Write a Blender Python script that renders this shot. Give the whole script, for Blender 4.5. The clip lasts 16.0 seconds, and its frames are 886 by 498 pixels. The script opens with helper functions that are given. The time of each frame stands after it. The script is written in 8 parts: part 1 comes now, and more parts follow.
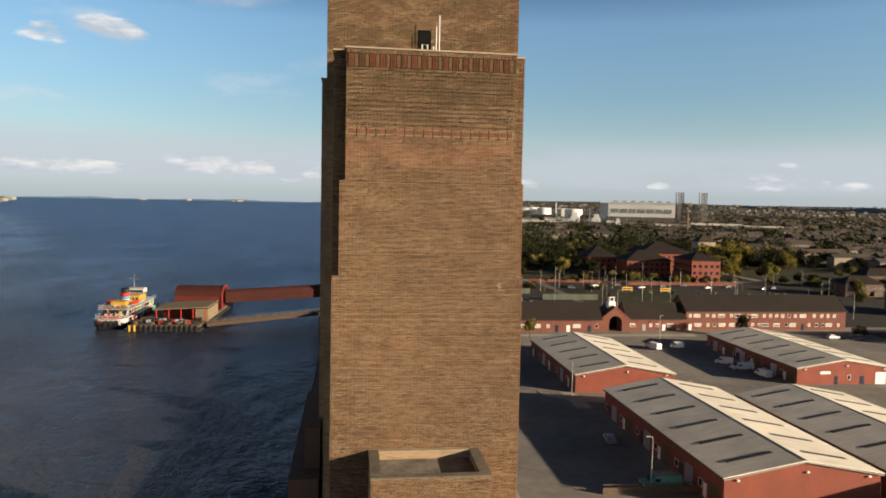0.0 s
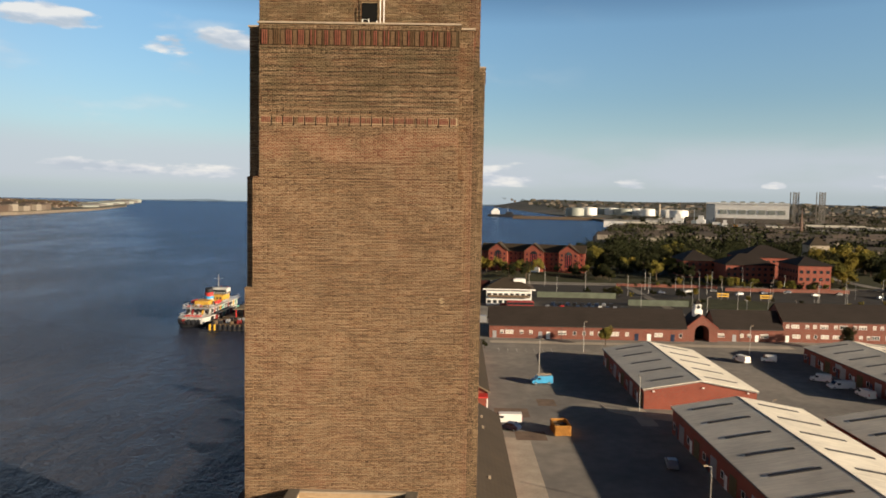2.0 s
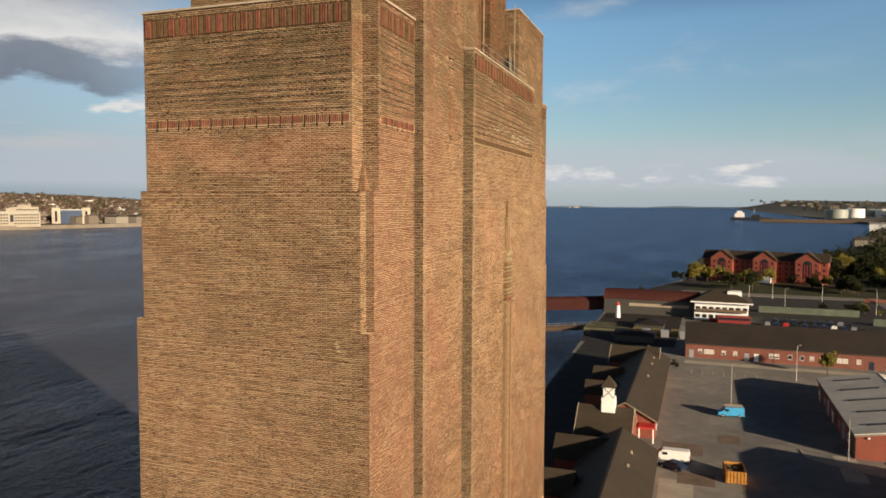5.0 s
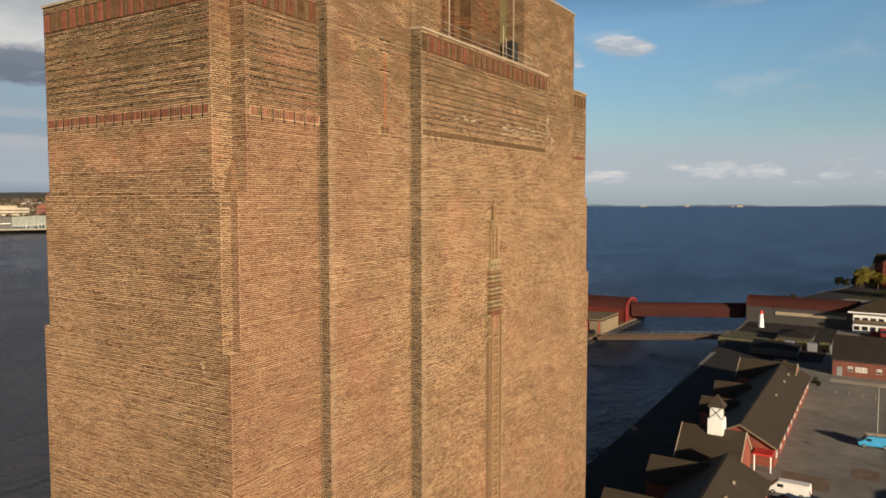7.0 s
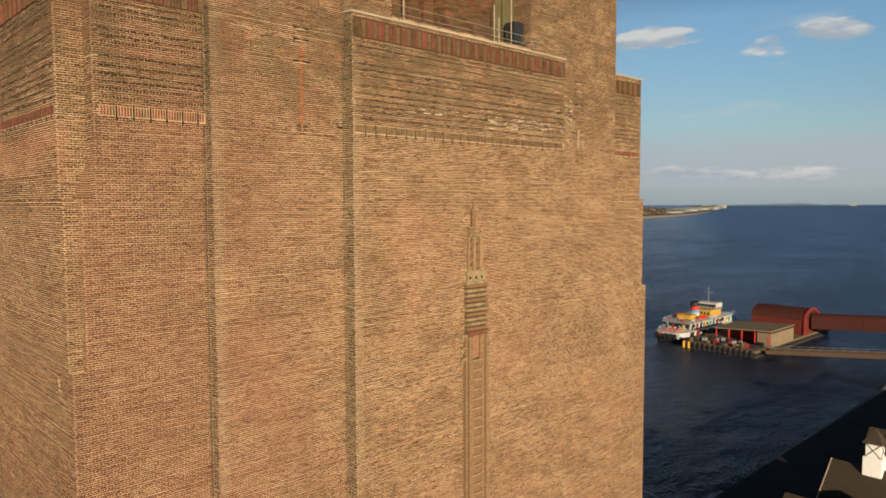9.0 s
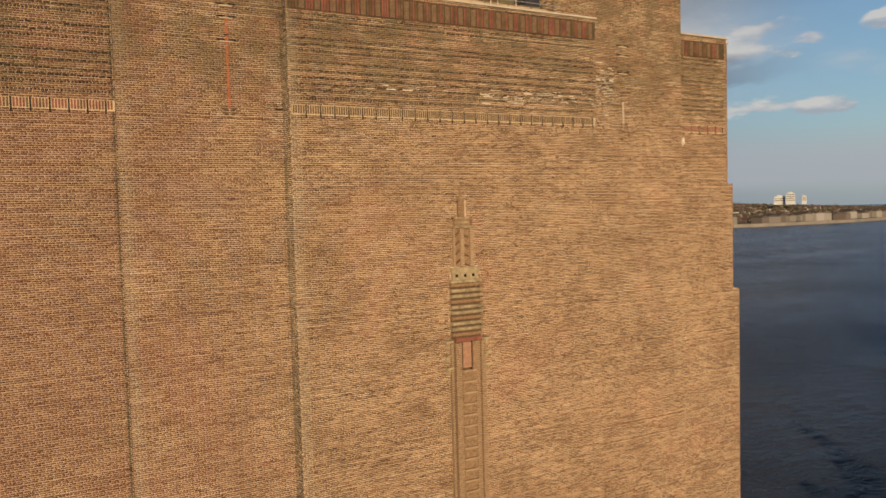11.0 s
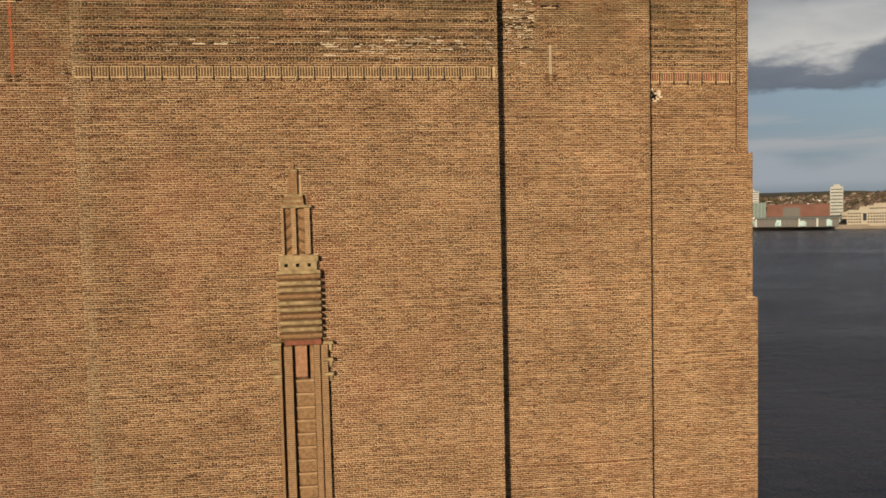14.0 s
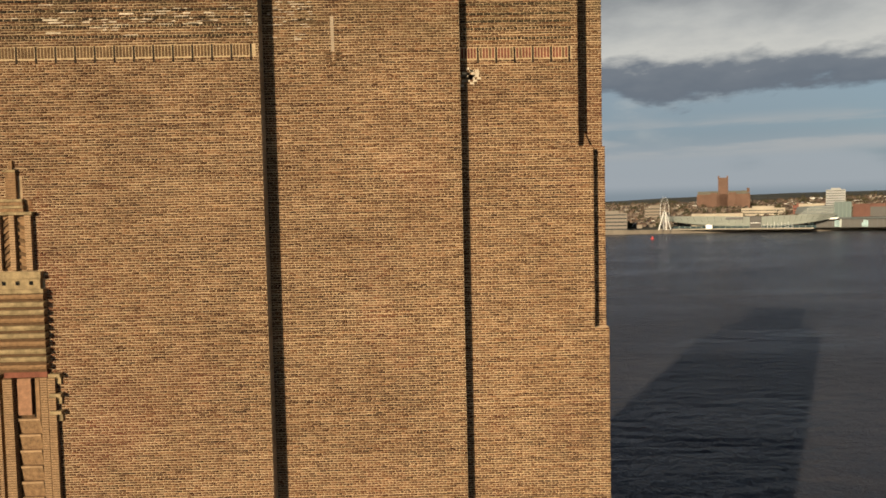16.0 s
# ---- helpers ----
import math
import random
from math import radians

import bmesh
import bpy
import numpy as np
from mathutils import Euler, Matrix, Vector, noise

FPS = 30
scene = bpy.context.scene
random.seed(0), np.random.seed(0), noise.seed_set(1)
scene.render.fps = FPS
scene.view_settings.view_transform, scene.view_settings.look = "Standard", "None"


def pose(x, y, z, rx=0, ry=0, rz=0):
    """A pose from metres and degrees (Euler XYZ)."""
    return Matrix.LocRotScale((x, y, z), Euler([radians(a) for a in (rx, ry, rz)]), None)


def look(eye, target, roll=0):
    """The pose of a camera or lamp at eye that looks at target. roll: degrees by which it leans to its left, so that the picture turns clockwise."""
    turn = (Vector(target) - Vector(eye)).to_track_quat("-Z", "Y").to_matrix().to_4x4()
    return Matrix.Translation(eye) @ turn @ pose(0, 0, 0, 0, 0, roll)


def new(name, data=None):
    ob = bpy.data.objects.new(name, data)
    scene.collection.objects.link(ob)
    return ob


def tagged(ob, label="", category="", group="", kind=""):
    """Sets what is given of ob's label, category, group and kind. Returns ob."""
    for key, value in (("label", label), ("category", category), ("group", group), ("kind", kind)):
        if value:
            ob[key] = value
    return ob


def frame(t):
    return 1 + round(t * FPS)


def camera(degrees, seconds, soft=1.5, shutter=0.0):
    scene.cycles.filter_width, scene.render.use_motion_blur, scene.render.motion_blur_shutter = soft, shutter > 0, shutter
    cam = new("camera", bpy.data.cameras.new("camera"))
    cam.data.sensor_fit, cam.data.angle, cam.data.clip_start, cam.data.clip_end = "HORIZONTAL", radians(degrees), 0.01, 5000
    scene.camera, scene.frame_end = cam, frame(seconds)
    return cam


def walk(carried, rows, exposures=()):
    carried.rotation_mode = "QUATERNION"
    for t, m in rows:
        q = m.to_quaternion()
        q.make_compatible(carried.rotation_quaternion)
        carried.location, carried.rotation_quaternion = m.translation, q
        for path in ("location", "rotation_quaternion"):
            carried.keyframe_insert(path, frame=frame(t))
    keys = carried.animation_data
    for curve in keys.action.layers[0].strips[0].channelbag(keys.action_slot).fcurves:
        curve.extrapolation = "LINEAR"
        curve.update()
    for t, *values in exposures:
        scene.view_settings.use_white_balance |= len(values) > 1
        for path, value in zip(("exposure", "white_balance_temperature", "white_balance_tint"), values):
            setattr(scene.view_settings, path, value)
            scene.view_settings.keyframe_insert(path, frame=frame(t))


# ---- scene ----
cam = camera(63.7, 16.0, 1.75)
# seconds, x, y, z, yaw, pitch, roll
ROWS = [
    (0.0, -1.09, -1.86, 40.08, -7.23, -3.73, -1.20),
    (0.5, 1.28, -0.31, 40.06, -3.58, -3.78, -1.10),
    (1.0, 3.68, 1.23, 40.07, -0.13, -3.84, -1.00),
    (1.5, 6.12, 2.83, 40.07, 0.58, -3.81, -1.00),
    (2.0, 8.51, 4.40, 40.14, 0.87, -3.76, -1.00),
    (2.5, 10.88, 6.14, 40.28, 3.53, -3.76, -0.80),
    (3.0, 13.21, 7.83, 40.42, 8.80, -3.81, -0.60),
    (3.5, 15.44, 9.65, 40.55, 14.12, -3.79, -0.30),
    (4.0, 17.62, 11.44, 40.71, 16.05, -3.81, -0.30),
    (4.2, 18.45, 12.22, 40.74, 16.31, -3.75, -0.30),
    (6.3, 26.44, 20.65, 40.85, 27.96, -3.66, -0.10),
    (6.5, 27.15, 21.52, 40.87, 29.06, -3.68, -0.10),
    (7.0, 28.78, 23.88, 40.89, 31.60, -3.67, 0.00),
    (7.5, 30.30, 26.28, 40.98, 33.80, -3.67, 0.10),
    (8.0, 31.70, 28.70, 41.08, 36.82, -3.70, 0.20),
    (8.5, 33.07, 31.26, 41.12, 41.28, -3.70, 0.10),
    (9.0, 34.32, 33.83, 41.10, 45.92, -3.67, 0.20),
    (9.5, 35.30, 36.40, 41.14, 50.11, -3.76, 0.50),
    (9.7, 35.62, 37.46, 41.11, 51.74, -3.73, 0.60),
    (11.8, 37.44, 49.09, 39.63, 71.09, -2.75, 1.60),
    (12.0, 37.47, 50.20, 39.59, 73.32, -2.87, 1.50),
    (12.5, 37.34, 52.93, 39.51, 78.25, -3.10, 1.50),
    (13.0, 37.08, 55.77, 39.42, 79.18, -3.24, 1.50),
    (13.5, 36.62, 58.55, 39.33, 79.45, -3.27, 1.30),
    (14.0, 35.94, 61.17, 39.26, 83.06, -3.04, 1.30),
    (14.5, 35.11, 63.74, 39.27, 87.98, -2.95, 1.30),
    (15.0, 34.14, 66.22, 39.32, 88.53, -2.95, 1.30),
    (15.5, 33.07, 68.79, 39.37, 88.71, -3.04, 1.10),
    (16.0, 31.82, 71.26, 39.35, 88.79, -3.04, 1.20),
]
# seconds, stops, kelvin, tint
EXPOSURES = [(0.0, 0.97, 6400, 10), (4.0, 0.86, 6400, 10), (7.0, 0.60, 6350, 9), (9.5, 0.47, 6400, 9), (12.0, 0.34, 6500, 11), (14.0, 0.33, 6500, 9), (16.0, 0.42, 6500, 6)]
walk(cam, [(t, pose(x, y, z, 90 + pitch, roll, yaw)) for t, x, y, z, yaw, pitch, roll in ROWS], EXPOSURES)
# END PATH
# ---- light ----
SUN_AZ, SUN_EL = radians(-30.7), radians(12.5)
TO_SUN = Vector((math.cos(SUN_AZ) * math.cos(SUN_EL), math.sin(SUN_AZ) * math.cos(SUN_EL), math.sin(SUN_EL)))
sun = new("sun", bpy.data.lights.new("sun", "SUN"))
sun.data.energy, sun.data.angle, sun.data.color = 5.0, radians(0.6), (1.0, 0.79, 0.55)
sun.matrix_world = look(TO_SUN * 400, (0, 0, 0))

SKY = 0.060
world = bpy.data.worlds.new("sky")
scene.world = world
world.use_nodes = True


class Nodes:
    """Short hand for building node trees."""

    def __init__(self, tree):
        self.tree = tree
        tree.nodes.clear()

    def add(self, kind, **values):
        n = self.tree.nodes.new(kind)
        for key, value in values.items():
            if key == "op":
                n.operation = value
            elif key == "dims":
                n.noise_dimensions = value
            elif key == "blend":
                n.blend_type = value
            elif key == "data":
                n.data_type = value
        return n

    def link(self, a, b):
        self.tree.links.new(a, b)

    def put(self, socket, value):
        if isinstance(value, bpy.types.NodeSocket):
            self.link(value, socket)
        else:
            socket.default_value = value

    def math(self, op, a, b=0.0, clamp=False):
        n = self.add("ShaderNodeMath", op=op)
        n.use_clamp = clamp
        self.put(n.inputs[0], a), self.put(n.inputs[1], b)
        return n.outputs[0]

    def mix(self, f, a, b, blend="MIX"):
        n = self.add("ShaderNodeMix", data="RGBA", blend=blend)
        self.put(n.inputs[0], f), self.put(n.inputs[6], a), self.put(n.inputs[7], b)
        return n.outputs[2]

    def noise(self, vector, scale, detail=3.0, rough=0.55):
        n = self.add("ShaderNodeTexNoise")
        self.put(n.inputs["Vector"], vector)
        n.inputs["Scale"].default_value, n.inputs["Detail"].default_value, n.inputs["Roughness"].default_value = scale, detail, rough
        return n.outputs["Fac"]

    def ramp(self, f, *stops):
        n = self.add("ShaderNodeValToRGB")
        self.put(n.inputs[0], f)
        el = n.color_ramp.elements
        while len(el) < len(stops):
            el.new(0.5)
        for e, (p, c) in zip(el, stops):
            e.position, e.color = p, (*c, 1) if len(c) == 3 else c
        return n.outputs[0]

    def range(self, f, a, b, c=0.0, d=1.0):
        n = self.add("ShaderNodeMapRange")
        n.interpolation_type = "SMOOTHSTEP"
        self.put(n.inputs[0], f)
        for i, v in enumerate((a, b, c, d)):
            n.inputs[i + 1].default_value = v
        return n.outputs[0]

    def scaled(self, vector, x, y, z):
        n = self.add("ShaderNodeVectorMath", op="MULTIPLY")
        self.put(n.inputs[0], vector)
        n.inputs[1].default_value = (x, y, z)
        return n.outputs[0]


HEAPS = ((101.0, 0.034, 5.5, 0.034), (109.0, 0.031, 5.0, 0.022), (116.0, 0.032, 6.0, 0.020), (92.0, 0.028, 4.0, 0.036), (86.0, 0.030, 4.5, 0.030), (57.5, 0.027, 4.2, 0.036), (53.0, 0.024, 2.0, 0.014), (76.0, 0.024, 1.8, 0.020), (66.0, 0.026, 1.0, 0.010),
         (131.0, 0.118, 5.5, 0.034), (125.0, 0.112, 2.6, 0.022), (133.0, 0.185, 9.0, 0.060), (108.0, 0.192, 4.0, 0.030), (119.0, 0.205, 4.0, 0.030), (111.5, 0.185, 2.5, 0.024))


def build_sky():
    t = Nodes(world.node_tree)
    sky = t.add("ShaderNodeTexSky")
    sky.sky_type, sky.sun_disc = "NISHITA", False
    sky.sun_elevation, sky.sun_rotation = SUN_EL, radians(120.7)
    sky.altitude, sky.air_density, sky.dust_density, sky.ozone_density = 30, 1.0, 1.2, 2.0
    coord = t.add("ShaderNodeTexCoord").outputs["Generated"]
    xyz = t.add("ShaderNodeSeparateXYZ")
    t.link(coord, xyz.inputs[0])
    dx, dy, dz = xyz.outputs
    az = t.add("ShaderNodeMath", op="ARCTAN2")
    t.link(dy, az.inputs[0]), t.link(dx, az.inputs[1])
    # more cloud over the far side of the river
    side = t.range(t.math("ADD", t.math("MULTIPLY", dx, -1.0), t.math("MULTIPLY", dy, -0.25)), 0.1, 0.85)

    def puffs(lift, wide, tall, seed, detail):
        v = t.add("ShaderNodeCombineXYZ")
        t.link(t.math("MULTIPLY", az.outputs[0], wide), v.inputs[0])
        t.link(t.math("MULTIPLY", t.math("ADD", dz, lift), tall), v.inputs[1])
        v.inputs[2].default_value = seed
        return t.noise(v.outputs[0], 1.0, detail, 0.55)

    # scattered fair-weather cloud high up, away from the town
    big, above = puffs(0.0, 5.5, 15.0, 3.1, 6.0), puffs(0.03, 5.5, 15.0, 3.1, 6.0)
    open_sky = t.math("MULTIPLY", t.range(dx, 0.22, -0.10), t.range(dz, 0.05, 0.11))
    high = t.math("MULTIPLY", t.math("MULTIPLY", t.range(big, 0.54, 0.74), open_sky), t.range(dz, 0.42, 0.28))
    lit = t.math("ADD", t.math("MULTIPLY", t.math("SUBTRACT", big, above), 3.2), 0.48)
    cloud = t.ramp(lit, (0.15, (3.6, 3.8, 4.2)), (0.5, (4.8, 4.95, 5.2)), (1.0, (7.0, 6.8, 6.5)))
    # fair-weather heaps: compass angle, height of the base, half width, thickness
    bank, over = puffs(0.0, 9.0, 30.0, 8.4, 6.0), puffs(0.010, 9.0, 30.0, 8.4, 6.0)
    turn = t.math("MULTIPLY", az.outputs[0], 180 / math.pi)
    field = None
    for angle, foot, half, tall in HEAPS:
        across = t.math("DIVIDE", t.math("SUBTRACT", turn, angle), half)
        rise = t.math("DIVIDE", t.math("SUBTRACT", dz, foot), tall)
        dome = t.math("SUBTRACT", 1.0, t.math("ADD", t.math("MULTIPLY", across, across), t.math("MULTIPLY", rise, rise)))
        dome = t.math("MULTIPLY", t.math("MAXIMUM", dome, 0.0), t.range(rise, -0.35, 0.10))
        field = dome if field is None else t.math("MAXIMUM", field, dome)
    curd = puffs(0.0, 20.0, 62.0, 2.2, 5.0)
    ragged_edge = t.math("ADD", t.math("MULTIPLY", t.math("SUBTRACT", bank, 0.5), 3.4), t.math("MULTIPLY", t.math("SUBTRACT", curd, 0.5), 2.2))
    low = t.math("MULTIPLY", t.range(t.math("ADD", t.math("MULTIPLY", field, 1.25), t.math("SUBTRACT", ragged_edge, 0.50)), -0.05, 0.55), t.range(field, 0.0, 0.22))
    low_c = t.ramp(t.math("ADD", t.math("ADD", t.math("MULTIPLY", t.math("SUBTRACT", bank, over), 4.0), 0.5), t.math("MULTIPLY", t.math("SUBTRACT", curd, 0.5), 0.9)), (0.2, (4.5, 4.9, 5.4)), (0.55, (5.8, 5.95, 6.2)), (0.95, (7.8, 7.5, 7.0)))
    # thin veil under and round the cumulus
    veil = t.math("MULTIPLY", t.math("MULTIPLY", t.range(t.math("ADD", puffs(0.0, 2.6, 9.0, 5.2, 4.0), t.range(dx, 0.10, -0.30, 0.0, 0.22)), 0.44, 0.62), t.range(dz, 0.012, 0.03)), t.range(dz, 0.10, 0.055))
    # haze towards the horizon
    deep = t.mix(1.0, sky.outputs[0], t.ramp(dz, (0.0, (1.15, 1.26, 1.38)), (0.12, (1.20, 1.31, 1.38)), (0.235, (1.22, 1.40, 1.48)), (0.34, (0.20, 0.32, 0.52)), (0.60, (0.036, 0.066, 0.14)), (1.0, (0.020, 0.038, 0.09))), "MULTIPLY")
    haze = t.math("MULTIPLY", t.range(dz, 0.15, 0.0), 0.60)
    # cloud deck across the river: lit edge over a dark base, a bright streak below it, slate blue down to the horizon
    deep = t.mix(t.math("MULTIPLY", side, 0.85), deep, t.ramp(dz, (0.0, (2.7, 3.3, 3.9)), (0.045, (1.9, 2.5, 3.2)), (0.10, (3.0, 3.6, 4.3)), (0.16, (3.4, 3.9, 4.5)), (0.27, (2.4, 2.7, 3.2)), (0.42, (0.5, 0.65, 0.9)), (0.6, (0.15, 0.2, 0.3))))
    col = t.mix(haze, deep, t.mix(side, (5.2, 6.0, 6.7, 1), (3.1, 3.6, 4.3, 1)))
    col = t.mix(t.math("MULTIPLY", veil, 0.72), col, (4.9, 5.2, 5.7, 1))
    col = t.mix(t.math("MULTIPLY", high, 0.35), col, cloud)
    col = t.mix(t.math("MULTIPLY", low, 0.85), col, low_c)
    ragged = puffs(0.0, 6.5, 18.0, 1.7, 7.0)
    base = t.math("ADD", dz, t.math("MULTIPLY", t.math("SUBTRACT", ragged, 0.5), 0.13))
    deck_c = t.ramp(base, (0.150, (1.75, 2.05, 2.55)), (0.180, (2.3, 2.55, 3.0)), (0.198, (7.4, 7.2, 6.9)), (0.228, (5.8, 5.8, 5.8)), (0.275, (3.3, 3.45, 3.7)), (0.36, (1.1, 1.3, 1.6)), (0.60, (0.22, 0.28, 0.38)))
    col = t.mix(t.math("MULTIPLY", t.range(base, 0.142, 0.158), t.range(side, 0.25, 0.7)), col, deck_c)
    streak = puffs(0.0, 3.6, 34.0, 6.3, 6.0)
    thin = t.math("MULTIPLY", t.math("MULTIPLY", t.range(streak, 0.44, 0.60), t.range(dz, 0.058, 0.074)), t.range(dz, 0.122, 0.098))
    col = t.mix(t.math("MULTIPLY", t.math("MULTIPLY", thin, 0.85), t.range(side, 0.35, 0.75)), col, (5.0, 5.1, 5.3, 1))
    bg, out = t.add("ShaderNodeBackground"), t.add("ShaderNodeOutputWorld")
    t.link(col, bg.inputs[0])
    bg.inputs[1].default_value = SKY
    t.link(bg.outputs[0], out.inputs[0])


build_sky()


# ---- materials ----
def material(name):
    m = bpy.data.materials.new(name)
    m.use_nodes = True
    t = Nodes(m.node_tree)
    p, out = t.add("ShaderNodeBsdfPrincipled"), t.add("ShaderNodeOutputMaterial")
    t.link(p.outputs[0], out.inputs[0])
    return m, t, p


def bumped(t, p, height, strength, distance):
    b = t.add("ShaderNodeBump")
    b.inputs["Strength"].default_value, b.inputs["Distance"].default_value = strength, distance
    t.link(height, b.inputs["Height"])
    t.link(b.outputs[0], p.inputs["Normal"])


def place_of(t):
    return t.add("ShaderNodeNewGeometry").outputs["Position"]


def plain(name, colour, rough=0.7, metal=0.0, vary=0.18, scale=1.5, bump=0.0):
    """A paint or plain stuff with broad stains and fine grain."""
    m, t, p = material(name)
    pos = place_of(t)
    a, b = t.noise(pos, scale, 4.0), t.noise(pos, scale * 9, 3.0)
    v = t.math("ADD", t.math("MULTIPLY", a, 0.65), t.math("MULTIPLY", b, 0.35))
    dark = tuple(c * (1 - vary) for c in colour)
    light = tuple(min(1.0, c * (1 + vary)) for c in colour)
    t.link(t.ramp(v, (0.3, dark), (0.7, light)), p.inputs["Base Color"])
    p.inputs["Roughness"].default_value, p.inputs["Metallic"].default_value = rough, metal
    p.inputs["Specular IOR Level"].default_value = 0.2 if rough >= 0.65 else 0.5
    if bump:
        bumped(t, p, b, 0.5, bump)
    return m


EDGE_AB, EDGE_BC = 45.90, 51.83


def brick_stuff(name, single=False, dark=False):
    """Fired brick, each one of its own colour, with broad weathering. dark: a darker copy with moss and recess shade in
    its colour.
    """
    m, t, p = material(name)
    pos = place_of(t)
    if single:
        rnd = t.add("ShaderNodeObjectInfo").outputs["Random"]
    else:
        rnd = t.add("ShaderNodeNewGeometry").outputs["Random Per Island"]
    zed = t.add("ShaderNodeSeparateXYZ")
    t.link(pos, zed.inputs[0])
    # each course differs a little along its length
    row = t.math("FLOOR", t.math("DIVIDE", zed.outputs[2], 0.075))
    along = t.add("ShaderNodeCombineXYZ")
    t.link(t.math("ADD", zed.outputs[0], zed.outputs[1]), along.inputs[0]), t.link(t.math("MULTIPLY", row, 5.37), along.inputs[1])
    course = t.noise(along.outputs[0], 0.9, 4.0, 0.65)
    tone = t.math("ADD", t.math("MULTIPLY", rnd, 0.52), t.math("MULTIPLY", t.range(course, 0.3, 0.7), 0.48))
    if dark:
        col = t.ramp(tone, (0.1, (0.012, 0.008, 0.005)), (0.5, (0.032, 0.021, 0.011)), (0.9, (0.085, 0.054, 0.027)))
    else:
        col = t.ramp(tone, (0.08, (0.032, 0.013, 0.006)), (0.35, (0.080, 0.036, 0.016)), (0.65, (0.144, 0.069, 0.032)), (0.95, (0.26, 0.140, 0.070)))
        wide = t.noise(t.scaled(pos, 1, 1, 0.8), 0.22, 4.0, 0.6)
        col = t.mix(t.range(wide, 0.52, 0.68, 0.0, 0.55), col, (0.170, 0.058, 0.032, 1))
        # runs of dark overburnt bricks along single courses
        burnt = t.math("ADD", t.noise(along.outputs[0], 1.0, 3.0, 0.6), t.math("MULTIPLY", t.math("SUBTRACT", rnd, 0.5), 0.16))
        where = t.math("ADD", t.range(t.noise(pos, 0.16, 3.0), 0.42, 0.62), t.range(zed.outputs[2], 43.5, 45.0, 0.0, 0.6), True)
        col = t.mix(t.math("MULTIPLY", t.range(burnt, 0.50, 0.58), t.math("ADD", 0.10, t.math("MULTIPLY", where, 0.50))), col, (0.028, 0.015, 0.009, 1))
        # redder, darker brick on the front block's flank and a flush of red under its narrow band
        corner = t.math("MULTIPLY", t.range(zed.outputs[1], 53.0, 45.5), t.range(t.noise(pos, 0.35, 4.0), 0.30, 0.52))
        col = t.mix(t.math("MULTIPLY", t.math("MULTIPLY", corner, t.range(zed.outputs[0], 9.0, 9.35)), 0.50), col, (0.118, 0.043, 0.026, 1))
        flush = t.math("MULTIPLY", t.math("MULTIPLY", t.range(zed.outputs[2], 41.6, 42.6), t.range(zed.outputs[2], 44.0, 43.3)), t.math("MULTIPLY", t.range(zed.outputs[1], 41.6, 41.2), t.range(t.noise(pos, 0.5, 3.0), 0.36, 0.52)))
        col = t.mix(t.math("MULTIPLY", flush, 0.65), col, (0.235, 0.085, 0.048, 1))
    # front painted darker, standing in for its weaker light beside the flank
    col = t.mix(t.range(zed.outputs[1], 41.6, 41.2, 0.0, 0.12), col, (0.060, 0.040, 0.024, 1))
    # broad patches of darker firing
    patch = t.noise(t.scaled(pos, 1, 1, 1.8), 0.38, 5.0, 0.6)
    col = t.mix(0.40, col, t.ramp(patch, (0.36, (0.58, 0.54, 0.50)), (0.5, (1.0, 1.0, 1.0)), (0.62, (1.18, 1.18, 1.15))), "MULTIPLY")
    # green-grey growth high up under the copings
    top = t.math("MULTIPLY", t.range(zed.outputs[2], 42.5, 47.0), t.range(t.noise(pos, 0.9, 4.0), 0.40, 0.62))
    col = t.mix(t.math("MULTIPLY", top, 0.5), col, (0.064, 0.050, 0.024, 1))
    # pale weathered quoin at each return of the flank
    for edge in (EDGE_AB, EDGE_BC):
        quoin = t.math("MULTIPLY", t.range(zed.outputs[1], edge + 0.0, edge + 0.03), t.range(zed.outputs[1], edge + 0.55, edge + 0.22))
        col = t.mix(t.math("MULTIPLY", t.math("MULTIPLY", quoin, t.range(zed.outputs[0], 8.6, 8.9)), t.range(t.noise(pos, 1.3, 3.0), 0.25, 0.6, 0.10, 0.35)), col, (0.19, 0.150, 0.092, 1))
    # dark line of grime and corner shade painted in beside each return
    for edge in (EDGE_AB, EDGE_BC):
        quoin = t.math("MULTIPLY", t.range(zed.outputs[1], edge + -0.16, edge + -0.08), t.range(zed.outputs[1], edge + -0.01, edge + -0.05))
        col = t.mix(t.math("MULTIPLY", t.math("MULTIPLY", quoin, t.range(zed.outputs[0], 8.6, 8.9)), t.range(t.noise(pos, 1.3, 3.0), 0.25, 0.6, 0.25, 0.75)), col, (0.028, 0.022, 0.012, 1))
    fine = t.noise(pos, 30.0, 3.0)
    col = t.mix(0.35, col, t.ramp(fine, (0.3, (0.6, 0.6, 0.6)), (0.7, (1.25, 1.25, 1.25))), "MULTIPLY")
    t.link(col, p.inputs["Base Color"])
    p.inputs["Roughness"].default_value, p.inputs["Specular IOR Level"].default_value = 0.85, 0.2
    p.inputs["Diffuse Roughness"].default_value = 0.65
    bumped(t, p, fine, 0.4, 0.004)
    return m


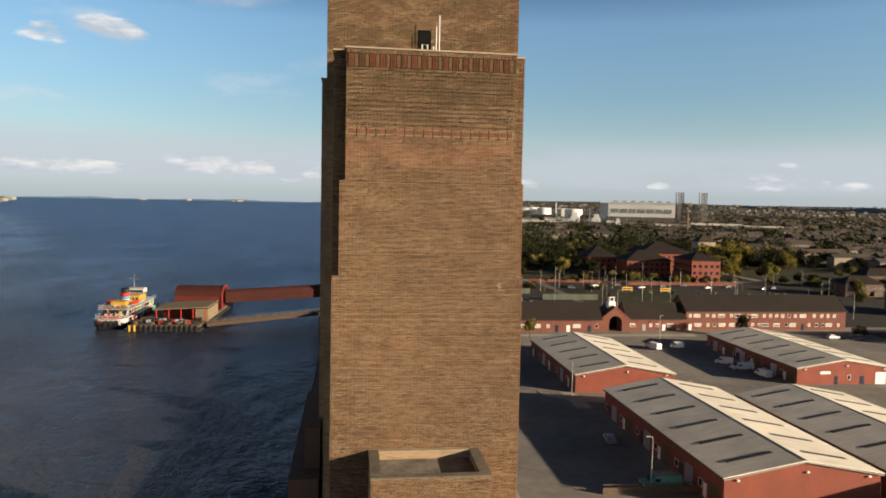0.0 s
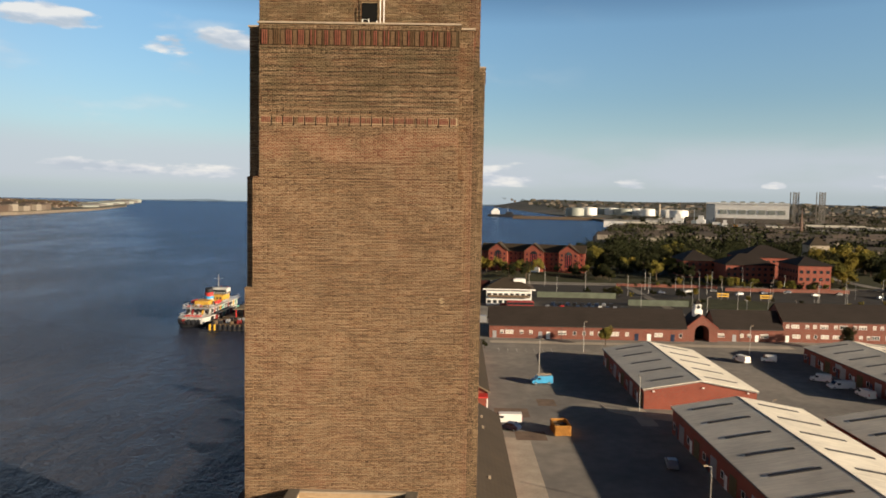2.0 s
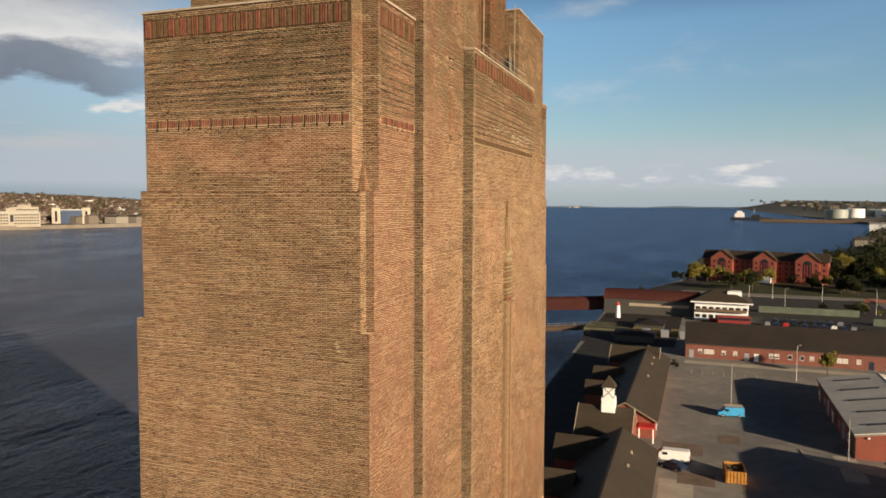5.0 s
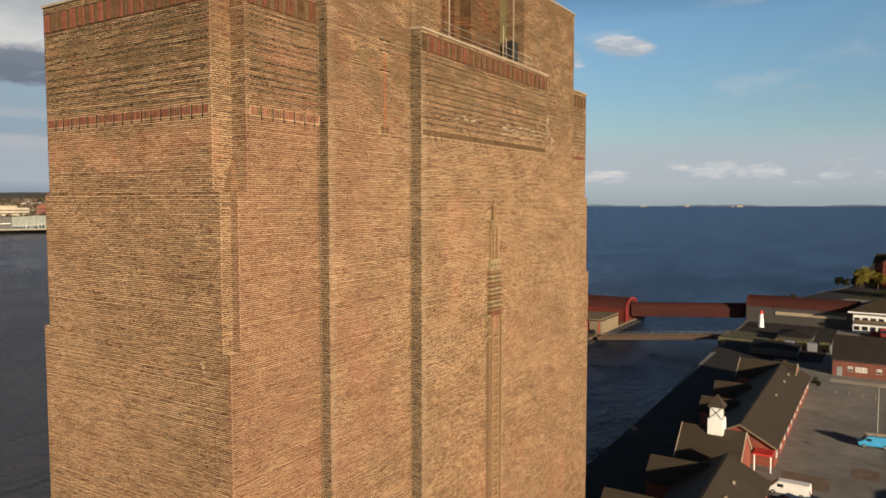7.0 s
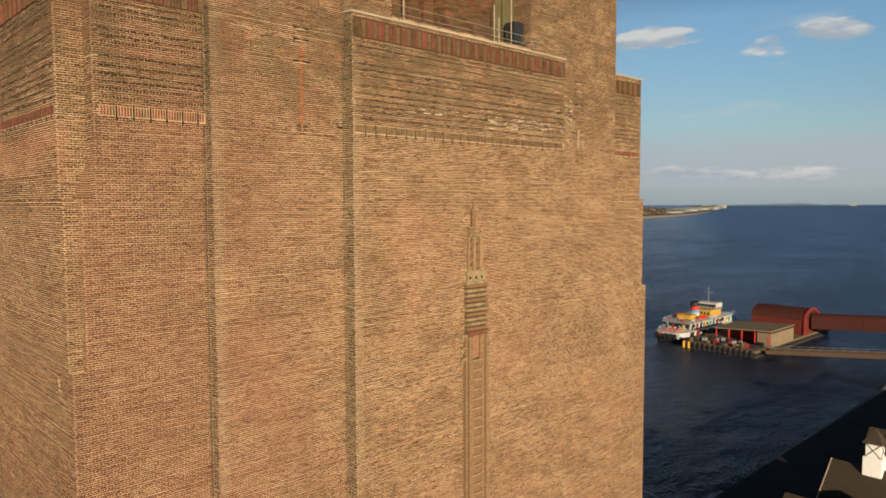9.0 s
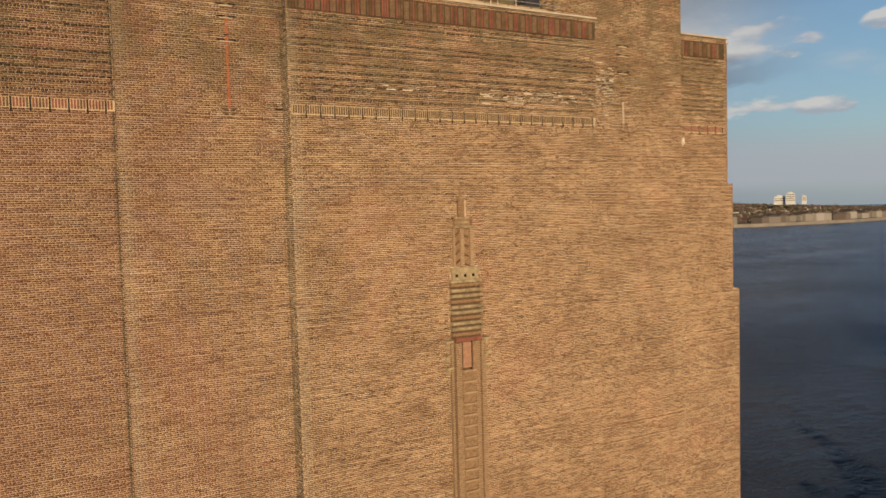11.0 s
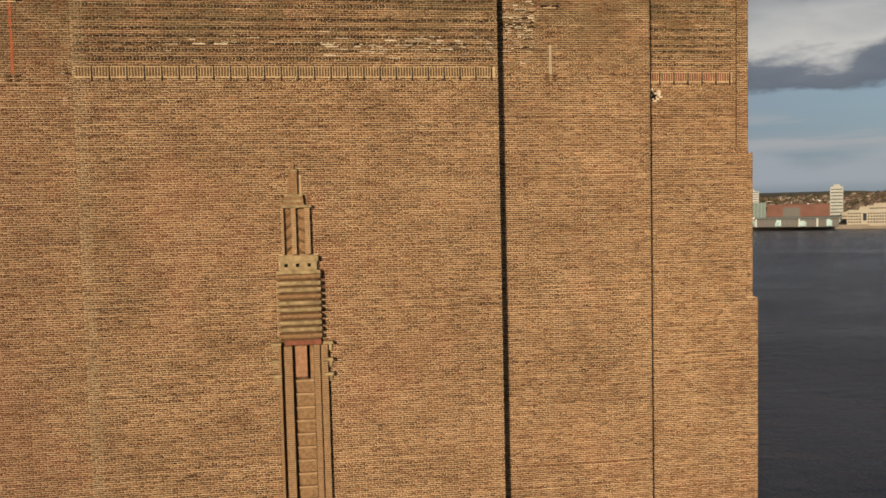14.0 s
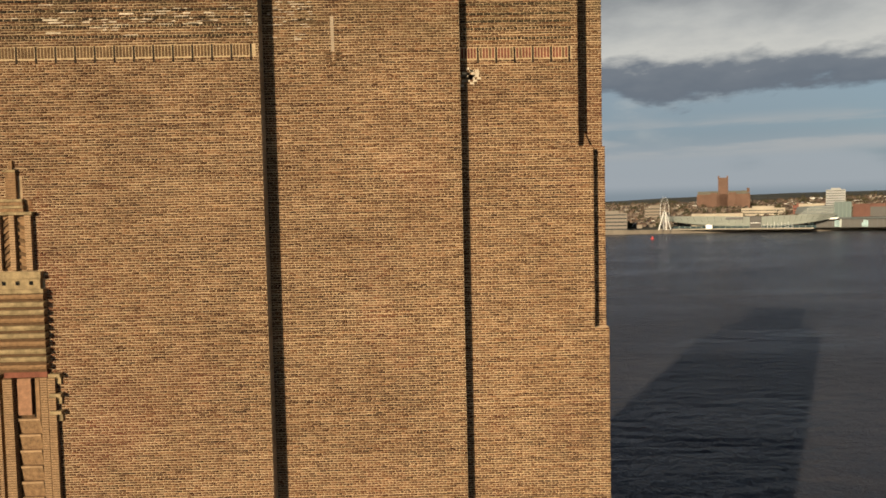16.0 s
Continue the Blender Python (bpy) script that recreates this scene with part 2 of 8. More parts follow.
def mortar_stuff():
    """Pale sandy lime mortar, dirtier in places."""
    m, t, p = material("mortar")
    pos = place_of(t)
    a, b = t.noise(pos, 0.5, 4.0), t.noise(pos, 14.0, 3.0)
    v = t.math("ADD", t.math("MULTIPLY", a, 0.6), t.math("MULTIPLY", b, 0.4))
    zed = t.add("ShaderNodeSeparateXYZ")
    t.link(pos, zed.inputs[0])
    col = t.ramp(v, (0.3, (0.350, 0.246, 0.142)), (0.7, (0.490, 0.360, 0.222)))
    patch = t.noise(t.scaled(pos, 1, 1, 1.8), 0.38, 5.0, 0.6)
    col = t.mix(0.36, col, t.ramp(patch, (0.36, (0.62, 0.56, 0.50)), (0.5, (1.0, 1.0, 1.0)), (0.62, (1.12, 1.13, 1.12))), "MULTIPLY")
    # weathering follows the courses
    row = t.math("FLOOR", t.math("ADD", t.math("DIVIDE", zed.outputs[2], 0.075), 0.5))
    along = t.add("ShaderNodeCombineXYZ")
    t.link(t.math("ADD", zed.outputs[0], zed.outputs[1]), along.inputs[0]), t.link(t.math("MULTIPLY", row, 3.71), along.inputs[1])
    col = t.mix(0.6, col, t.ramp(t.noise(along.outputs[0], 1.1, 3.0, 0.6), (0.34, (0.50, 0.47, 0.44)), (0.5, (0.95, 0.93, 0.91)), (0.64, (1.1, 1.1, 1.1))), "MULTIPLY")
    # front mortar painted darker as well, for the weaker light there
    col = t.mix(t.range(zed.outputs[1], 41.6, 41.2, 0.0, 0.12), col, (0.15, 0.105, 0.065, 1))
    corner = t.math("MULTIPLY", t.math("MULTIPLY", t.range(zed.outputs[1], 54.0, 45.0), t.range(t.noise(pos, 0.35, 4.0), 0.28, 0.50)), t.range(zed.outputs[0], 9.0, 9.35))
    col = t.mix(t.math("MULTIPLY", corner, 0.40), col, (0.25, 0.142, 0.090, 1))
    # pale weathered quoin at each return of the flank
    for edge in (EDGE_AB, EDGE_BC):
        quoin = t.math("MULTIPLY", t.range(zed.outputs[1], edge + 0.0, edge + 0.03), t.range(zed.outputs[1], edge + 0.55, edge + 0.22))
        col = t.mix(t.math("MULTIPLY", t.math("MULTIPLY", quoin, t.range(zed.outputs[0], 8.6, 8.9)), t.range(t.noise(pos, 1.3, 3.0), 0.25, 0.6, 0.10, 0.30)), col, (0.42, 0.34, 0.22, 1))
    # the mortar takes that painted grime and corner shade too
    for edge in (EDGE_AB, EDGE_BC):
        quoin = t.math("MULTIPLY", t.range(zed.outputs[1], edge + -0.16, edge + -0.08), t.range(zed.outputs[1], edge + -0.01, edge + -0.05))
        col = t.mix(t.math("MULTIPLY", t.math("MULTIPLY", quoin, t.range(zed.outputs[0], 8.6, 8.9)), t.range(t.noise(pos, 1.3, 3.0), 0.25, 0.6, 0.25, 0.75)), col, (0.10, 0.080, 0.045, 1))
    growth = t.math("MULTIPLY", t.range(zed.outputs[2], 43.5, 46.5), t.range(t.noise(t.scaled(pos, 1, 1, 2.5), 0.6, 4.0), 0.35, 0.62))
    col = t.mix(t.math("MULTIPLY", growth, 0.7), col, (0.150, 0.115, 0.057, 1))
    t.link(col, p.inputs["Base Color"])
    p.inputs["Roughness"].default_value, p.inputs["Diffuse Roughness"].default_value = 0.95, 0.65
    bumped(t, p, b, 0.5, 0.004)
    return m


def courses(name, a, b, joint, size=(0.225, 0.075)):
    """Brickwork too far off to tell its bricks apart."""
    m, t, p = material(name)
    pos = place_of(t)
    s = t.add("ShaderNodeSeparateXYZ")
    t.link(pos, s.inputs[0])
    v = t.add("ShaderNodeCombineXYZ")
    t.link(t.math("ADD", s.outputs[0], s.outputs[1]), v.inputs[0]), t.link(s.outputs[2], v.inputs[1])
    n = t.add("ShaderNodeTexBrick")
    t.link(v.outputs[0], n.inputs["Vector"])
    n.inputs["Color1"].default_value, n.inputs["Color2"].default_value, n.inputs["Mortar"].default_value = (*a, 1), (*b, 1), (*joint, 1)
    n.inputs["Scale"].default_value, n.inputs["Mortar Size"].default_value = 1.0, 0.008
    n.inputs["Brick Width"].default_value, n.inputs["Row Height"].default_value = size
    w = t.noise(pos, 0.35, 4.0)
    t.link(t.mix(0.5, n.outputs[0], t.ramp(w, (0.3, (0.65, 0.65, 0.65)), (0.7, (1.15, 1.15, 1.15))), "MULTIPLY"), p.inputs["Base Color"])
    p.inputs["Roughness"].default_value = 0.85
    return m


def water_stuff():
    m, t, p = material("river_water")
    pos = place_of(t)
    wide = t.noise(t.scaled(pos, 1.0, 0.5, 1), 0.010, 4.0, 0.55)
    # paler silty water; its slanted border with darker water fits the camera's view
    s = t.add("ShaderNodeSeparateXYZ")
    t.link(pos, s.inputs[0])
    reach = t.math("SUBTRACT", t.math("MULTIPLY", s.outputs[0], -1.0), t.math("MULTIPLY", s.outputs[1], 0.5))
    silt = t.range(t.math("ADD", reach, t.math("MULTIPLY", t.math("SUBTRACT", wide, 0.5), 160.0)), -160.0, 80.0)
    clear = t.ramp(wide, (0.35, (0.004, 0.009, 0.024)), (0.65, (0.011, 0.017, 0.034)))
    t.link(t.mix(silt, clear, t.ramp(wide, (0.35, (0.044, 0.047, 0.060)), (0.65, (0.068, 0.068, 0.080)))), p.inputs["Base Color"])
    p.inputs["Roughness"].default_value, p.inputs["Specular IOR Level"].default_value = 0.9, 0.0
    # swell, wind waves and ripples; gusts roughen the surface in streaks
    swell = t.noise(t.scaled(pos, 0.8, 0.45, 1), 0.10, 3.0, 0.5)
    waves = t.noise(t.scaled(pos, 1.0, 0.55, 1), 0.32, 4.0, 0.62)
    ripple = t.noise(t.scaled(pos, 0.7, 1.0, 1), 1.3, 3.0, 0.6)
    gust = t.range(t.noise(t.scaled(pos, 1.0, 0.4, 1), 0.02, 4.0, 0.6), 0.35, 0.65, 0.45, 1.3)
    h = t.math("ADD", t.math("MULTIPLY", swell, 1.5), t.math("MULTIPLY", gust, t.math("ADD", t.math("MULTIPLY", waves, 1.0), t.math("MULTIPLY", ripple, 0.32))))
    bumped(t, p, h, 1.0, 2.3)
    # the steep small waves keep the gloss well below that of flat water
    gloss, fresnel, both = t.add("ShaderNodeBsdfGlossy"), t.add("ShaderNodeFresnel"), t.add("ShaderNodeMixShader")
    gloss.inputs["Color"].default_value, gloss.inputs["Roughness"].default_value = (0.60, 0.73, 0.93, 1), 0.22
    t.link(t.mix(silt, (0.60, 0.73, 0.94, 1), (0.76, 0.78, 0.86, 1)), gloss.inputs["Color"])
    calm = t.add("ShaderNodeFresnel")
    fresnel.inputs["IOR"].default_value = calm.inputs["IOR"].default_value = 1.14
    bend = p.inputs["Normal"].links[0].from_socket
    t.link(bend, gloss.inputs["Normal"]), t.link(bend, fresnel.inputs["Normal"])
    t.link(t.math("MINIMUM", t.math("ADD", t.math("MULTIPLY", fresnel.outputs[0], 0.5), t.math("MULTIPLY", calm.outputs[0], 0.5)), t.range(silt, 0.0, 1.0, 0.42, 0.88)), both.inputs[0])
    t.link(p.outputs[0], both.inputs[1]), t.link(gloss.outputs[0], both.inputs[2])
    out = next(n for n in m.node_tree.nodes if n.type == "OUTPUT_MATERIAL")
    t.link(both.outputs[0], out.inputs[0])
    return m


def asphalt_stuff():
    m, t, p = material("asphalt")
    pos = place_of(t)
    wide, mid, fine = t.noise(pos, 0.045, 4.0, 0.6), t.noise(pos, 0.45, 4.0), t.noise(pos, 9.0, 3.0)
    col = t.ramp(wide, (0.36, (0.160, 0.150, 0.138)), (0.5, (0.202, 0.188, 0.168)), (0.64, (0.262, 0.240, 0.208)))
    col = t.mix(0.5, col, t.ramp(mid, (0.35, (0.7, 0.7, 0.7)), (0.65, (1.15, 1.15, 1.15))), "MULTIPLY")
    t.link(col, p.inputs["Base Color"])
    p.inputs["Roughness"].default_value = 0.9
    bumped(t, p, fine, 0.4, 0.01)
    return m


def land_stuff():
    """Far country: fields, woods and roofs in patches."""
    m, t, p = material("far_land")
    pos = place_of(t)
    a, b = t.noise(pos, 0.006, 5.0, 0.65), t.noise(pos, 0.05, 4.0, 0.6)
    col = t.ramp(a, (0.35, (0.024, 0.029, 0.020)), (0.5, (0.040, 0.043, 0.031)), (0.62, (0.068, 0.062, 0.052)))
    col = t.mix(t.range(b, 0.5, 0.65, 0.0, 0.5), col, (0.070, 0.056, 0.050, 1))
    t.link(col, p.inputs["Base Color"])
    p.inputs["Roughness"].default_value = 0.95
    return m


def sheet_stuff(name, colour, pitch=0.33, axis=1):
    """Ribbed roof sheeting with dirt along its ribs."""
    m, t, p = material(name)
    pos = place_of(t)
    s = t.add("ShaderNodeSeparateXYZ")
    t.link(pos, s.inputs[0])
    wave = t.math("SINE", t.math("MULTIPLY", s.outputs[axis], 2 * math.pi / pitch))
    a, b = t.noise(pos, 0.12, 5.0, 0.6), t.noise(t.scaled(pos, 0.3, 3.0, 1), 0.9, 4.0)
    v = t.math("ADD", t.math("MULTIPLY", a, 0.55), t.math("MULTIPLY", b, 0.45))
    t.link(t.ramp(v, (0.34, tuple(c * 0.72 for c in colour)), (0.66, tuple(min(1, c * 1.12) for c in colour))), p.inputs["Base Color"])
    p.inputs["Roughness"].default_value, p.inputs["Specular IOR Level"].default_value = 0.75, 0.2
    bumped(t, p, wave, 0.22, 0.02)
    return m


def leaf_stuff(name, a, b, foliage=False):
    m, t, p = material(name)
    rnd = t.add("ShaderNodeNewGeometry").outputs["Random Per Island"]
    own = t.add("ShaderNodeObjectInfo").outputs["Random"]
    col = t.mix(rnd, (*a, 1), (*b, 1))
    col = t.mix(0.6, col, t.ramp(own, (0.0, (0.55, 0.6, 0.5)), (0.5, (1.0, 1.0, 0.9)), (1.0, (1.5, 1.2, 0.75))), "MULTIPLY")
    t.link(col, p.inputs["Base Color"])
    p.inputs["Roughness"].default_value = 0.8
    if foliage:
        p.inputs["Specular IOR Level"].default_value = 0.1
        # a crown shades as a rounded mass rather than leaf by leaf
        own_n = t.add("ShaderNodeNewGeometry").outputs["Normal"]
        v = t.add("ShaderNodeVectorMath", op="MULTIPLY_ADD")
        t.link(own_n, v.inputs[0])
        v.inputs[1].default_value, v.inputs[2].default_value = (0.36, 0.36, 0.36), (0.12, -0.10, 0.45)
        n = t.add("ShaderNodeVectorMath", op="NORMALIZE")
        t.link(v.outputs[0], n.inputs[0])
        t.link(n.outputs[0], p.inputs["Normal"])
    return m


def glass_stuff():
    m, t, p = material("window_glass")
    p.inputs["Base Color"].default_value = (0.02, 0.025, 0.03, 1)
    p.inputs["Roughness"].default_value = 0.08
    return m


BRICK, BRICK_ONE, MORTAR = brick_stuff("tower_brick"), brick_stuff("single_tower_brick", True), mortar_stuff()
DARK_BRICK = brick_stuff("mossy_shaded_brick", dark=True)
RED_FIN = plain("red_soldier_brick", (0.160, 0.058, 0.036), 0.85, 0, 0.45, 3.0, 0.004)
BROWN_FIN = plain("brown_soldier_brick", (0.100, 0.058, 0.028), 0.85, 0, 0.45, 3.0, 0.004)
FLUSH = plain("flush_mortar", (0.40, 0.30, 0.18), 0.95, 0, 0.25, 3.0, 0.004)
MOSS = plain("weathered_green_stone", (0.245, 0.182, 0.100), 0.9, 0, 0.6, 4.0, 0.006)
COPING = plain("pale_coping_stone", (0.34, 0.275, 0.20), 0.8, 0, 0.2, 1.2, 0.004)
CHALK = plain("lime_bloom", (0.47, 0.395, 0.295), 0.95, 0, 0.4, 5.0, 0.004)
RUST_BRICK = plain("rust_stained_brick", (0.27, 0.075, 0.030), 0.9, 0, 0.3, 4.0, 0.004)
# dark fin backing: the shade of the gaps is put into its colour
FIN_GAP_SHADE = plain("fin_gap_shade_brick", (0.060, 0.042, 0.022), 0.9, 0, 0.5, 5.0, 0.004)
SLOPE_BRICK = plain("sloping_brick", (0.15, 0.090, 0.048), 0.85, 0, 0.4, 8.0, 0.004)
FELT = plain("roof_felt", (0.19, 0.175, 0.15), 0.8, 0, 0.6, 0.9, 0.006)
# near-black colour stands in for the shade inside openings, holes and slots
DARK = plain("void_shade_black", (0.004, 0.004, 0.004), 0.95)
OLIVE = plain("olive_louvre", (0.10, 0.085, 0.04), 0.8, 0, 0.3, 1.0)
STEEL = plain("galvanised_steel", (0.36, 0.35, 0.33), 0.45, 0.6, 0.15, 3.0)
WHITE = plain("white_paint", (0.78, 0.77, 0.74), 0.5, 0, 0.08, 2.0)
BLACK = plain("black_paint", (0.02, 0.02, 0.022), 0.45)
RED = plain("red_paint", (0.50, 0.035, 0.03), 0.5, 0, 0.2)
DARK_RED = plain("dull_red_paint", (0.20, 0.022, 0.02), 0.5, 0, 0.2)
YELLOW = plain("yellow_paint", (0.72, 0.42, 0.04), 0.55, 0, 0.2)
BLUE = plain("blue_paint", (0.05, 0.30, 0.55), 0.35, 0, 0.12)
TEAL = plain("green_van_paint", (0.10, 0.30, 0.24), 0.4, 0, 0.15)
SILVER = plain("silver_paint", (0.42, 0.43, 0.45), 0.35, 0.5, 0.1)
NAVY = plain("dark_blue_paint", (0.02, 0.03, 0.06), 0.3, 0.1, 0.1)
ORANGE = plain("weathered_orange_steel", (0.38, 0.18, 0.04), 0.7, 0, 0.35, 1.5, 0.01)
RUBBER = plain("tyre_rubber", (0.02, 0.02, 0.02), 0.9)
GLASS = glass_stuff()
WATER, ASPHALT, LAND = water_stuff(), asphalt_stuff(), land_stuff()
RED_WALL = courses("red_brick_wall", (0.215, 0.042, 0.023), (0.262, 0.056, 0.029), (0.18, 0.08, 0.058))
OLD_RED_WALL = courses("old_red_brick_wall", (0.155, 0.040, 0.025), (0.20, 0.056, 0.034), (0.17, 0.10, 0.075))
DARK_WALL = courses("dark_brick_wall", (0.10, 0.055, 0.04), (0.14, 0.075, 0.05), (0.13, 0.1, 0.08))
GREY_SHEET = sheet_stuff("grey_roof_sheet", (0.26, 0.255, 0.245))
PALE_SHEET = sheet_stuff("pale_roof_sheet", (0.80, 0.75, 0.64))
BLACK_STRIP = plain("dirty_rooflight", (0.05, 0.045, 0.04), 0.6, 0, 0.3, 3.0)
SLATE = sheet_stuff("slate_roof", (0.028, 0.022, 0.019), 0.28, 2)
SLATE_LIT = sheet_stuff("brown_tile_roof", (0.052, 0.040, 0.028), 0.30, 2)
MAROON = sheet_stuff("maroon_barrel_roof", (0.062, 0.019, 0.015), 1.6, 0)
TIMBER = plain("weathered_timber", (0.14, 0.10, 0.065), 0.85, 0, 0.35, 2.0, 0.01)
BEIGE = plain("beige_flat_roof", (0.20, 0.155, 0.10), 0.8, 0, 0.2, 0.6)
STONE = plain("quay_stone", (0.15, 0.128, 0.10), 0.9, 0, 0.4, 0.5, 0.02)
GRASS = plain("rough_grass", (0.040, 0.042, 0.018), 0.95, 0, 0.45, 0.2, 0.02)
PAVING = plain("worn_concrete", (0.40, 0.355, 0.29), 0.9, 0, 0.25, 0.3, 0.008)
PATCH = plain("dark_tar_patch", (0.17, 0.125, 0.095), 0.9, 0, 0.3, 0.5, 0.008)
LINE = plain("worn_road_paint", (0.5, 0.48, 0.43), 0.85, 0, 0.3, 2.0)
BARK = plain("bark", (0.09, 0.065, 0.045), 0.95, 0, 0.3, 2.0, 0.01)
LEAF = leaf_stuff("leaves", (0.014, 0.018, 0.007), (0.030, 0.033, 0.012), True)
LEAF_GOLD = leaf_stuff("autumn_leaves", (0.11, 0.100, 0.020), (0.22, 0.190, 0.045), True)
PALE_WALL = plain("pale_render", (0.36, 0.31, 0.24), 0.8, 0, 0.15, 0.05)
PALE_GREY = plain("grey_green_cladding", (0.27, 0.29, 0.26), 0.5, 0.0, 0.15, 0.02)
HALL_WHITE = plain("hall_cladding", (0.84, 0.82, 0.77), 0.7, 0, 0.1, 0.02)
SANDSTONE = plain("red_sandstone", (0.135, 0.080, 0.058), 0.9, 0, 0.25, 0.04)
TOWN = leaf_stuff("town_walls", (0.075, 0.050, 0.040), (0.27, 0.24, 0.21))
TOWN_ROOF = leaf_stuff("town_roofs", (0.032, 0.028, 0.027), (0.085, 0.064, 0.056))
CITY = leaf_stuff("city_walls", (0.10, 0.055, 0.042), (0.36, 0.30, 0.26))
CITY_ROOF = leaf_stuff("city_roofs", (0.035, 0.030, 0.028), (0.10, 0.07, 0.060))
CITY_LEAF = leaf_stuff("city_leaves", (0.045, 0.046, 0.028), (0.10, 0.085, 0.05), True)
ROAD = plain("dark_road", (0.042, 0.038, 0.034), 0.9, 0, 0.3, 0.15, 0.008)


# ---- mesh helpers ----
def mesh(name, verts, faces, smooth=False):
    me = bpy.data.meshes.new(name)
    me.from_pydata([tuple(v) for v in verts], [], [tuple(f) for f in faces])
    if smooth:
        for poly in me.polygons:
            poly.use_smooth = True
    me.update()
    return me


def fast_mesh(name, verts, quads):
    """A mesh of many quads from arrays."""
    verts, quads = np.asarray(verts, dtype=np.float32).reshape(-1, 3), np.asarray(quads, dtype=np.int32).reshape(-1, 4)
    me = bpy.data.meshes.new(name)
    me.vertices.add(len(verts))
    me.vertices.foreach_set("co", verts.ravel())
    me.loops.add(quads.size)
    me.loops.foreach_set("vertex_index", quads.ravel())
    me.polygons.add(len(quads))
    me.polygons.foreach_set("loop_start", np.arange(0, quads.size, 4, dtype=np.int32))
    me.update(calc_edges=True)
    return me


BOX_FACES = ((0, 3, 2, 1), (4, 5, 6, 7), (0, 1, 5, 4), (1, 2, 6, 5), (2, 3, 7, 6), (3, 0, 4, 7))


def box_points(x0, x1, y0, y1, z0, z1):
    return [(x0, y0, z0), (x1, y0, z0), (x1, y1, z0), (x0, y1, z0), (x0, y0, z1), (x1, y0, z1), (x1, y1, z1), (x0, y1, z1)]


def boxes(name, items):
    v, f = [], []
    for item in items:
        n = len(v)
        v += box_points(*item)
        f += [tuple(i + n for i in face) for face in BOX_FACES]
    return mesh(name, v, f)


def bevelled(name, item, width=0.02):
    bm = bmesh.new()
    for p in box_points(*item):
        bm.verts.new(p)
    bm.verts.ensure_lookup_table()
    for f in BOX_FACES:
        bm.faces.new([bm.verts[i] for i in f])
    bmesh.ops.bevel(bm, geom=bm.edges[:], offset=width, segments=2, affect="EDGES")
    me = bpy.data.meshes.new(name)
    bm.to_mesh(me)
    bm.free()
    return me


def prism(name, outline, axis, a, b):
    """An outline extruded along an axis: for 'x' the outline is (y, z), for 'y' (x, z), for 'z' (x, y)."""
    put = {"x": lambda u, v, w: (w, u, v), "y": lambda u, v, w: (u, w, v), "z": lambda u, v, w: (u, v, w)}[axis]
    n = len(outline)
    v = [put(*p, a) for p in outline] + [put(*p, b) for p in outline]
    f = [tuple(range(n)), tuple(range(2 * n - 1, n - 1, -1))] + [(i, i + n, (i + 1) % n + n, (i + 1) % n) for i in range(n)]
    me = mesh(name, v, f)
    bm = bmesh.new()
    bm.from_mesh(me)
    bmesh.ops.recalc_face_normals(bm, faces=bm.faces[:])
    bm.to_mesh(me)
    bm.free()
    return me


def tube(name, points, radius, sides=8, tip=None):
    """A round bar along points, tapering to tip."""
    v, f = [], []
    n = len(points)
    for i, p in enumerate(points):
        p = Vector(p)
        d = (Vector(points[min(i + 1, n - 1)]) - Vector(points[max(i - 1, 0)])).normalized()
        a = d.orthogonal().normalized()
        b = d.cross(a)
        r = radius if tip is None else radius + (tip - radius) * i / (n - 1)
        v += [p + r * (math.cos(k * 2 * math.pi / sides) * a + math.sin(k * 2 * math.pi / sides) * b) for k in range(sides)]
    for i in range(n - 1):
        f += [(i * sides + k, i * sides + (k + 1) % sides, (i + 1) * sides + (k + 1) % sides, (i + 1) * sides + k) for k in range(sides)]
    f += [tuple(range(sides - 1, -1, -1)), tuple(range((n - 1) * sides, n * sides))]
    return mesh(name, v, f)


def merged(name, meshes):
    v, f = [], []
    for me in meshes:
        n = len(v)
        v += [tuple(x.co) for x in me.vertices]
        f += [tuple(i + n for i in p.vertices) for p in me.polygons]
    return mesh(name, v, f)


def part(name, me, mat, parent, label="", at=None):
    ob = new(name, me)
    if not me.materials:
        me.materials.append(mat)
    ob.parent = parent
    if at is not None:
        ob.location = at
    if label:
        tagged(ob, label)
    return ob


# projective warp that fits yard and town to the camera's view
VIEW_WARP = (0.995219, -0.009208, 1.4445, 0.018760, 0.980049, 0.1965, 0.000260062, 0.0000565350)
warp_to_view = False


def view_warped(x, y):
    a, b, c, d, e, f, g, h = VIEW_WARP
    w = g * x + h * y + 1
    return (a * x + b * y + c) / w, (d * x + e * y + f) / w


def fitted_to_view(m, x, y):
    """The pose m of a thing about (x, y), moved, turned and scaled by the view-fitting warp."""
    if not warp_to_view:
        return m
    u, v = view_warped(x, y)
    (ux, vx), (uy, vy) = view_warped(x + 1, y), view_warped(x, y + 1)
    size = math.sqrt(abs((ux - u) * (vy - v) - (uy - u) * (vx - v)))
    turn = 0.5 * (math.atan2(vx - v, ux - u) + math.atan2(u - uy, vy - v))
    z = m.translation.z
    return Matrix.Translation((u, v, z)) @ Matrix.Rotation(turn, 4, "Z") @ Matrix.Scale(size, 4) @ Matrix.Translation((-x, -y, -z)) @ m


def thing(name, label, category, group="", m=None):
    ob = new(name)
    ob.empty_display_size = 0.5
    if m is not None:
        ob.matrix_basis = fitted_to_view(m, m.translation.x, m.translation.y)
    return tagged(ob, label, category, group)


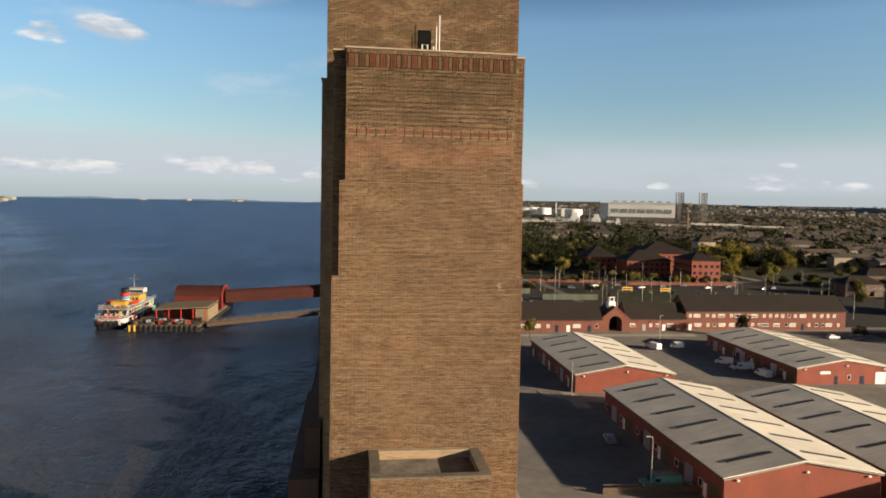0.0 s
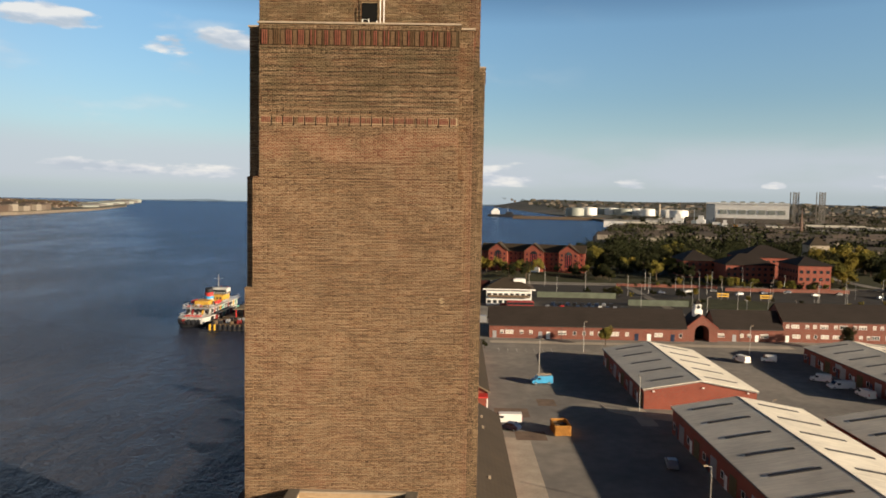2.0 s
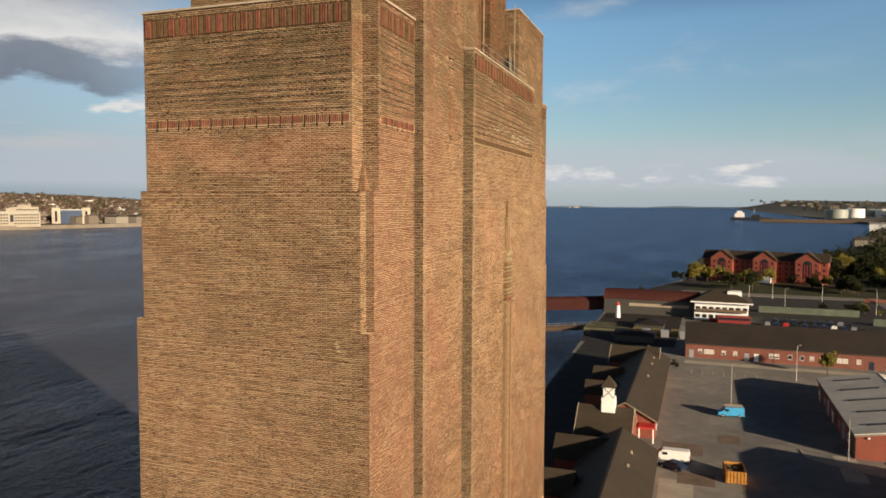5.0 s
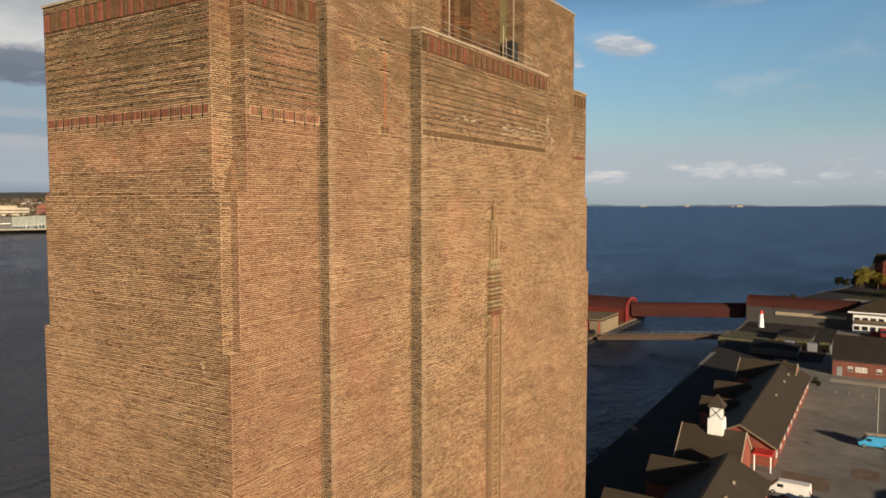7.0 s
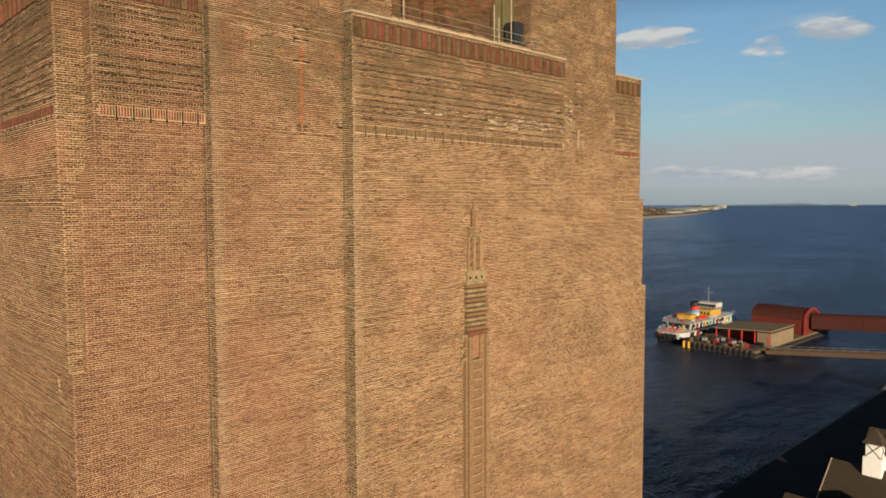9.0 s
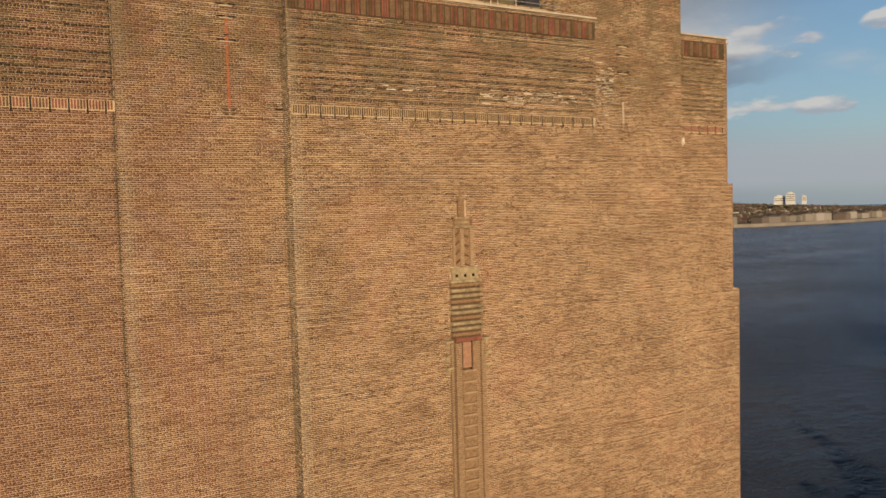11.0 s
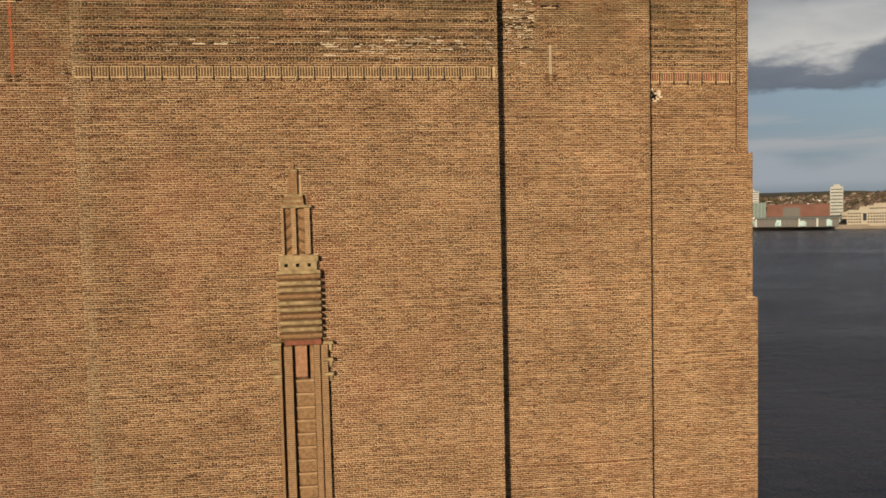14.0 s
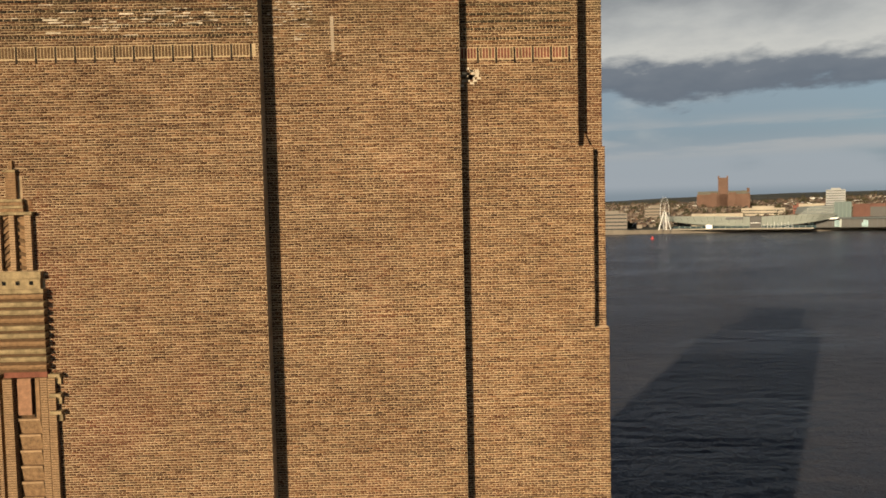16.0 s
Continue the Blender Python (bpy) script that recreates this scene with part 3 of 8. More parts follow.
def whole(name, me, mat, label, category, group="", kind="", m=None):
    ob = new(name, me)
    if not me.materials:
        me.materials.append(mat)
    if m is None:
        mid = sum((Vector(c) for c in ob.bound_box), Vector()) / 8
        ob.matrix_basis = fitted_to_view(Matrix.Identity(4), mid.x, mid.y)
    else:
        ob.matrix_basis = fitted_to_view(m, m.translation.x, m.translation.y)
    return tagged(ob, label, category, group, kind)


rng = random.Random(7)
# ---- water and land ----
SEA = -5.5


def bowl(x, y, base):
    """Height of far ground: it lifts a little towards the horizon."""
    d = math.hypot(x - 10, y - 40)
    return base + max(0.0, (d - 2200) / 2600) ** 1.6 * (22 - SEA)


def build_water():
    v, f = [], []
    radii = [0, 60, 150, 300, 600, 1000, 1500, 2000, 2400, 2800, 3200, 3600, 4000, 4300, 4600, 4900]
    n = 96
    for r in radii:
        for k in range(n):
            a = 2 * math.pi * k / n
            x, y = 10 + r * math.cos(a), 40 + r * math.sin(a)
            v.append((x, y, bowl(x, y, SEA)))
    for i in range(len(radii) - 1):
        for k in range(n):
            f.append((i * n + k, (i + 1) * n + k, (i + 1) * n + (k + 1) % n, i * n + (k + 1) % n))
    whole("water", mesh("water", v, f, True), WATER, "wide grey-blue river with small wind waves", "water", "", "structure")


build_water()


def shelf(name, outline, top, mat, label, category, bottom=SEA - 2):
    n = len(outline)
    v = [(x, y, top) for x, y in outline] + [(x, y, bottom) for x, y in outline]
    f = [tuple(range(n))] + [(i + n, (i + 1) % n + n, (i + 1) % n, i) for i in range(n)]
    return whole(name, mesh(name, v, f), mat, label, category, "", "structure")


QUAY = [(-8.4, -600), (2500, -600), (2500, 700), (140, 700), (46, 513), (22, 446), (3.5, 383), (-10.8, 326), (-10.0, 230), (-8.9, 150), (-8.1, 80)]
shelf("ground", QUAY, 0.0, ASPHALT, "worn grey asphalt of the dockside and streets", "ground")


def rise(x, y):
    """The land climbs away from the river."""
    d = max(0.0, y - 2900)
    return 2.0 + min(70.0, 0.036 * d) + 4 * math.sin(x * 0.004) * min(1, d / 600)


def build_far_land():
    shore = [(700, 140), (1000, 210), (1500, 340), (1925, 415), (2400, 420), (3150, 378), (3900, 300), (4700, 190)]
    v, f = [], []
    cols = 26
    for y, x0 in shore:
        for k in range(cols):
            u = (k / (cols - 1)) ** 1.7
            x = x0 + u * (4700 - x0)
            h = 0.02 if k == 0 else rise(x, y) * min(1.0, (x - x0) / 400 + 0.12)
            v.append((x, y, h))
    for i in range(len(shore) - 1):
        for k in range(cols - 1):
            a = i * cols + k
            f.append((a, a + 1, a + cols + 1, a + cols))
    # river wall below the edge
    n = len(v)
    for i, (y, x0) in enumerate(shore):
        v.append((x0, y, SEA - 2))
    for i in range(len(shore) - 1):
        f.append((n + i, i * cols, (i + 1) * cols, n + i + 1))
    # flank towards the near right
    e = len(v)
    v += [(2500, 698, 0.0), (2500, -600, 0.0), (4700, -600, 40.0), (4700, 700, 40.0)]
    f.append((e, e + 1, e + 2, e + 3))
    whole("far_ground", mesh("far_ground", v, f), LAND, "hazy wooded country and suburbs across the bend", "ground", "", "structure")


build_far_land()


def build_far_bank():
    shore = [(-900, -1180), (-200, -1160), (371, -1150), (780, -1107), (970, -1040), (1300, -975), (1600, -985), (2290, -1140), (2900, -1330), (3500, -1600), (3950, -1790)]
    v, f = [], []
    cols = 12
    for y, x0 in shore:
        for k in range(cols):
            u = k / (cols - 1)
            x = x0 - u * (4500 + x0)
            d = x0 - x
            v.append((x, y, bowl(x, y, 0) if k == 0 else bowl(x, y, 0) * 0.4 + min(62, 0.036 * max(0, d - 60)) * (1 + 0.45 * min(1.0, max(0.0, (y - 1100) / 700))) * (1 if y < 2200 else max(0.2, 1 - (y - 2200) / 1800))))
    for i in range(len(shore) - 1):
        for k in range(cols - 1):
            a = i * cols + k
            f.append((a, a + cols, a + cols + 1, a + 1))
    n = len(v)
    for y, x0 in shore:
        v.append((x0 + 3, y, SEA - 2))
    for i in range(len(shore) - 1):
        f.append((n + i, n + i + 1, (i + 1) * cols, i * cols))
    whole("far_bank", mesh("far_bank", v, f), LAND, "built-up far bank of the river", "ground", "", "structure")
    wall_v, wall_f = [], []
    for y, x0 in shore:
        wall_v += [(x0 + 6, y, SEA - 1), (x0 + 5, y, 1.2), (x0 - 4, y, 1.2)]
    for i in range(len(shore) - 1):
        a = i * 3
        wall_f += [(a, a + 3, a + 4, a + 1), (a + 1, a + 4, a + 5, a + 2)]
    whole("river_wall", mesh("river_wall", wall_v, wall_f), PALE_STONE, "long pale stone river wall on the far bank", "wall", "", "structure")


PALE_STONE = plain("pale_river_wall", (0.17, 0.145, 0.115), 0.9, 0, 0.3, 0.03)
build_far_bank()

# ---- the brick tower ----
XA, XB, XC = 9.41, 9.84, 10.40
MID = 3.50
YF, YAB, YBC, YCD, YDE, YR = 41.10, 45.90, 51.83, 66.38, 72.33, 76.95
NX, NY = 0.74, 0.92
Z_NOTCH, Z_LEDGE, Z_BLOCK, Z_SHAFT = 35.55, 41.3, 49.05, 54.1
COURSE, LONG, JOINT, BED = 0.075, 0.226, 0.020, 0.0255


def mirror(x):
    return 2 * MID - x + (0.13 if x == XA else 0.0)


tower = thing("ventilation_tower", "tall brown brick ventilation tower with stepped faces beside the river", "tower")


def plan_block(name, outline, z0, z1, label="", mat=None):
    return part(name, prism(name, outline, "z", z0, z1), mat or MORTAR, tower, label)


def front_outline(nx, ny):
    """The end block with rebated corners, for both ends by symmetry in y."""
    x0, x1 = mirror(XA), XA
    return [(x0 + nx, YF), (x1 - nx, YF), (x1 - nx, YF + ny), (x1, YF + ny), (x1, YAB + 0.3), (x0, YAB + 0.3), (x0, YF + ny), (x0 + nx, YF + ny)]


def flipped(outline):
    return [(x, YF + YR - y) for x, y in reversed(outline)]


END_LOW = [(mirror(XA), YF), (XA, YF), (XA, YAB + 0.3), (mirror(XA), YAB + 0.3)]
for turn in (lambda o: o, flipped):
    plan_block("end_block", turn(END_LOW), -6.0, Z_NOTCH, "lower body of the end block in brown brick")
    plan_block("end_block_upper", turn(front_outline(0.40, 0.46)), Z_NOTCH, Z_LEDGE, "end block with narrow rebated corners")
    plan_block("end_block_top", turn(front_outline(NX, NY)), Z_LEDGE, Z_BLOCK, "end block with wide rebated corners")
plan_block("shaft", [(mirror(XB), YAB), (XB, YAB), (XB, YDE), (mirror(XB), YDE)], -6.0, Z_BLOCK + 0.3, "main shaft of the tower")
plan_block("side_bay", [(XB - 0.3, YBC), (XC, YBC), (XC, YCD), (XB - 0.3, YCD)], -6.0, Z_BLOCK - 0.12, "projecting middle bay")
plan_block("side_bay", [(mirror(XC), YBC), (mirror(XB) + 0.3, YBC), (mirror(XB) + 0.3, YCD), (mirror(XC), YCD)], -6.0, Z_BLOCK - 0.12, "projecting middle bay")
# two head blocks with a louvred gap between them
OPEN_A, OPEN_B = 54.45, 64.1
plan_block("head_block", [(mirror(XB), YAB), (XB, YAB), (XB, OPEN_A), (mirror(XB), OPEN_A)], Z_BLOCK + 0.3, Z_SHAFT, "upper pier of the shaft")
plan_block("head_block", [(mirror(XB), OPEN_B), (XB, OPEN_B), (XB, YDE), (mirror(XB), YDE)], Z_BLOCK + 0.3, Z_SHAFT, "upper pier of the shaft")
plan_block("inner_core", [(mirror(XB) + 2.2, OPEN_A), (XB - 2.2, OPEN_A), (XB - 2.2, OPEN_B), (mirror(XB) + 2.2, OPEN_B)], Z_BLOCK + 0.3, Z_SHAFT - 0.1, "dark recessed core behind the louvres", OLIVE)
plan_block("stack", [(MID - 4.2, 49.5), (MID + 4.2, 49.5), (MID + 4.2, 68.7), (MID - 4.2, 68.7)], Z_SHAFT, 64.5, "set-back stack at the head of the tower", BRICK)
# broad foot towards the river
plan_block("foot", [(-5.3, 47.5), (mirror(XC) + 0.2, 47.5), (mirror(XC) + 0.2, 70.7), (-5.3, 70.7)], -6.0, 20.6, "broad brick foot on the river side", DARK_WALL)
plan_block("foot_slope", [(-4.3, 49.5), (mirror(XC) + 0.2, 49.5), (mirror(XC) + 0.2, 68.7), (-4.3, 68.7)], 20.6, 23.6, "upper step of the foot", DARK_WALL)

# ribs in the louvred opening
for k, (y0, y1) in enumerate(((54.45, 55.6), (56.15, 56.75), (57.1, 57.7), (58.1, 61.6))):
    part("pier", boxes("pier", [(XB - 2.2, XB - (0.35 if k in (0, 3) else 0.8), y0, y1, Z_BLOCK + 0.25, Z_SHAFT - 0.2)]), BRICK, tower, "brick pier between louvres")
for k in range(30):
    z = Z_BLOCK + 0.45 + k * 0.15
    part("louvre", boxes("louvre", [(XB - 2.1, XB - 1.55, 55.6, 58.1, z, z + 0.05)]), OLIVE, tower)


# brick laying
def lay(face, plane, u0, u1, z0, z1, seed, skip=()):
    """Corners of all bricks of one wall face. face: 'x' looks along +x, 'y' along -y, 'Y' along +y. skip: (u0, u1, z0, z1) left free."""
    r = np.random.RandomState(seed)
    out = []
    n0, n1 = int(round(z0 / COURSE)), int(round(z1 / COURSE))
    for row in range(n0, n1):
        head = row % 4 == 3
        step = LONG / 2 if head else LONG
        shift = (0.0, 0.5, 0.0, 0.25)[row % 4] * step
        lo = np.arange(math.floor(u0 / step) - 1, math.ceil(u1 / step) + 1) * step + shift
        a, b = np.clip(lo + JOINT / 2, u0, u1), np.clip(lo + step - JOINT / 2, u0, u1)
        ok = b - a > 0.03
        za, zb = row * COURSE + BED / 2, (row + 1) * COURSE - BED / 2
        for s in skip:
            if zb > s[2] and za < s[3]:
                ok &= ~((a >= s[0] - 0.02) & (b <= s[1] + 0.02))
                lap = (a < s[0]) & (b > s[0])
                b = np.where(lap, s[0] - 0.004, b)
                lap = (a < s[1]) & (b > s[1])
                a = np.where(lap, s[1] + 0.004, a)
                ok &= b - a > 0.02
        a, b = a[ok], b[ok]
        n = len(a)
        if n:
            drop, thick = 0.0035 * r.randn(n) + 0.003 * r.randn() + 0.006 * np.sin(0.9 * a + 0.35 * row + seed) * np.sin(0.23 * a + 0.11 * row), 0.003 * r.randn(n)
            a, b = a + 0.003 * r.randn(n), b + 0.003 * r.randn(n)
            out.append(np.c_[a, b, za + drop - thick, zb + drop + thick, 0.0065 + 0.0035 * r.rand(n)])
    return np.vstack(out) if out else np.zeros((0, 5))


def brick_boxes(face, plane, rows):
    a, b, za, zb, p = rows.T
    n = len(rows)
    u = np.stack([a, b, b, a, a, b, b, a], 1)
    z = np.stack([za, za, zb, zb, za, za, zb, zb], 1)
    d = np.stack([-0.01 * np.ones(n)] * 4 + [p] * 4, 1)
    if face == "x":
        v = np.stack([plane + d, u, z], 2)
        quad = [[4, 5, 6, 7], [0, 1, 5, 4], [1, 2, 6, 5], [2, 3, 7, 6], [3, 0, 4, 7]]
    elif face == "y":
        v = np.stack([u, plane - d, z], 2)
        quad = [[4, 5, 6, 7], [0, 1, 5, 4], [1, 2, 6, 5], [2, 3, 7, 6], [3, 0, 4, 7]]
    else:
        v = np.stack([u, plane + d, z], 2)
        quad = [[7, 6, 5, 4], [4, 5, 1, 0], [5, 6, 2, 1], [6, 7, 3, 2], [7, 4, 0, 3]]
    q = (np.array(quad)[None] + 8 * np.arange(n)[:, None, None]).reshape(-1, 4)
    return v.reshape(-1, 3), q


single_rows = []


def bricks(face, plane, u0, u1, z0, z1, seed, skip=(), holder=None, solo=None, mat=BRICK):
    rows = lay(face, plane, u0, u1, z0, z1, seed, skip)
    if solo:
        u, z = (rows[:, 0] + rows[:, 1]) / 2, (rows[:, 2] + rows[:, 3]) / 2
        inside = (u > solo[0]) & (u < solo[1]) & (z > solo[2]) & (z < solo[3])
        single_rows.append(rows[inside])
        rows = rows[~inside]
    if len(rows):
        ob = part("brickwork", fast_mesh("brickwork", *brick_boxes(face, plane, rows)), mat, holder or tower)
        ob["kind"] = "stuff"


UNIT_BOX = {m.name: boxes("unit_" + m.name, [(-0.5, 0.5, -0.5, 0.5, -0.5, 0.5)]) for m in (RED_FIN, BROWN_FIN, FLUSH, FIN_GAP_SHADE, SLOPE_BRICK)}
# near-black pieces painted for the shade inside the band's slots
SLOT_SHADE = plain("slot_shade_black", (0.022, 0.015, 0.010), 0.95, 0, 0.4, 4.0)
UNIT_BOX[SLOT_SHADE.name] = boxes("unit_joint", [(-0.5, 0.5, -0.5, 0.5, -0.5, 0.5)])
# decorative bands: heights as (low, high)
BAND_LOW, BAND_TOP = (44.03, 44.395), (48.005, 48.745)
STRINGS = [n * COURSE + 0.010 for n in (595, 599, 602, 605, 609, 613, 619, 622, 625, 631, 634, 637)]


def soldier_band(face, plane, u0, u1, parent, band_mat):
    """The narrow and the deep band of upright bricks across one face, and the recessed lines between them."""
    def slab(name, ua, ub, za, zb, d, mat, inset=-0.02):
        item = (plane + inset, plane + d, ua, ub, za, zb) if face == "x" else ((ua, ub, plane - d, plane - inset, za, zb) if face == "y" else (ua, ub, plane + inset, plane + d, za, zb))
        return item
    def piece(name, item, mat):
        ob = part(name, UNIT_BOX[mat.name], mat, parent)
        ob.location = [(item[2 * k] + item[2 * k + 1]) / 2 for k in range(3)]
        ob.scale = [item[2 * k + 1] - item[2 * k] for k in range(3)]

    piece("band_backing", slab("b", u0 + 0.02, u1 - 0.02, BAND_LOW[0] - 0.02, BAND_LOW[1], 0.006, None), FLUSH)
    piece("band_backing", slab("b", u0 + 0.02, u1 - 0.02, BAND_TOP[0] - 0.07, BAND_TOP[1] + 0.07, 0.003, None), FIN_GAP_SHADE)
    k, u = 0, u0 + 0.12
    while u < u1 - 0.18:
        if k % 6 == 5:
            piece("slot", slab("s", u, u + 0.062, BAND_LOW[0] - 0.12, BAND_LOW[1], 0.012, None), SLOT_SHADE)
            u += 0.085
        else:
            piece("soldier_brick", slab("s", u, u + 0.068, BAND_LOW[0] + 0.025 + 0.01 * rng.random(), BAND_LOW[1] - 0.02, 0.018 + 0.006 * rng.random(), None), band_mat if rng.random() < 0.8 else BROWN_FIN)
            u += 0.097
        k += 1
    u = u0 + 0.15
    while u < u1 - 0.5:
        for j in range(3):
            piece("fin_brick", slab("d", u + j * 0.105, u + j * 0.105 + 0.06, BAND_TOP[0], BAND_TOP[1] - 0.03 * rng.random(), 0.055 + 0.015 * rng.random(), None), RED_FIN if rng.random() < 0.6 else BROWN_FIN)
        for j in range(8):
            piece("header_brick", slab("l", u + 0.35, u + 0.55, BAND_TOP[0] + 0.02 + j * 0.087, BAND_TOP[0] + 0.084 + j * 0.087, 0.03 + 0.012 * rng.random(), None), SLOPE_BRICK)
        u += 0.62
    # string courses: the dark tone stands in for the shade of the recess
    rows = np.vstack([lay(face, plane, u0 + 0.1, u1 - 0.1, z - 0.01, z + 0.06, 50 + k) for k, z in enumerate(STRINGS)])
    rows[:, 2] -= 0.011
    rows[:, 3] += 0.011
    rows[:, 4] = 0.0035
    part("string_course", fast_mesh("string_course", *brick_boxes(face, plane, rows)), DARK_BRICK, parent, "recessed courses of dark mossy brick, recess shade in the colour")["kind"] = "stuff"


def band_skip(u0, u1):
    return [(u0 + 0.1, u1 - 0.1, BAND_LOW[0], BAND_LOW[1]), (u0 + 0.1, u1 - 0.1, BAND_TOP[0], BAND_TOP[1])] + [(u0 + 0.1, u1 - 0.1, z + 0.002, z + 0.055) for z in STRINGS]


FX0, FX1 = mirror(XA), XA
# a stretch of the middle bay whose bricks are single pieces
SOLO = (64.0, 66.3, 37.95, 40.2)
# front face
bricks("y", YF, FX0, FX1, 18.0, Z_NOTCH, 1)
bricks("y", YF, FX0 + 0.40, FX1 - 0.40, Z_NOTCH, Z_LEDGE, 2)
bricks("y", YF, FX0 + NX, FX1 - NX, Z_LEDGE, Z_BLOCK, 3, band_skip(FX0 + NX, FX1 - NX))
soldier_band("y", YF, FX0 + NX, FX1 - NX, tower, RED_FIN)
bricks("y", YF + 0.46, FX1 - 0.40, FX1, Z_NOTCH, Z_LEDGE, 4)
bricks("y", YF + NY, FX1 - NX, FX1, Z_LEDGE, Z_BLOCK, 5)
bricks("y", YF + 0.46, FX0, FX0 + 0.40, Z_NOTCH, Z_LEDGE, 6)
bricks("y", YF + NY, FX0, FX0 + NX, Z_LEDGE, Z_BLOCK, 7)
bricks("x", FX1 - 0.40, YF, YF + 0.46, Z_NOTCH, Z_LEDGE, 8)
bricks("x", FX1 - NX, YF, YF + NY, Z_LEDGE, Z_BLOCK, 9)
# side faces from front to rear
bricks("x", XA, YF, YAB, 15.0, Z_NOTCH, 10)
bricks("x", XA, YF + 0.46, YAB, Z_NOTCH, Z_LEDGE, 11)
bricks("x", XA, YF + NY, YAB, Z_LEDGE, Z_BLOCK, 12, band_skip(YF + NY + 0.1, YAB + 0.1))
soldier_band("x", XA, YF + NY + 0.1, YAB + 0.05, tower, RED_FIN)
# the returns take the darker copy, moss and shade in its colour
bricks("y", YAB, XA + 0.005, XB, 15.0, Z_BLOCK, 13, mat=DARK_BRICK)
bricks("x", XB, YAB, YBC, 15.0, Z_SHAFT, 14, ())
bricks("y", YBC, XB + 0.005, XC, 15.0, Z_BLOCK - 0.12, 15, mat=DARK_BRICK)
RELIEF_GAP = [(58.3, 59.9, 10, 34.8), (58.42, 59.8, 34.8, 37.85), (58.62, 59.56, 37.85, 39.6), (58.75, 59.45, 39.6, 39.95), (58.92, 59.28, 39.95, 40.6)]
bricks("x", XC, YBC, YCD, 15.0, Z_BLOCK - 0.12, 16, band_skip(YBC, YCD) + RELIEF_GAP, None, SOLO)
soldier_band("x", XC, YBC, YCD, tower, BROWN_FIN)
bricks("x", XB, YCD, YDE, 15.0, Z_SHAFT, 17)
bricks("x", XA, YDE, YR, 15.0, Z_NOTCH, 18)
bricks("x", XA, YDE, YR - 0.46, Z_NOTCH, Z_LEDGE, 19)
bricks("x", XA, YDE, YR - NY, Z_LEDGE, Z_BLOCK, 20, band_skip(YDE - 0.1, YR - NY - 0.1))
soldier_band("x", XA, YDE - 0.05, YR - NY - 0.1, tower, RED_FIN)
bricks("x", FX1 - 0.40, YR - 0.46, YR, Z_NOTCH, Z_LEDGE, 21)
bricks("x", FX1 - NX, YR - NY, YR, Z_LEDGE, Z_BLOCK, 22)
# head
bricks("y", YAB, mirror(XB), XB, Z_BLOCK, Z_SHAFT, 23, [(3.05, 3.95, 49.0, 51.42)])
bricks("x", XB, YBC, OPEN_A, Z_BLOCK - 0.12, Z_SHAFT, 24)
bricks("x", XB, OPEN_B, YCD, Z_BLOCK - 0.12, Z_SHAFT, 25)
bricks("y", OPEN_B, XB - 2.2, XB, Z_BLOCK - 0.12, Z_SHAFT, 26)
bricks("Y", OPEN_A, XB - 2.2, XB, Z_BLOCK - 0.12, Z_SHAFT, 27)

# sloped infill at the ledge of the rebated corners
for sy, y0 in ((1, YF), (-1, YR)):
    y1, y2 = sorted((y0 + sy * 0.46, y0 + sy * NY))
    part("weathering", boxes("weathering", [(FX1 - NX, FX1 - 0.406 - 0.0185 * k, y1 + (0.006 + 0.026 * k if sy > 0 else 0), y2 - (0.006 + 0.026 * k if sy < 0 else 0), Z_LEDGE + k * COURSE, Z_LEDGE + (k + 1) * COURSE) for k in range(17)]), MORTAR, tower, "stepped weathering above the corner rebate")
    for k in range(17):
        z = Z_LEDGE + k * COURSE
        part("weathering_brick", boxes("weathering_brick", [(FX1 - NX, FX1 - 0.40 - 0.0185 * k, y1 + (0.026 * k if sy > 0 else 0), y2 - (0.026 * k if sy < 0 else 0), z + 0.014, z + COURSE - 0.006)]), BRICK, tower)

# copings
rim = 0.07
for turn in (lambda o: o, flipped):
    o = front_outline(NX, NY)
    grown = [(o[0][0] - rim, YF - rim), (o[1][0] + rim, YF - rim), (o[2][0] + rim, YF + NY - rim), (XA + rim, YF + NY - rim), (XA + rim, YAB - 0.02), (mirror(XA) - rim, YAB - 0.02), (mirror(XA) - rim, YF + NY - rim), (o[7][0] - rim, YF + NY - rim)]
    part("coping", prism("coping", turn(grown), "z", Z_BLOCK, Z_BLOCK + 0.09), COPING, tower, "thin pale stone coping")
for x0, x1 in ((XB + 0.015, XC + rim), (mirror(XC) - rim, mirror(XB) - 0.015)):
    part("coping", boxes("coping", [(x0, x1, YBC - rim, YCD + rim, Z_BLOCK - 0.12, Z_BLOCK - 0.03)]), COPING, tower, "thin pale stone coping")
part("coping", boxes("coping", [(mirror(XB) - rim, XB + rim, YAB - rim, OPEN_A + rim, Z_SHAFT, Z_SHAFT + 0.09)]), COPING, tower, "thin pale stone coping")
part("coping", boxes("coping", [(mirror(XB) - rim, XB + rim, OPEN_B - rim, YDE + rim, Z_SHAFT, Z_SHAFT + 0.09)]), COPING, tower, "thin pale stone coping")
# narrow band near the head of the rear pier
u = OPEN_B + 2.4
while u < YDE - 0.4:
    part("fin_brick", boxes("fin_brick", [(XB - 0.02, XB + 0.04, u, u + 0.07, Z_SHAFT - 0.75, Z_SHAFT - 0.25)]), SLOPE_BRICK, tower)
    u += 0.35


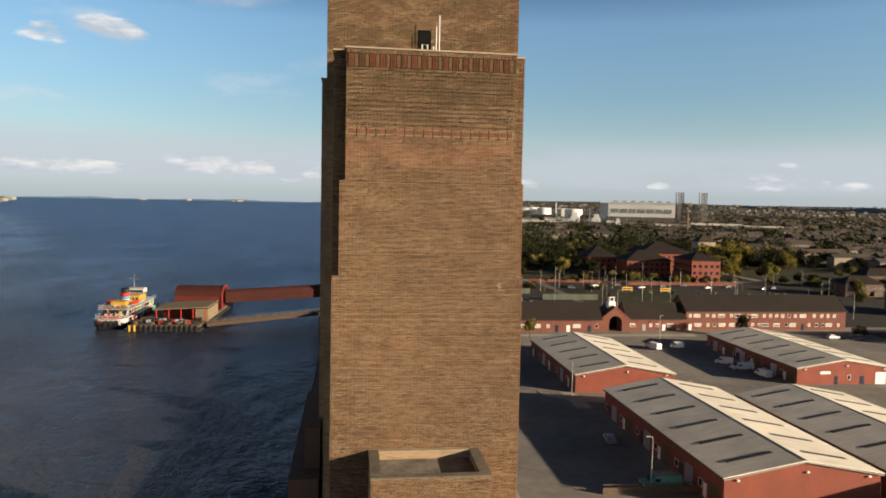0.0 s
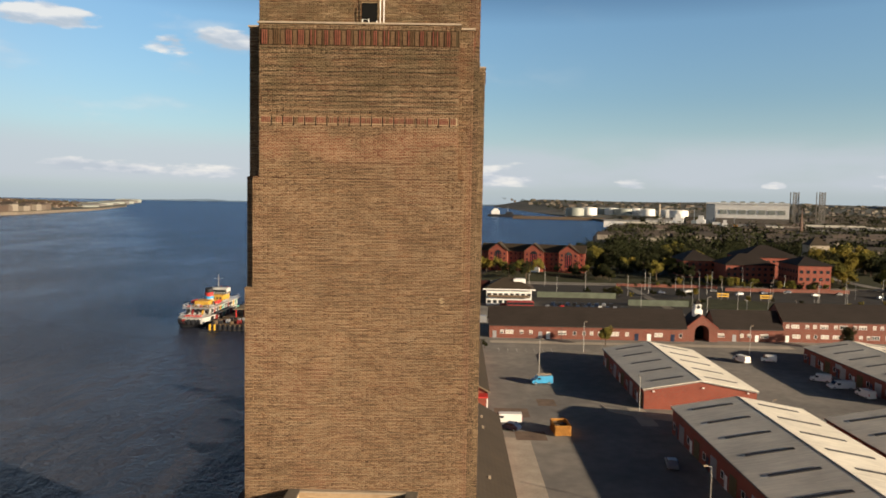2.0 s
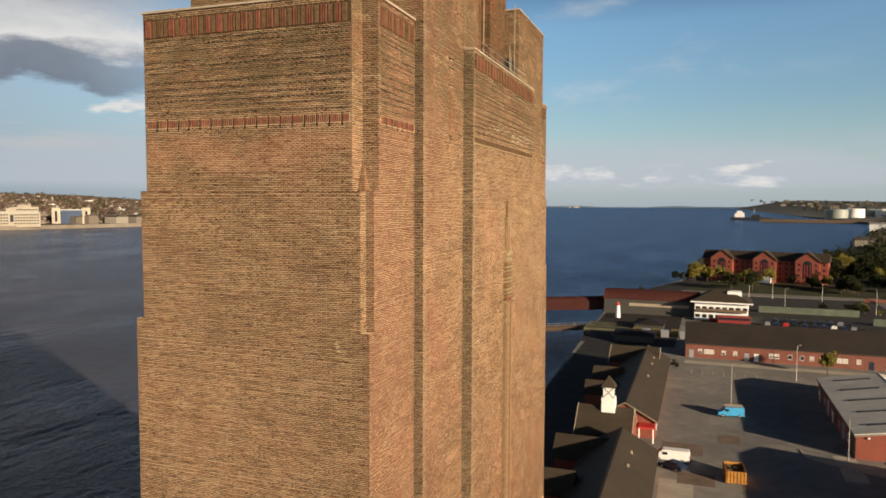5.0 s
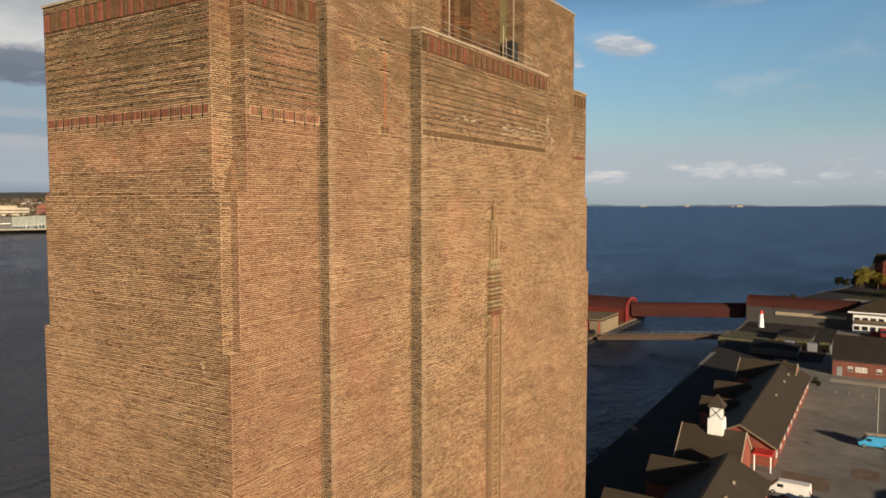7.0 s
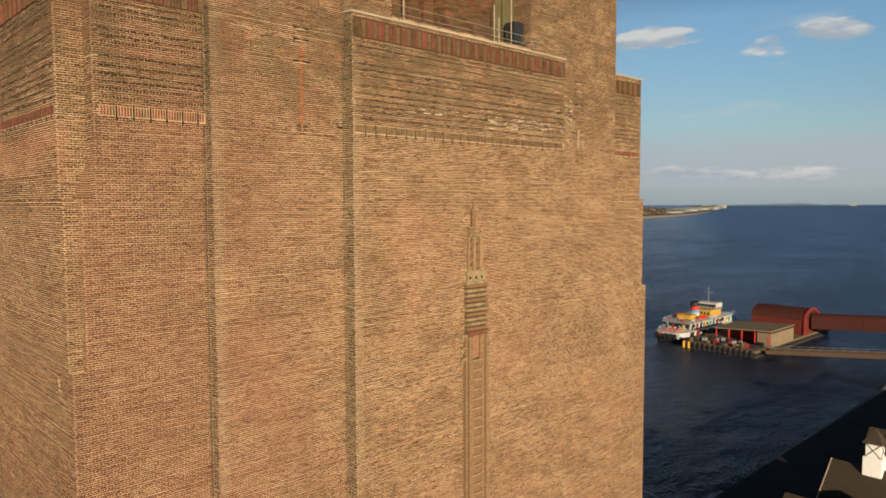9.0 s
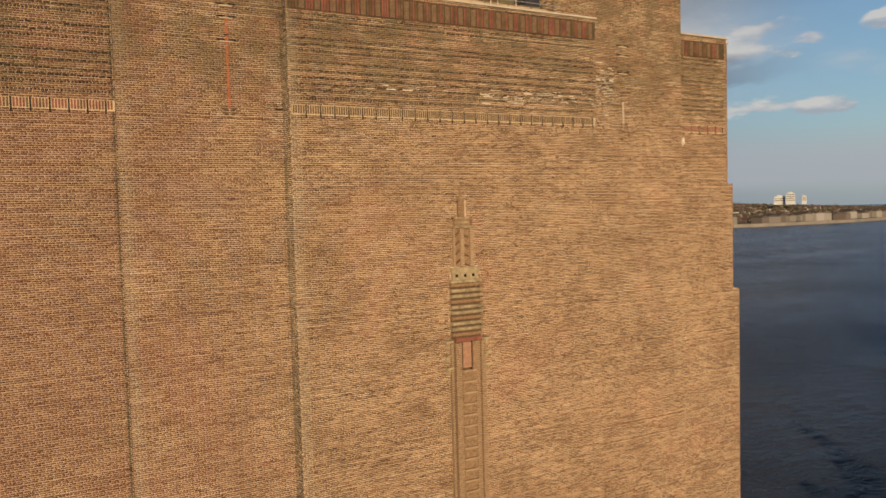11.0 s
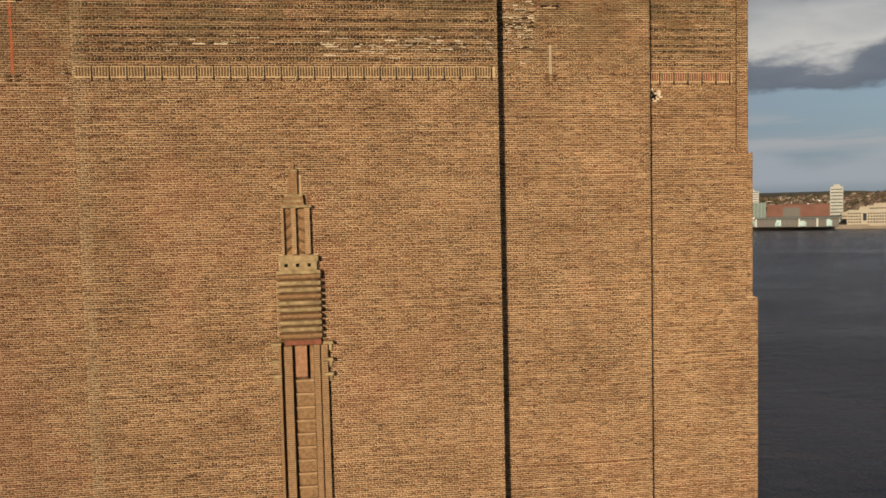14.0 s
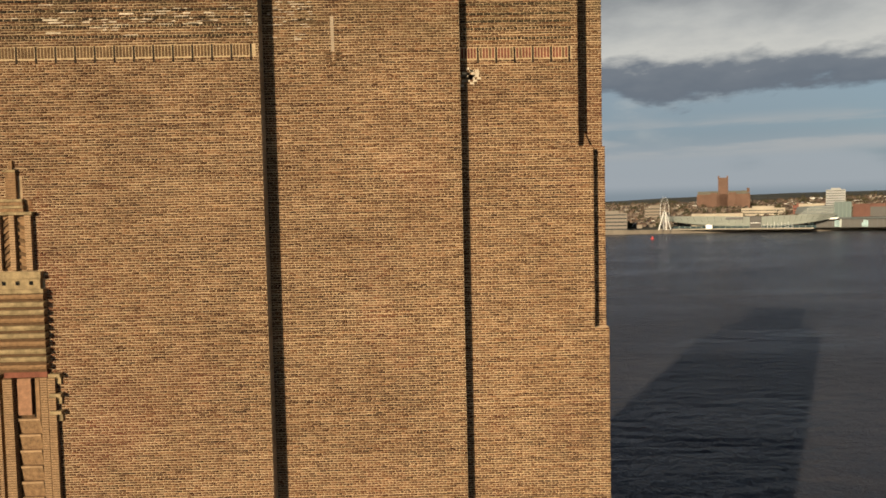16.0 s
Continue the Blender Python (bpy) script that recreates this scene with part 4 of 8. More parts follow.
# relief of a slender spire on the middle bay
def build_relief():
    c = 59.1
    X = XC

    def slab(name, y0, y1, z0, z1, d, mat, label=""):
        return part(name, boxes(name, [(X - 0.02, X + d, c + y0, c + y1, z0, z1)]), mat, relief, label)

    slab("tip", -0.15, -0.05, 40.82, 41.10, 0.08, RELIEF_BRICK)
    slab("tip_cap", -0.31, 0.07, 40.76, 40.82, 0.15, MOSS)
    for k in range(10):
        slab("tip_course", -0.27 if k % 2 else -0.25, 0.05, 39.98 + k * 0.078, 40.046 + k * 0.078, 0.11, RELIEF_BRICK)
    slab("tip_core", -0.25, 0.04, 39.95, 40.76, 0.09, GAP_SHADE_BRICK)
    for k in range(4):
        slab("step", -0.44 + 0.01 * k, 0.26 - 0.01 * k, 39.60 + k * 0.095, 39.68 + k * 0.095, 0.15, MOSS if k % 2 else RELIEF_BRICK)
    slab("cornice", -0.52, 0.52, 39.50, 39.59, 0.20, MOSS, "mossy projecting cornice")
    for y0, y1 in ((-0.54, -0.45), (-0.19, -0.03), (0.27, 0.45)):
        for k in range(21):
            slab("lantern_pier", y0, y1, 37.88 + k * 0.077, 37.94 + k * 0.077, 0.15, PALE_BRICK)
        slab("pier_core", y0 + 0.01, y1 - 0.01, 37.86, 39.50, 0.13, GAP_SHADE_BRICK)
    # slanting bricks of the two lantern panels
    for y0, lean in ((-0.42, 1), (0.0, -1)):
        for k in range(8):
            z = 37.92 + k * 0.2
            me = prism("slanted_brick", [(c + y0, z), (c + y0 + 0.24, z + 0.13 * lean + 0.05), (c + y0 + 0.24, z + 0.13 * lean + 0.15), (c + y0, z + 0.10)], "x", X - 0.02, X + 0.05)
            part("slanted_brick", me, RELIEF_BRICK if k % 2 else BROWN_FIN, relief)
    slab("parapet", -0.68, 0.70, 37.62, 37.82, 0.22, MOSS, "mossy parapet of the relief")
    slab("parapet_base", -0.62, 0.64, 37.30, 37.62, 0.15, MOSS)
    for y in (-0.42, -0.02, 0.38):
        slab("hole", y - 0.06, y + 0.06, 37.42, 37.54, 0.154, DARK)
    slab("parapet_foot", -0.74, 0.76, 37.18, 37.30, 0.24, MOSS)
    slab("drum", -0.68, 0.70, 34.82, 37.18, 0.13, GAP_SHADE_BRICK, "ringed brick drum of the relief")
    for k in range(10):
        z = 34.90 + k * 0.233
        me = prism("ring", [(X + 0.02, z), (X + 0.24, z + 0.02), (X + 0.27, z + 0.085), (X + 0.24, z + 0.15), (X + 0.02, z + 0.17)], "y", c - 0.73, c + 0.76)
        part("ring", me, MOSS if k % 3 else RELIEF_BRICK, relief)
    slab("red_lintel", -0.55, 0.72, 34.66, 34.82, 0.16, RED_FIN, "red tile lintel")
    for y in (-1.02, 0.78):
        for k, z in enumerate((34.76, 34.16, 33.64)):
            slab("bracket", y, y + 0.34, z - 0.10, z, 0.24, MOSS)
            slab("bracket_block", y + 0.05, y + 0.29, z - 0.34, z - 0.10, 0.07, MOSS)
    z0 = 14.0
    part("shaft_back", boxes("shaft_back", [(X - 0.02, X + 0.006, c - 0.79, c + 0.94, z0, 34.8)]), GAP_SHADE_BRICK, relief)
    for k in range(int((34.66 - z0) / COURSE)):
        z = z0 + k * COURSE
        for y0, y1, d in ((-0.79, -0.69, 0.21), (-0.58, -0.30, 0.23), (0.44, 0.65, 0.09), (0.70, 0.93, 0.16)):
            if z > 18:
                slab_items.append((X - 0.02, X + d, c + y0, c + y1, z + 0.013, z + COURSE - 0.013))
    ob = part("pier_brickwork", boxes("pier_brickwork", slab_items), PIER_BRICK, relief, "narrow brick piers of the relief")
    ob["kind"] = "stuff"
    for y0, y1, d in ((-0.78, -0.70, 0.195), (-0.57, -0.31, 0.215), (0.45, 0.64, 0.075), (0.71, 0.92, 0.145)):
        slab("pier_core", y0, y1, 18.0, 34.66, d, GAP_SHADE_BRICK)
    slab("panel", -0.20, 0.20, 33.52, 34.62, 0.12, SLOT_BRICK, "pinkish tiled slot panel")
    for k in range(14):
        slab("panel_course", -0.20, 0.20, 33.53 + k * 0.077, 33.585 + k * 0.077, 0.135, SLOT_BRICK)
    slab("slot", 0.215, 0.30, 33.40, 34.62, 0.012, DARK)
    slab("slot_side", 0.31, 0.43, 33.40, 34.62, 0.10, RELIEF_BRICK)
    for k in range(38):
        z = 33.34 - k * 0.48
        if z < 18:
            break
        me = prism("step_panel", [(X, z - 0.40), (X + 0.03, z - 0.40), (X + 0.10, z - 0.02), (X, z)], "y", c - 0.20, c + 0.42)
        part("step_panel", me, STEP_BRICK, relief)
        slab("step_sill", -0.21, 0.43, z, z + 0.065, 0.13, PALE_BRICK)


PIER_BRICK = plain("relief_pier_brick", (0.265, 0.168, 0.092), 0.85, 0, 0.4, 10.0, 0.004)
STEP_BRICK = plain("sloping_step_brick", (0.195, 0.118, 0.061), 0.85, 0, 0.5, 9.0, 0.004)
SLOT_BRICK = plain("pink_slot_brick", (0.26, 0.140, 0.082), 0.85, 0, 0.35, 8.0, 0.004)
RELIEF_BRICK = plain("relief_brick", (0.20, 0.118, 0.060), 0.85, 0, 0.45, 9.0, 0.004)
# backing of rings and courses, darkened in colour for the shade between them
GAP_SHADE_BRICK = plain("relief_gap_shade", (0.085, 0.048, 0.024), 0.9, 0, 0.4, 8.0)
PALE_BRICK = plain("pale_tile_brick", (0.30, 0.195, 0.110), 0.85, 0, 0.3, 6.0, 0.004)
slab_items = []
relief = part("spire_relief", boxes("spire_relief", [(XC - 0.02, XC + 0.006, 58.62, 59.56, 37.85, 39.95)]), RELIEF_BRICK, tower, "brick relief of a slender spire")
build_relief()

# cross-shaped anchors of projecting bricks on the flanking piers
for y, stain in ((49.73, RUST_BRICK), (68.48, COPING)):
    for z0, w in ((44.02, 0.5), (44.17, 0.5)):
        part("anchor_brick", boxes("anchor_brick", [(XB, XB + 0.06, y - w / 2, y - 0.07, z0, z0 + 0.065)]), BROWN_FIN, tower)
        part("anchor_brick", boxes("anchor_brick", [(XB, XB + 0.06, y + 0.07, y + w / 2, z0, z0 + 0.065)]), BROWN_FIN, tower)
    part("anchor_brick", boxes("anchor_brick", [(XB, XB + 0.05, y - 0.09, y + 0.09, 43.85, 43.93)]), BROWN_FIN, tower)
    for k in range(44 if stain is RUST_BRICK else 14):
        if k < 18 or k % 5:
            part("stained_brick", boxes("stained_brick", [(XB, XB + 0.0165, y - 0.05, y + 0.05, 44.25 + k * COURSE + 0.01, 44.25 + (k + 1) * COURSE - 0.006)]), stain, tower)
    for z in (46.7, 47.55, 48.0):
        for dy in (-0.22, 0.22):
            part("anchor_slot", boxes("anchor_slot", [(XB, XB + 0.055, y + dy - 0.13, y + dy + 0.13, z, z + 0.05)]), DARK, tower)
        part("anchor_sill", boxes("anchor_sill", [(XB, XB + 0.05, y - 0.24, y + 0.24, z - 0.06, z - 0.02)]), FLUSH, tower)

# lime bloom on scattered bricks
bloom = []
r = random.Random(3)
for y0, y1, z0, z1, n, plane in ((60.0, 66.2, 44.7, 45.6, 60, XC), (54.5, 62.0, 44.95, 45.45, 16, XC), (66.5, 67.9, 44.8, 46.9, 110, XB), (51.2, 51.75, 42.6, 45.2, 12, XB)):
    for _ in range(n):
        y, row = r.uniform(y0, y1), round(r.gauss((z0 + z1) / 2, (z1 - z0) / 4) / COURSE)
        w = r.choice((0.1, 0.21, 0.43))
        bloom.append((plane, plane + 0.0195, y, min(y + w, y1), row * COURSE - 0.010, row * COURSE + r.choice((0.010, 0.012, 0.014, 0.014, 0.036))))
for k in range(34):
    y, row = r.gauss(72.66, 0.12), round(r.gauss(43.48, 0.09) / COURSE)
    bloom.append((XA, XA + 0.0195, y - 0.06, y + 0.06, row * COURSE - 0.010, row * COURSE + COURSE - 0.012))
part("lime_bloom", boxes("lime_bloom", bloom), CHALK, tower, "white lime bloom on the bricks")["kind"] = "stuff"
bloom = []
for _ in range(9):
    x, row = r.gauss(8.0, 0.12), round(r.gauss(35.0, 0.12) / COURSE)
    bloom.append((x - 0.06, x + 0.06, YF - 0.0155, YF, row * COURSE + 0.008, row * COURSE + 0.066))
part("lime_bloom", boxes("lime_bloom", bloom), FLUSH, tower, "faint lime bloom on the bricks")["kind"] = "stuff"

# low annexe roof against the front
ANX, ANY = (0.1, 6.85), (36.6, YF)
part("annexe", boxes("annexe", [(ANX[0], ANX[1], ANY[0], ANY[1] - 0.004, -6.0, 24.3)]), MORTAR, tower, "brick annexe against the front")
for k, (x0, x1, y0, y1) in enumerate(((ANX[0], ANX[1], ANY[0], ANY[0] + 0.5), (ANX[0], ANX[0] + 0.55, ANY[0] + 0.5, ANY[1] - 0.02), (ANX[1] - 0.55, ANX[1], ANY[0] + 0.5, ANY[1] - 0.02), (ANX[0] + 0.55, ANX[1] - 0.55, ANY[1] - 0.32, ANY[1] - 0.02))):
    part("parapet", boxes("parapet", [(x0, x1, y0, y1, 24.3, 24.78)]), MORTAR, tower)
    part("parapet_coping", bevelled("parapet_coping", (x0 - (0.05 if k != 3 else 0), x1 + (0.05 if k != 3 else 0), y0 - (0.06 if k == 0 else 0), y1, 24.78, 24.88), 0.02), COPING if k == 3 else STONE, tower, "stone parapet coping")
part("annexe_roof", boxes("annexe_roof", [(ANX[0] + 0.5, ANX[1] - 0.5, ANY[0] + 0.45, ANY[1] - 0.3, 24.28, 24.36)]), FELT, tower, "stained flat felt roof")
bricks("y", ANY[0], ANX[0], ANX[1], 18.0, 24.75, 31)

# access hatch, ladder and rail on the front roof
part("hatch", boxes("hatch", [(3.05, 3.95, YAB - 0.02, YAB + 0.02, 49.35, 51.42)]), DARK, tower, "flat near-black panel for the shaded access opening")
for x, z1 in ((4.02, 50.2), (4.2, 51.5), (4.4, 52.2)):
    part("ladder_rail", tube("ladder_rail", [(x, YAB - 0.9, Z_BLOCK + 0.1), (x, YAB - 0.9, z1)], 0.03), WHITE, tower)
part("hoop", tube("hoop", [(3.25, YAB - 1.2, Z_BLOCK + 0.1), (3.25, YAB - 1.2, 50.2), (3.6, YAB - 1.2, 50.2), (3.6, YAB - 1.2, Z_BLOCK + 0.1)], 0.03), WHITE, tower)
# railing and poles on the middle bay's ledge
for y in [54.6 + 1.2 * k for k in range(9)]:
    part("rail_post", tube("rail_post", [(XC - 0.25, y, Z_BLOCK - 0.1), (XC - 0.25, y, Z_BLOCK + 0.75)], 0.018, 6), OLIVE, tower)
for z in (Z_BLOCK + 0.35, Z_BLOCK + 0.72):
    part("rail", tube("rail", [(XC - 0.25, 54.2, z), (XC - 0.25, 64.6, z)], 0.018, 6), STEEL, tower)
for y, z1 in ((55.0, 52.5), (61.0, 51.0), (61.35, 50.4), (62.3, 54.0)):
    part("pole", tube("pole", [(XC - 0.4, y, Z_BLOCK - 0.1), (XC - 0.4, y, z1)], 0.03, 6), COPING, tower, "pale upright pole")
part("louvre_panel", boxes("louvre_panel", [(XB - 1.9, XB - 1.2, 61.6, OPEN_B, Z_BLOCK + 0.2, Z_SHAFT - 0.2)]), OLIVE, tower, "tall olive louvre panel")
part("cabinet", bevelled("cabinet", (XB - 1.0, XB - 0.3, 63.1, 63.9, Z_BLOCK + 0.2, Z_BLOCK + 1.6), 0.03), BLACK, tower, "dark plant cabinet")
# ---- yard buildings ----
warp_to_view = True
# dark ground colour that carries the ranges' shade on the quay
APRON = plain("dark_apron_and_shade", (0.030, 0.027, 0.026), 0.9, 0, 0.35, 0.3, 0.01)
WINDOW_CACHE = {}


BLIND = plain("pale_window_blind", (0.46, 0.43, 0.38), 0.8, 0, 0.2, 1.0)
BLINDS = {}


def lattice(name, xs, zs, y0, y1):
    """One joined frame: every even column and the bottom and top rows of a grid are solid."""
    solid = {(i, k) for i in range(len(xs) - 1) for k in range(len(zs) - 1) if i % 2 == 0 or k % 2 == 0}
    verts, faces, index = [], [], {}

    def vert(i, k, y):
        if (i, k, y) not in index:
            index[i, k, y] = len(verts)
            verts.append((xs[i], y, zs[k]))
        return index[i, k, y]

    for i, k in sorted(solid):
        ring = [(i, k), (i + 1, k), (i + 1, k + 1), (i, k + 1)]
        faces.append([vert(a, b, y0) for a, b in ring])
        faces.append([vert(a, b, y1) for a, b in reversed(ring)])
        for (a, b), (c, d), beside in ((ring[0], ring[1], (i, k - 1)), (ring[1], ring[2], (i + 1, k)), (ring[2], ring[3], (i, k + 1)), (ring[3], ring[0], (i - 1, k))):
            if beside not in solid:
                faces.append([vert(c, d, y0), vert(a, b, y0), vert(a, b, y1), vert(c, d, y1)])
    return mesh(name, verts, faces)


def window(parent, x, y, z, w, h, face, frame_mat=None, name="window", drop=0.0):
    """A window with its casing and panes. face: 'y' looks along -y, 'X' along +x, 'x' along -x."""
    key = (w, h, name)
    if key not in WINDOW_CACHE:
        t = 0.07 if w < 2.5 else 0.11
        n = max(1, round(w / 0.9))
        cuts = [-w / 2, -w / 2 + t] + [v for k in range(1, n) for v in (-w / 2 + k * w / n - t / 2, -w / 2 + k * w / n + t / 2)] + [w / 2 - t, w / 2]
        WINDOW_CACHE[key] = (lattice("window_frame", cuts, [0, t, h - t, h], -0.05, 0.06), boxes("pane", [(-w / 2 + t, w / 2 - t, 0.0, 0.05, t, h - t)]))
    f, g = WINDOW_CACHE[key]
    ob = part(name, f, frame_mat or WHITE, parent)
    ob.location = (x, y, z)
    ob.rotation_euler = (0, 0, {"y": 0, "X": radians(90), "x": radians(-90)}[face])
    part("pane", g, GLASS, ob)
    if drop:
        size = (w, h, drop)
        if size not in BLINDS:
            BLINDS[size] = boxes("blind", [(-w / 2 + 0.08, w / 2 - 0.08, -0.012, 0.002, h - 0.07 - (h - 0.14) * drop, h - 0.07)])
        part("blind", BLINDS[size], BLIND, ob, "pale drawn blind")
    return ob


def door(parent, x, y, z, w, h, face, mat):
    me = boxes("door", [(-w / 2, w / 2, -0.04, 0.05, 0, h)])
    ob = part("door", me, mat, parent)
    ob.location = (x, y, z)
    ob.rotation_euler = (0, 0, {"y": 0, "X": radians(90), "x": radians(-90)}[face])
    part("door_handle", boxes("door_handle", [(w / 2 - 0.2, w / 2 - 0.1, -0.1, -0.04, 1.0, 1.12)]), STEEL, ob)
    return ob


def gable_shell(parent, w, d, eave, ridge, wall, name="wall"):
    """Four walls under a roof whose ridge runs along y; the base's middle is the origin."""
    return part(name, prism(name, [(-w / 2, 0), (w / 2, 0), (w / 2, eave), (0, ridge), (-w / 2, eave)], "y", -d / 2, d / 2), wall, parent)


def roof_side(parent, w, d, eave, ridge, side, mat, over=0.35, thick=0.16, label=""):
    s = (ridge - eave) / (w / 2)
    x1, z1 = w / 2 + over, eave - over * s
    o = [(0, ridge + 0.02), (side * x1, z1 + 0.02), (side * x1, z1 + thick), (0, ridge + thick)]
    return part("roof", prism("roof", o, "y", -d / 2 - over, d / 2 + over), mat, parent, label)


def roof_lights(parent, w, d, eave, ridge, n):
    s = (ridge - eave) / (w / 2)
    for side in (-1, 1):
        for k in range(n):
            y = -d / 2 + d * (k + 0.55) / n
            xa, xb = side * w * 0.10, side * w * 0.40
            o = [(xa, ridge - abs(xa) * s + 0.165), (xb, ridge - abs(xb) * s + 0.165), (xb, ridge - abs(xb) * s + 0.24), (xa, ridge - abs(xa) * s + 0.24)]
            part("rooflight", prism("rooflight", o, "y", y - 0.4, y + 0.4), BLACK_STRIP, parent)


def warehouse(x0, x1, y0, y1, eave, ridge, lights, label):
    w, d = x1 - x0, y1 - y0
    e = thing("warehouse", label, "warehouse", "warehouses in the yard", pose((x0 + x1) / 2, (y0 + y1) / 2, 0))
    gable_shell(e, w, d, eave, ridge, RED_WALL)
    for side in (-1, 1):
        roof_side(e, w, d, eave, ridge, side, PALE_SHEET, label="pale ribbed roof sheets")
    part("ridge_cap", prism("ridge_cap", [(-0.22, ridge + 0.145), (0, ridge + 0.20), (0.22, ridge + 0.145), (0, ridge + 0.17)], "y", -d / 2 - 0.36, d / 2 + 0.36), GREY_SHEET, e)
    roof_lights(e, w, d, eave, ridge, lights)
    for side in (-1, 1):
        part("gutter", boxes("gutter", [(side * (w / 2 + 0.36) - 0.09, side * (w / 2 + 0.36) + 0.09, -d / 2, d / 2, eave - 0.16, eave)]), BLACK_STRIP, e)
    n = int(d // 7)
    for k in range(n):
        y = -d / 2 + d * (k + 0.5) / n
        door(e, -w / 2 - 0.01, y - 1.4, 0, 2.6, 3.0, "x", SILVER if k % 2 else OLIVE)
        door(e, -w / 2 - 0.01, y + 1.3, 0, 1.0, 2.1, "x", NAVY if k % 2 else WHITE)
        window(e, -w / 2 - 0.01, y + 2.7, 1.1, 1.2, 1.2, "x")
    part("downpipe", tube("downpipe", [(-w / 2 - 0.12, -d / 2 - 0.1, 0), (-w / 2 - 0.12, -d / 2 - 0.1, eave - 0.1)], 0.06, 6), BLACK, e)
    for x in (-w * 0.42, w * 0.02, w * 0.42):
        part("floodlight", bevelled("floodlight", (x - 0.2, x + 0.2, -d / 2 - 0.35, -d / 2, eave - 0.5 + (0.9 if abs(x) < 2 else 0), eave - 0.25 + (0.9 if abs(x) < 2 else 0)), 0.03), WHITE, e)
    # step of stepped roof verge on the far slope
    part("verge", prism("verge", [(-w / 2 - 0.3, eave - 0.12), (0, ridge + 0.02), (w / 2 + 0.3, eave - 0.12), (w / 2 + 0.3, eave - 0.3), (0, ridge - 0.18), (-w / 2 - 0.3, eave - 0.3)], "y", -d / 2 - 0.40, -d / 2 - 0.362), STEEL, e)
    return e


W_LABEL = "long red brick warehouse with a shallow ribbed roof"
warehouse(48.2, 71.4, 148.8, 190.0, 4.2, 6.2, 5, W_LABEL)
warehouse(48.6, 72.2, 86.6, 133.2, 4.9, 7.0, 6, W_LABEL)
wh_c = warehouse(105.2, 130.5, 154.3, 199.8, 4.2, 6.2, 6, W_LABEL)
warehouse(75.4, 99.0, 85.8, 131.0, 4.2, 6.2, 6, W_LABEL)
# unseen warehouse, added to throw its shadow on the next gable
warehouse(82.0, 112.0, 50.0, 75.0, 6.6, 9.8, 4, "taller red brick warehouse out of view, added to cast shade")
part("sign", boxes("sign", [(-6.5, -3.8, -22.82, -22.76, 2.6, 3.3)]), WHITE, wh_c, "white unreadable sign board")
door(wh_c, -2.2, -22.77, 0, 0.95, 2.1, "y", NAVY)
door(wh_c, 4.8, -22.77, 0, 1.2, 2.1, "y", NAVY)
window(wh_c, 1.2, -22.77, 1.1, 0.8, 1.3, "y")
door(wh_c, 9.8, -22.77, 0, 2.8, 3.0, "y", WHITE)
part("sign", boxes("sign", [(-12.72, -12.66, 3.0, 6.0, 2.3, 3.4)]), SILVER, wh_c, "grey unreadable sign board")


def long_range(x0, x1, y0, y1, eave, ridge, wall, roof, label, storeys=1, name="office_range", gaps=()):
    """A low range of offices whose ridge runs along x, with windows towards -y."""
    w, d = x1 - x0, y1 - y0
    e = thing(name, label, "building", "", pose((x0 + x1) / 2, (y0 + y1) / 2, 0))
    part("wall", prism("wall", [(-d / 2, 0), (d / 2, 0), (d / 2, eave), (0, ridge), (-d / 2, eave)], "x", -w / 2, w / 2), wall, e)
    s = (ridge - eave) / (d / 2)
    for side in (-1, 1):
        o = [(0, ridge + 0.02), (side * (d / 2 + 0.5), eave - 0.5 * s + 0.02), (side * (d / 2 + 0.5), eave - 0.5 * s + 0.2), (0, ridge + 0.2)]
        part("roof", prism("roof", o, "x", -w / 2 - 0.3, w / 2 + 0.3), roof, e)
    part("gutter", boxes("gutter", [(-w / 2, w / 2, -d / 2 - 0.6, -d / 2 - 0.46, eave - 0.5 * s - 0.06, eave - 0.5 * s + 0.06)]), BLACK_STRIP, e)
    g = random.Random(int(x0 * 10))
    for level in range(storeys):
        x = -w / 2 + 1.6
        while x < w / 2 - 1.6:
            wide = g.choice((1.05, 1.05, 2.5, 1.05))
            if not any(a < x + (x0 + x1) / 2 < b for a, b in gaps):
                if level == 0 and g.random() < 0.13:
                    door(e, x, -d / 2 - 0.01, 0, 1.2, 2.2, "y", g.choice((NAVY, WHITE, SILVER)))
                else:
                    window(e, x, -d / 2 - 0.01, 1.3 + level * 3.3, wide, 1.25, "y", drop=g.choice((0.0, 0.55, 0.8, 1.0, 1.0)))
            x += wide + g.choice((1.3, 1.9, 1.4))
        part("pipe", tube("pipe", [(-w / 2 + w * 0.37, -d / 2 - 0.08, 0), (-w / 2 + w * 0.37, -d / 2 - 0.08, eave)], 0.05, 6), BLACK, e) if level == 0 else None
    return e


single = long_range(20.6, 82.0, 224.5, 236.0, 4.4, 9.2, OLD_RED_WALL, SLATE, "long single-storey red brick office range with dark slate roof")
long_range(92.0, 113.2, 228.0, 239.5, 4.4, 9.2, OLD_RED_WALL, SLATE, "short single-storey red brick office range with dark slate roof")
long_range(113.6, 175.0, 230.0, 243.5, 7.1, 11.8, OLD_RED_WALL, SLATE, "long two-storey red brick office block with slate roof", 2)
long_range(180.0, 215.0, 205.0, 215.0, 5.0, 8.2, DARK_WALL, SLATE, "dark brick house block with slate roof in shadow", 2)


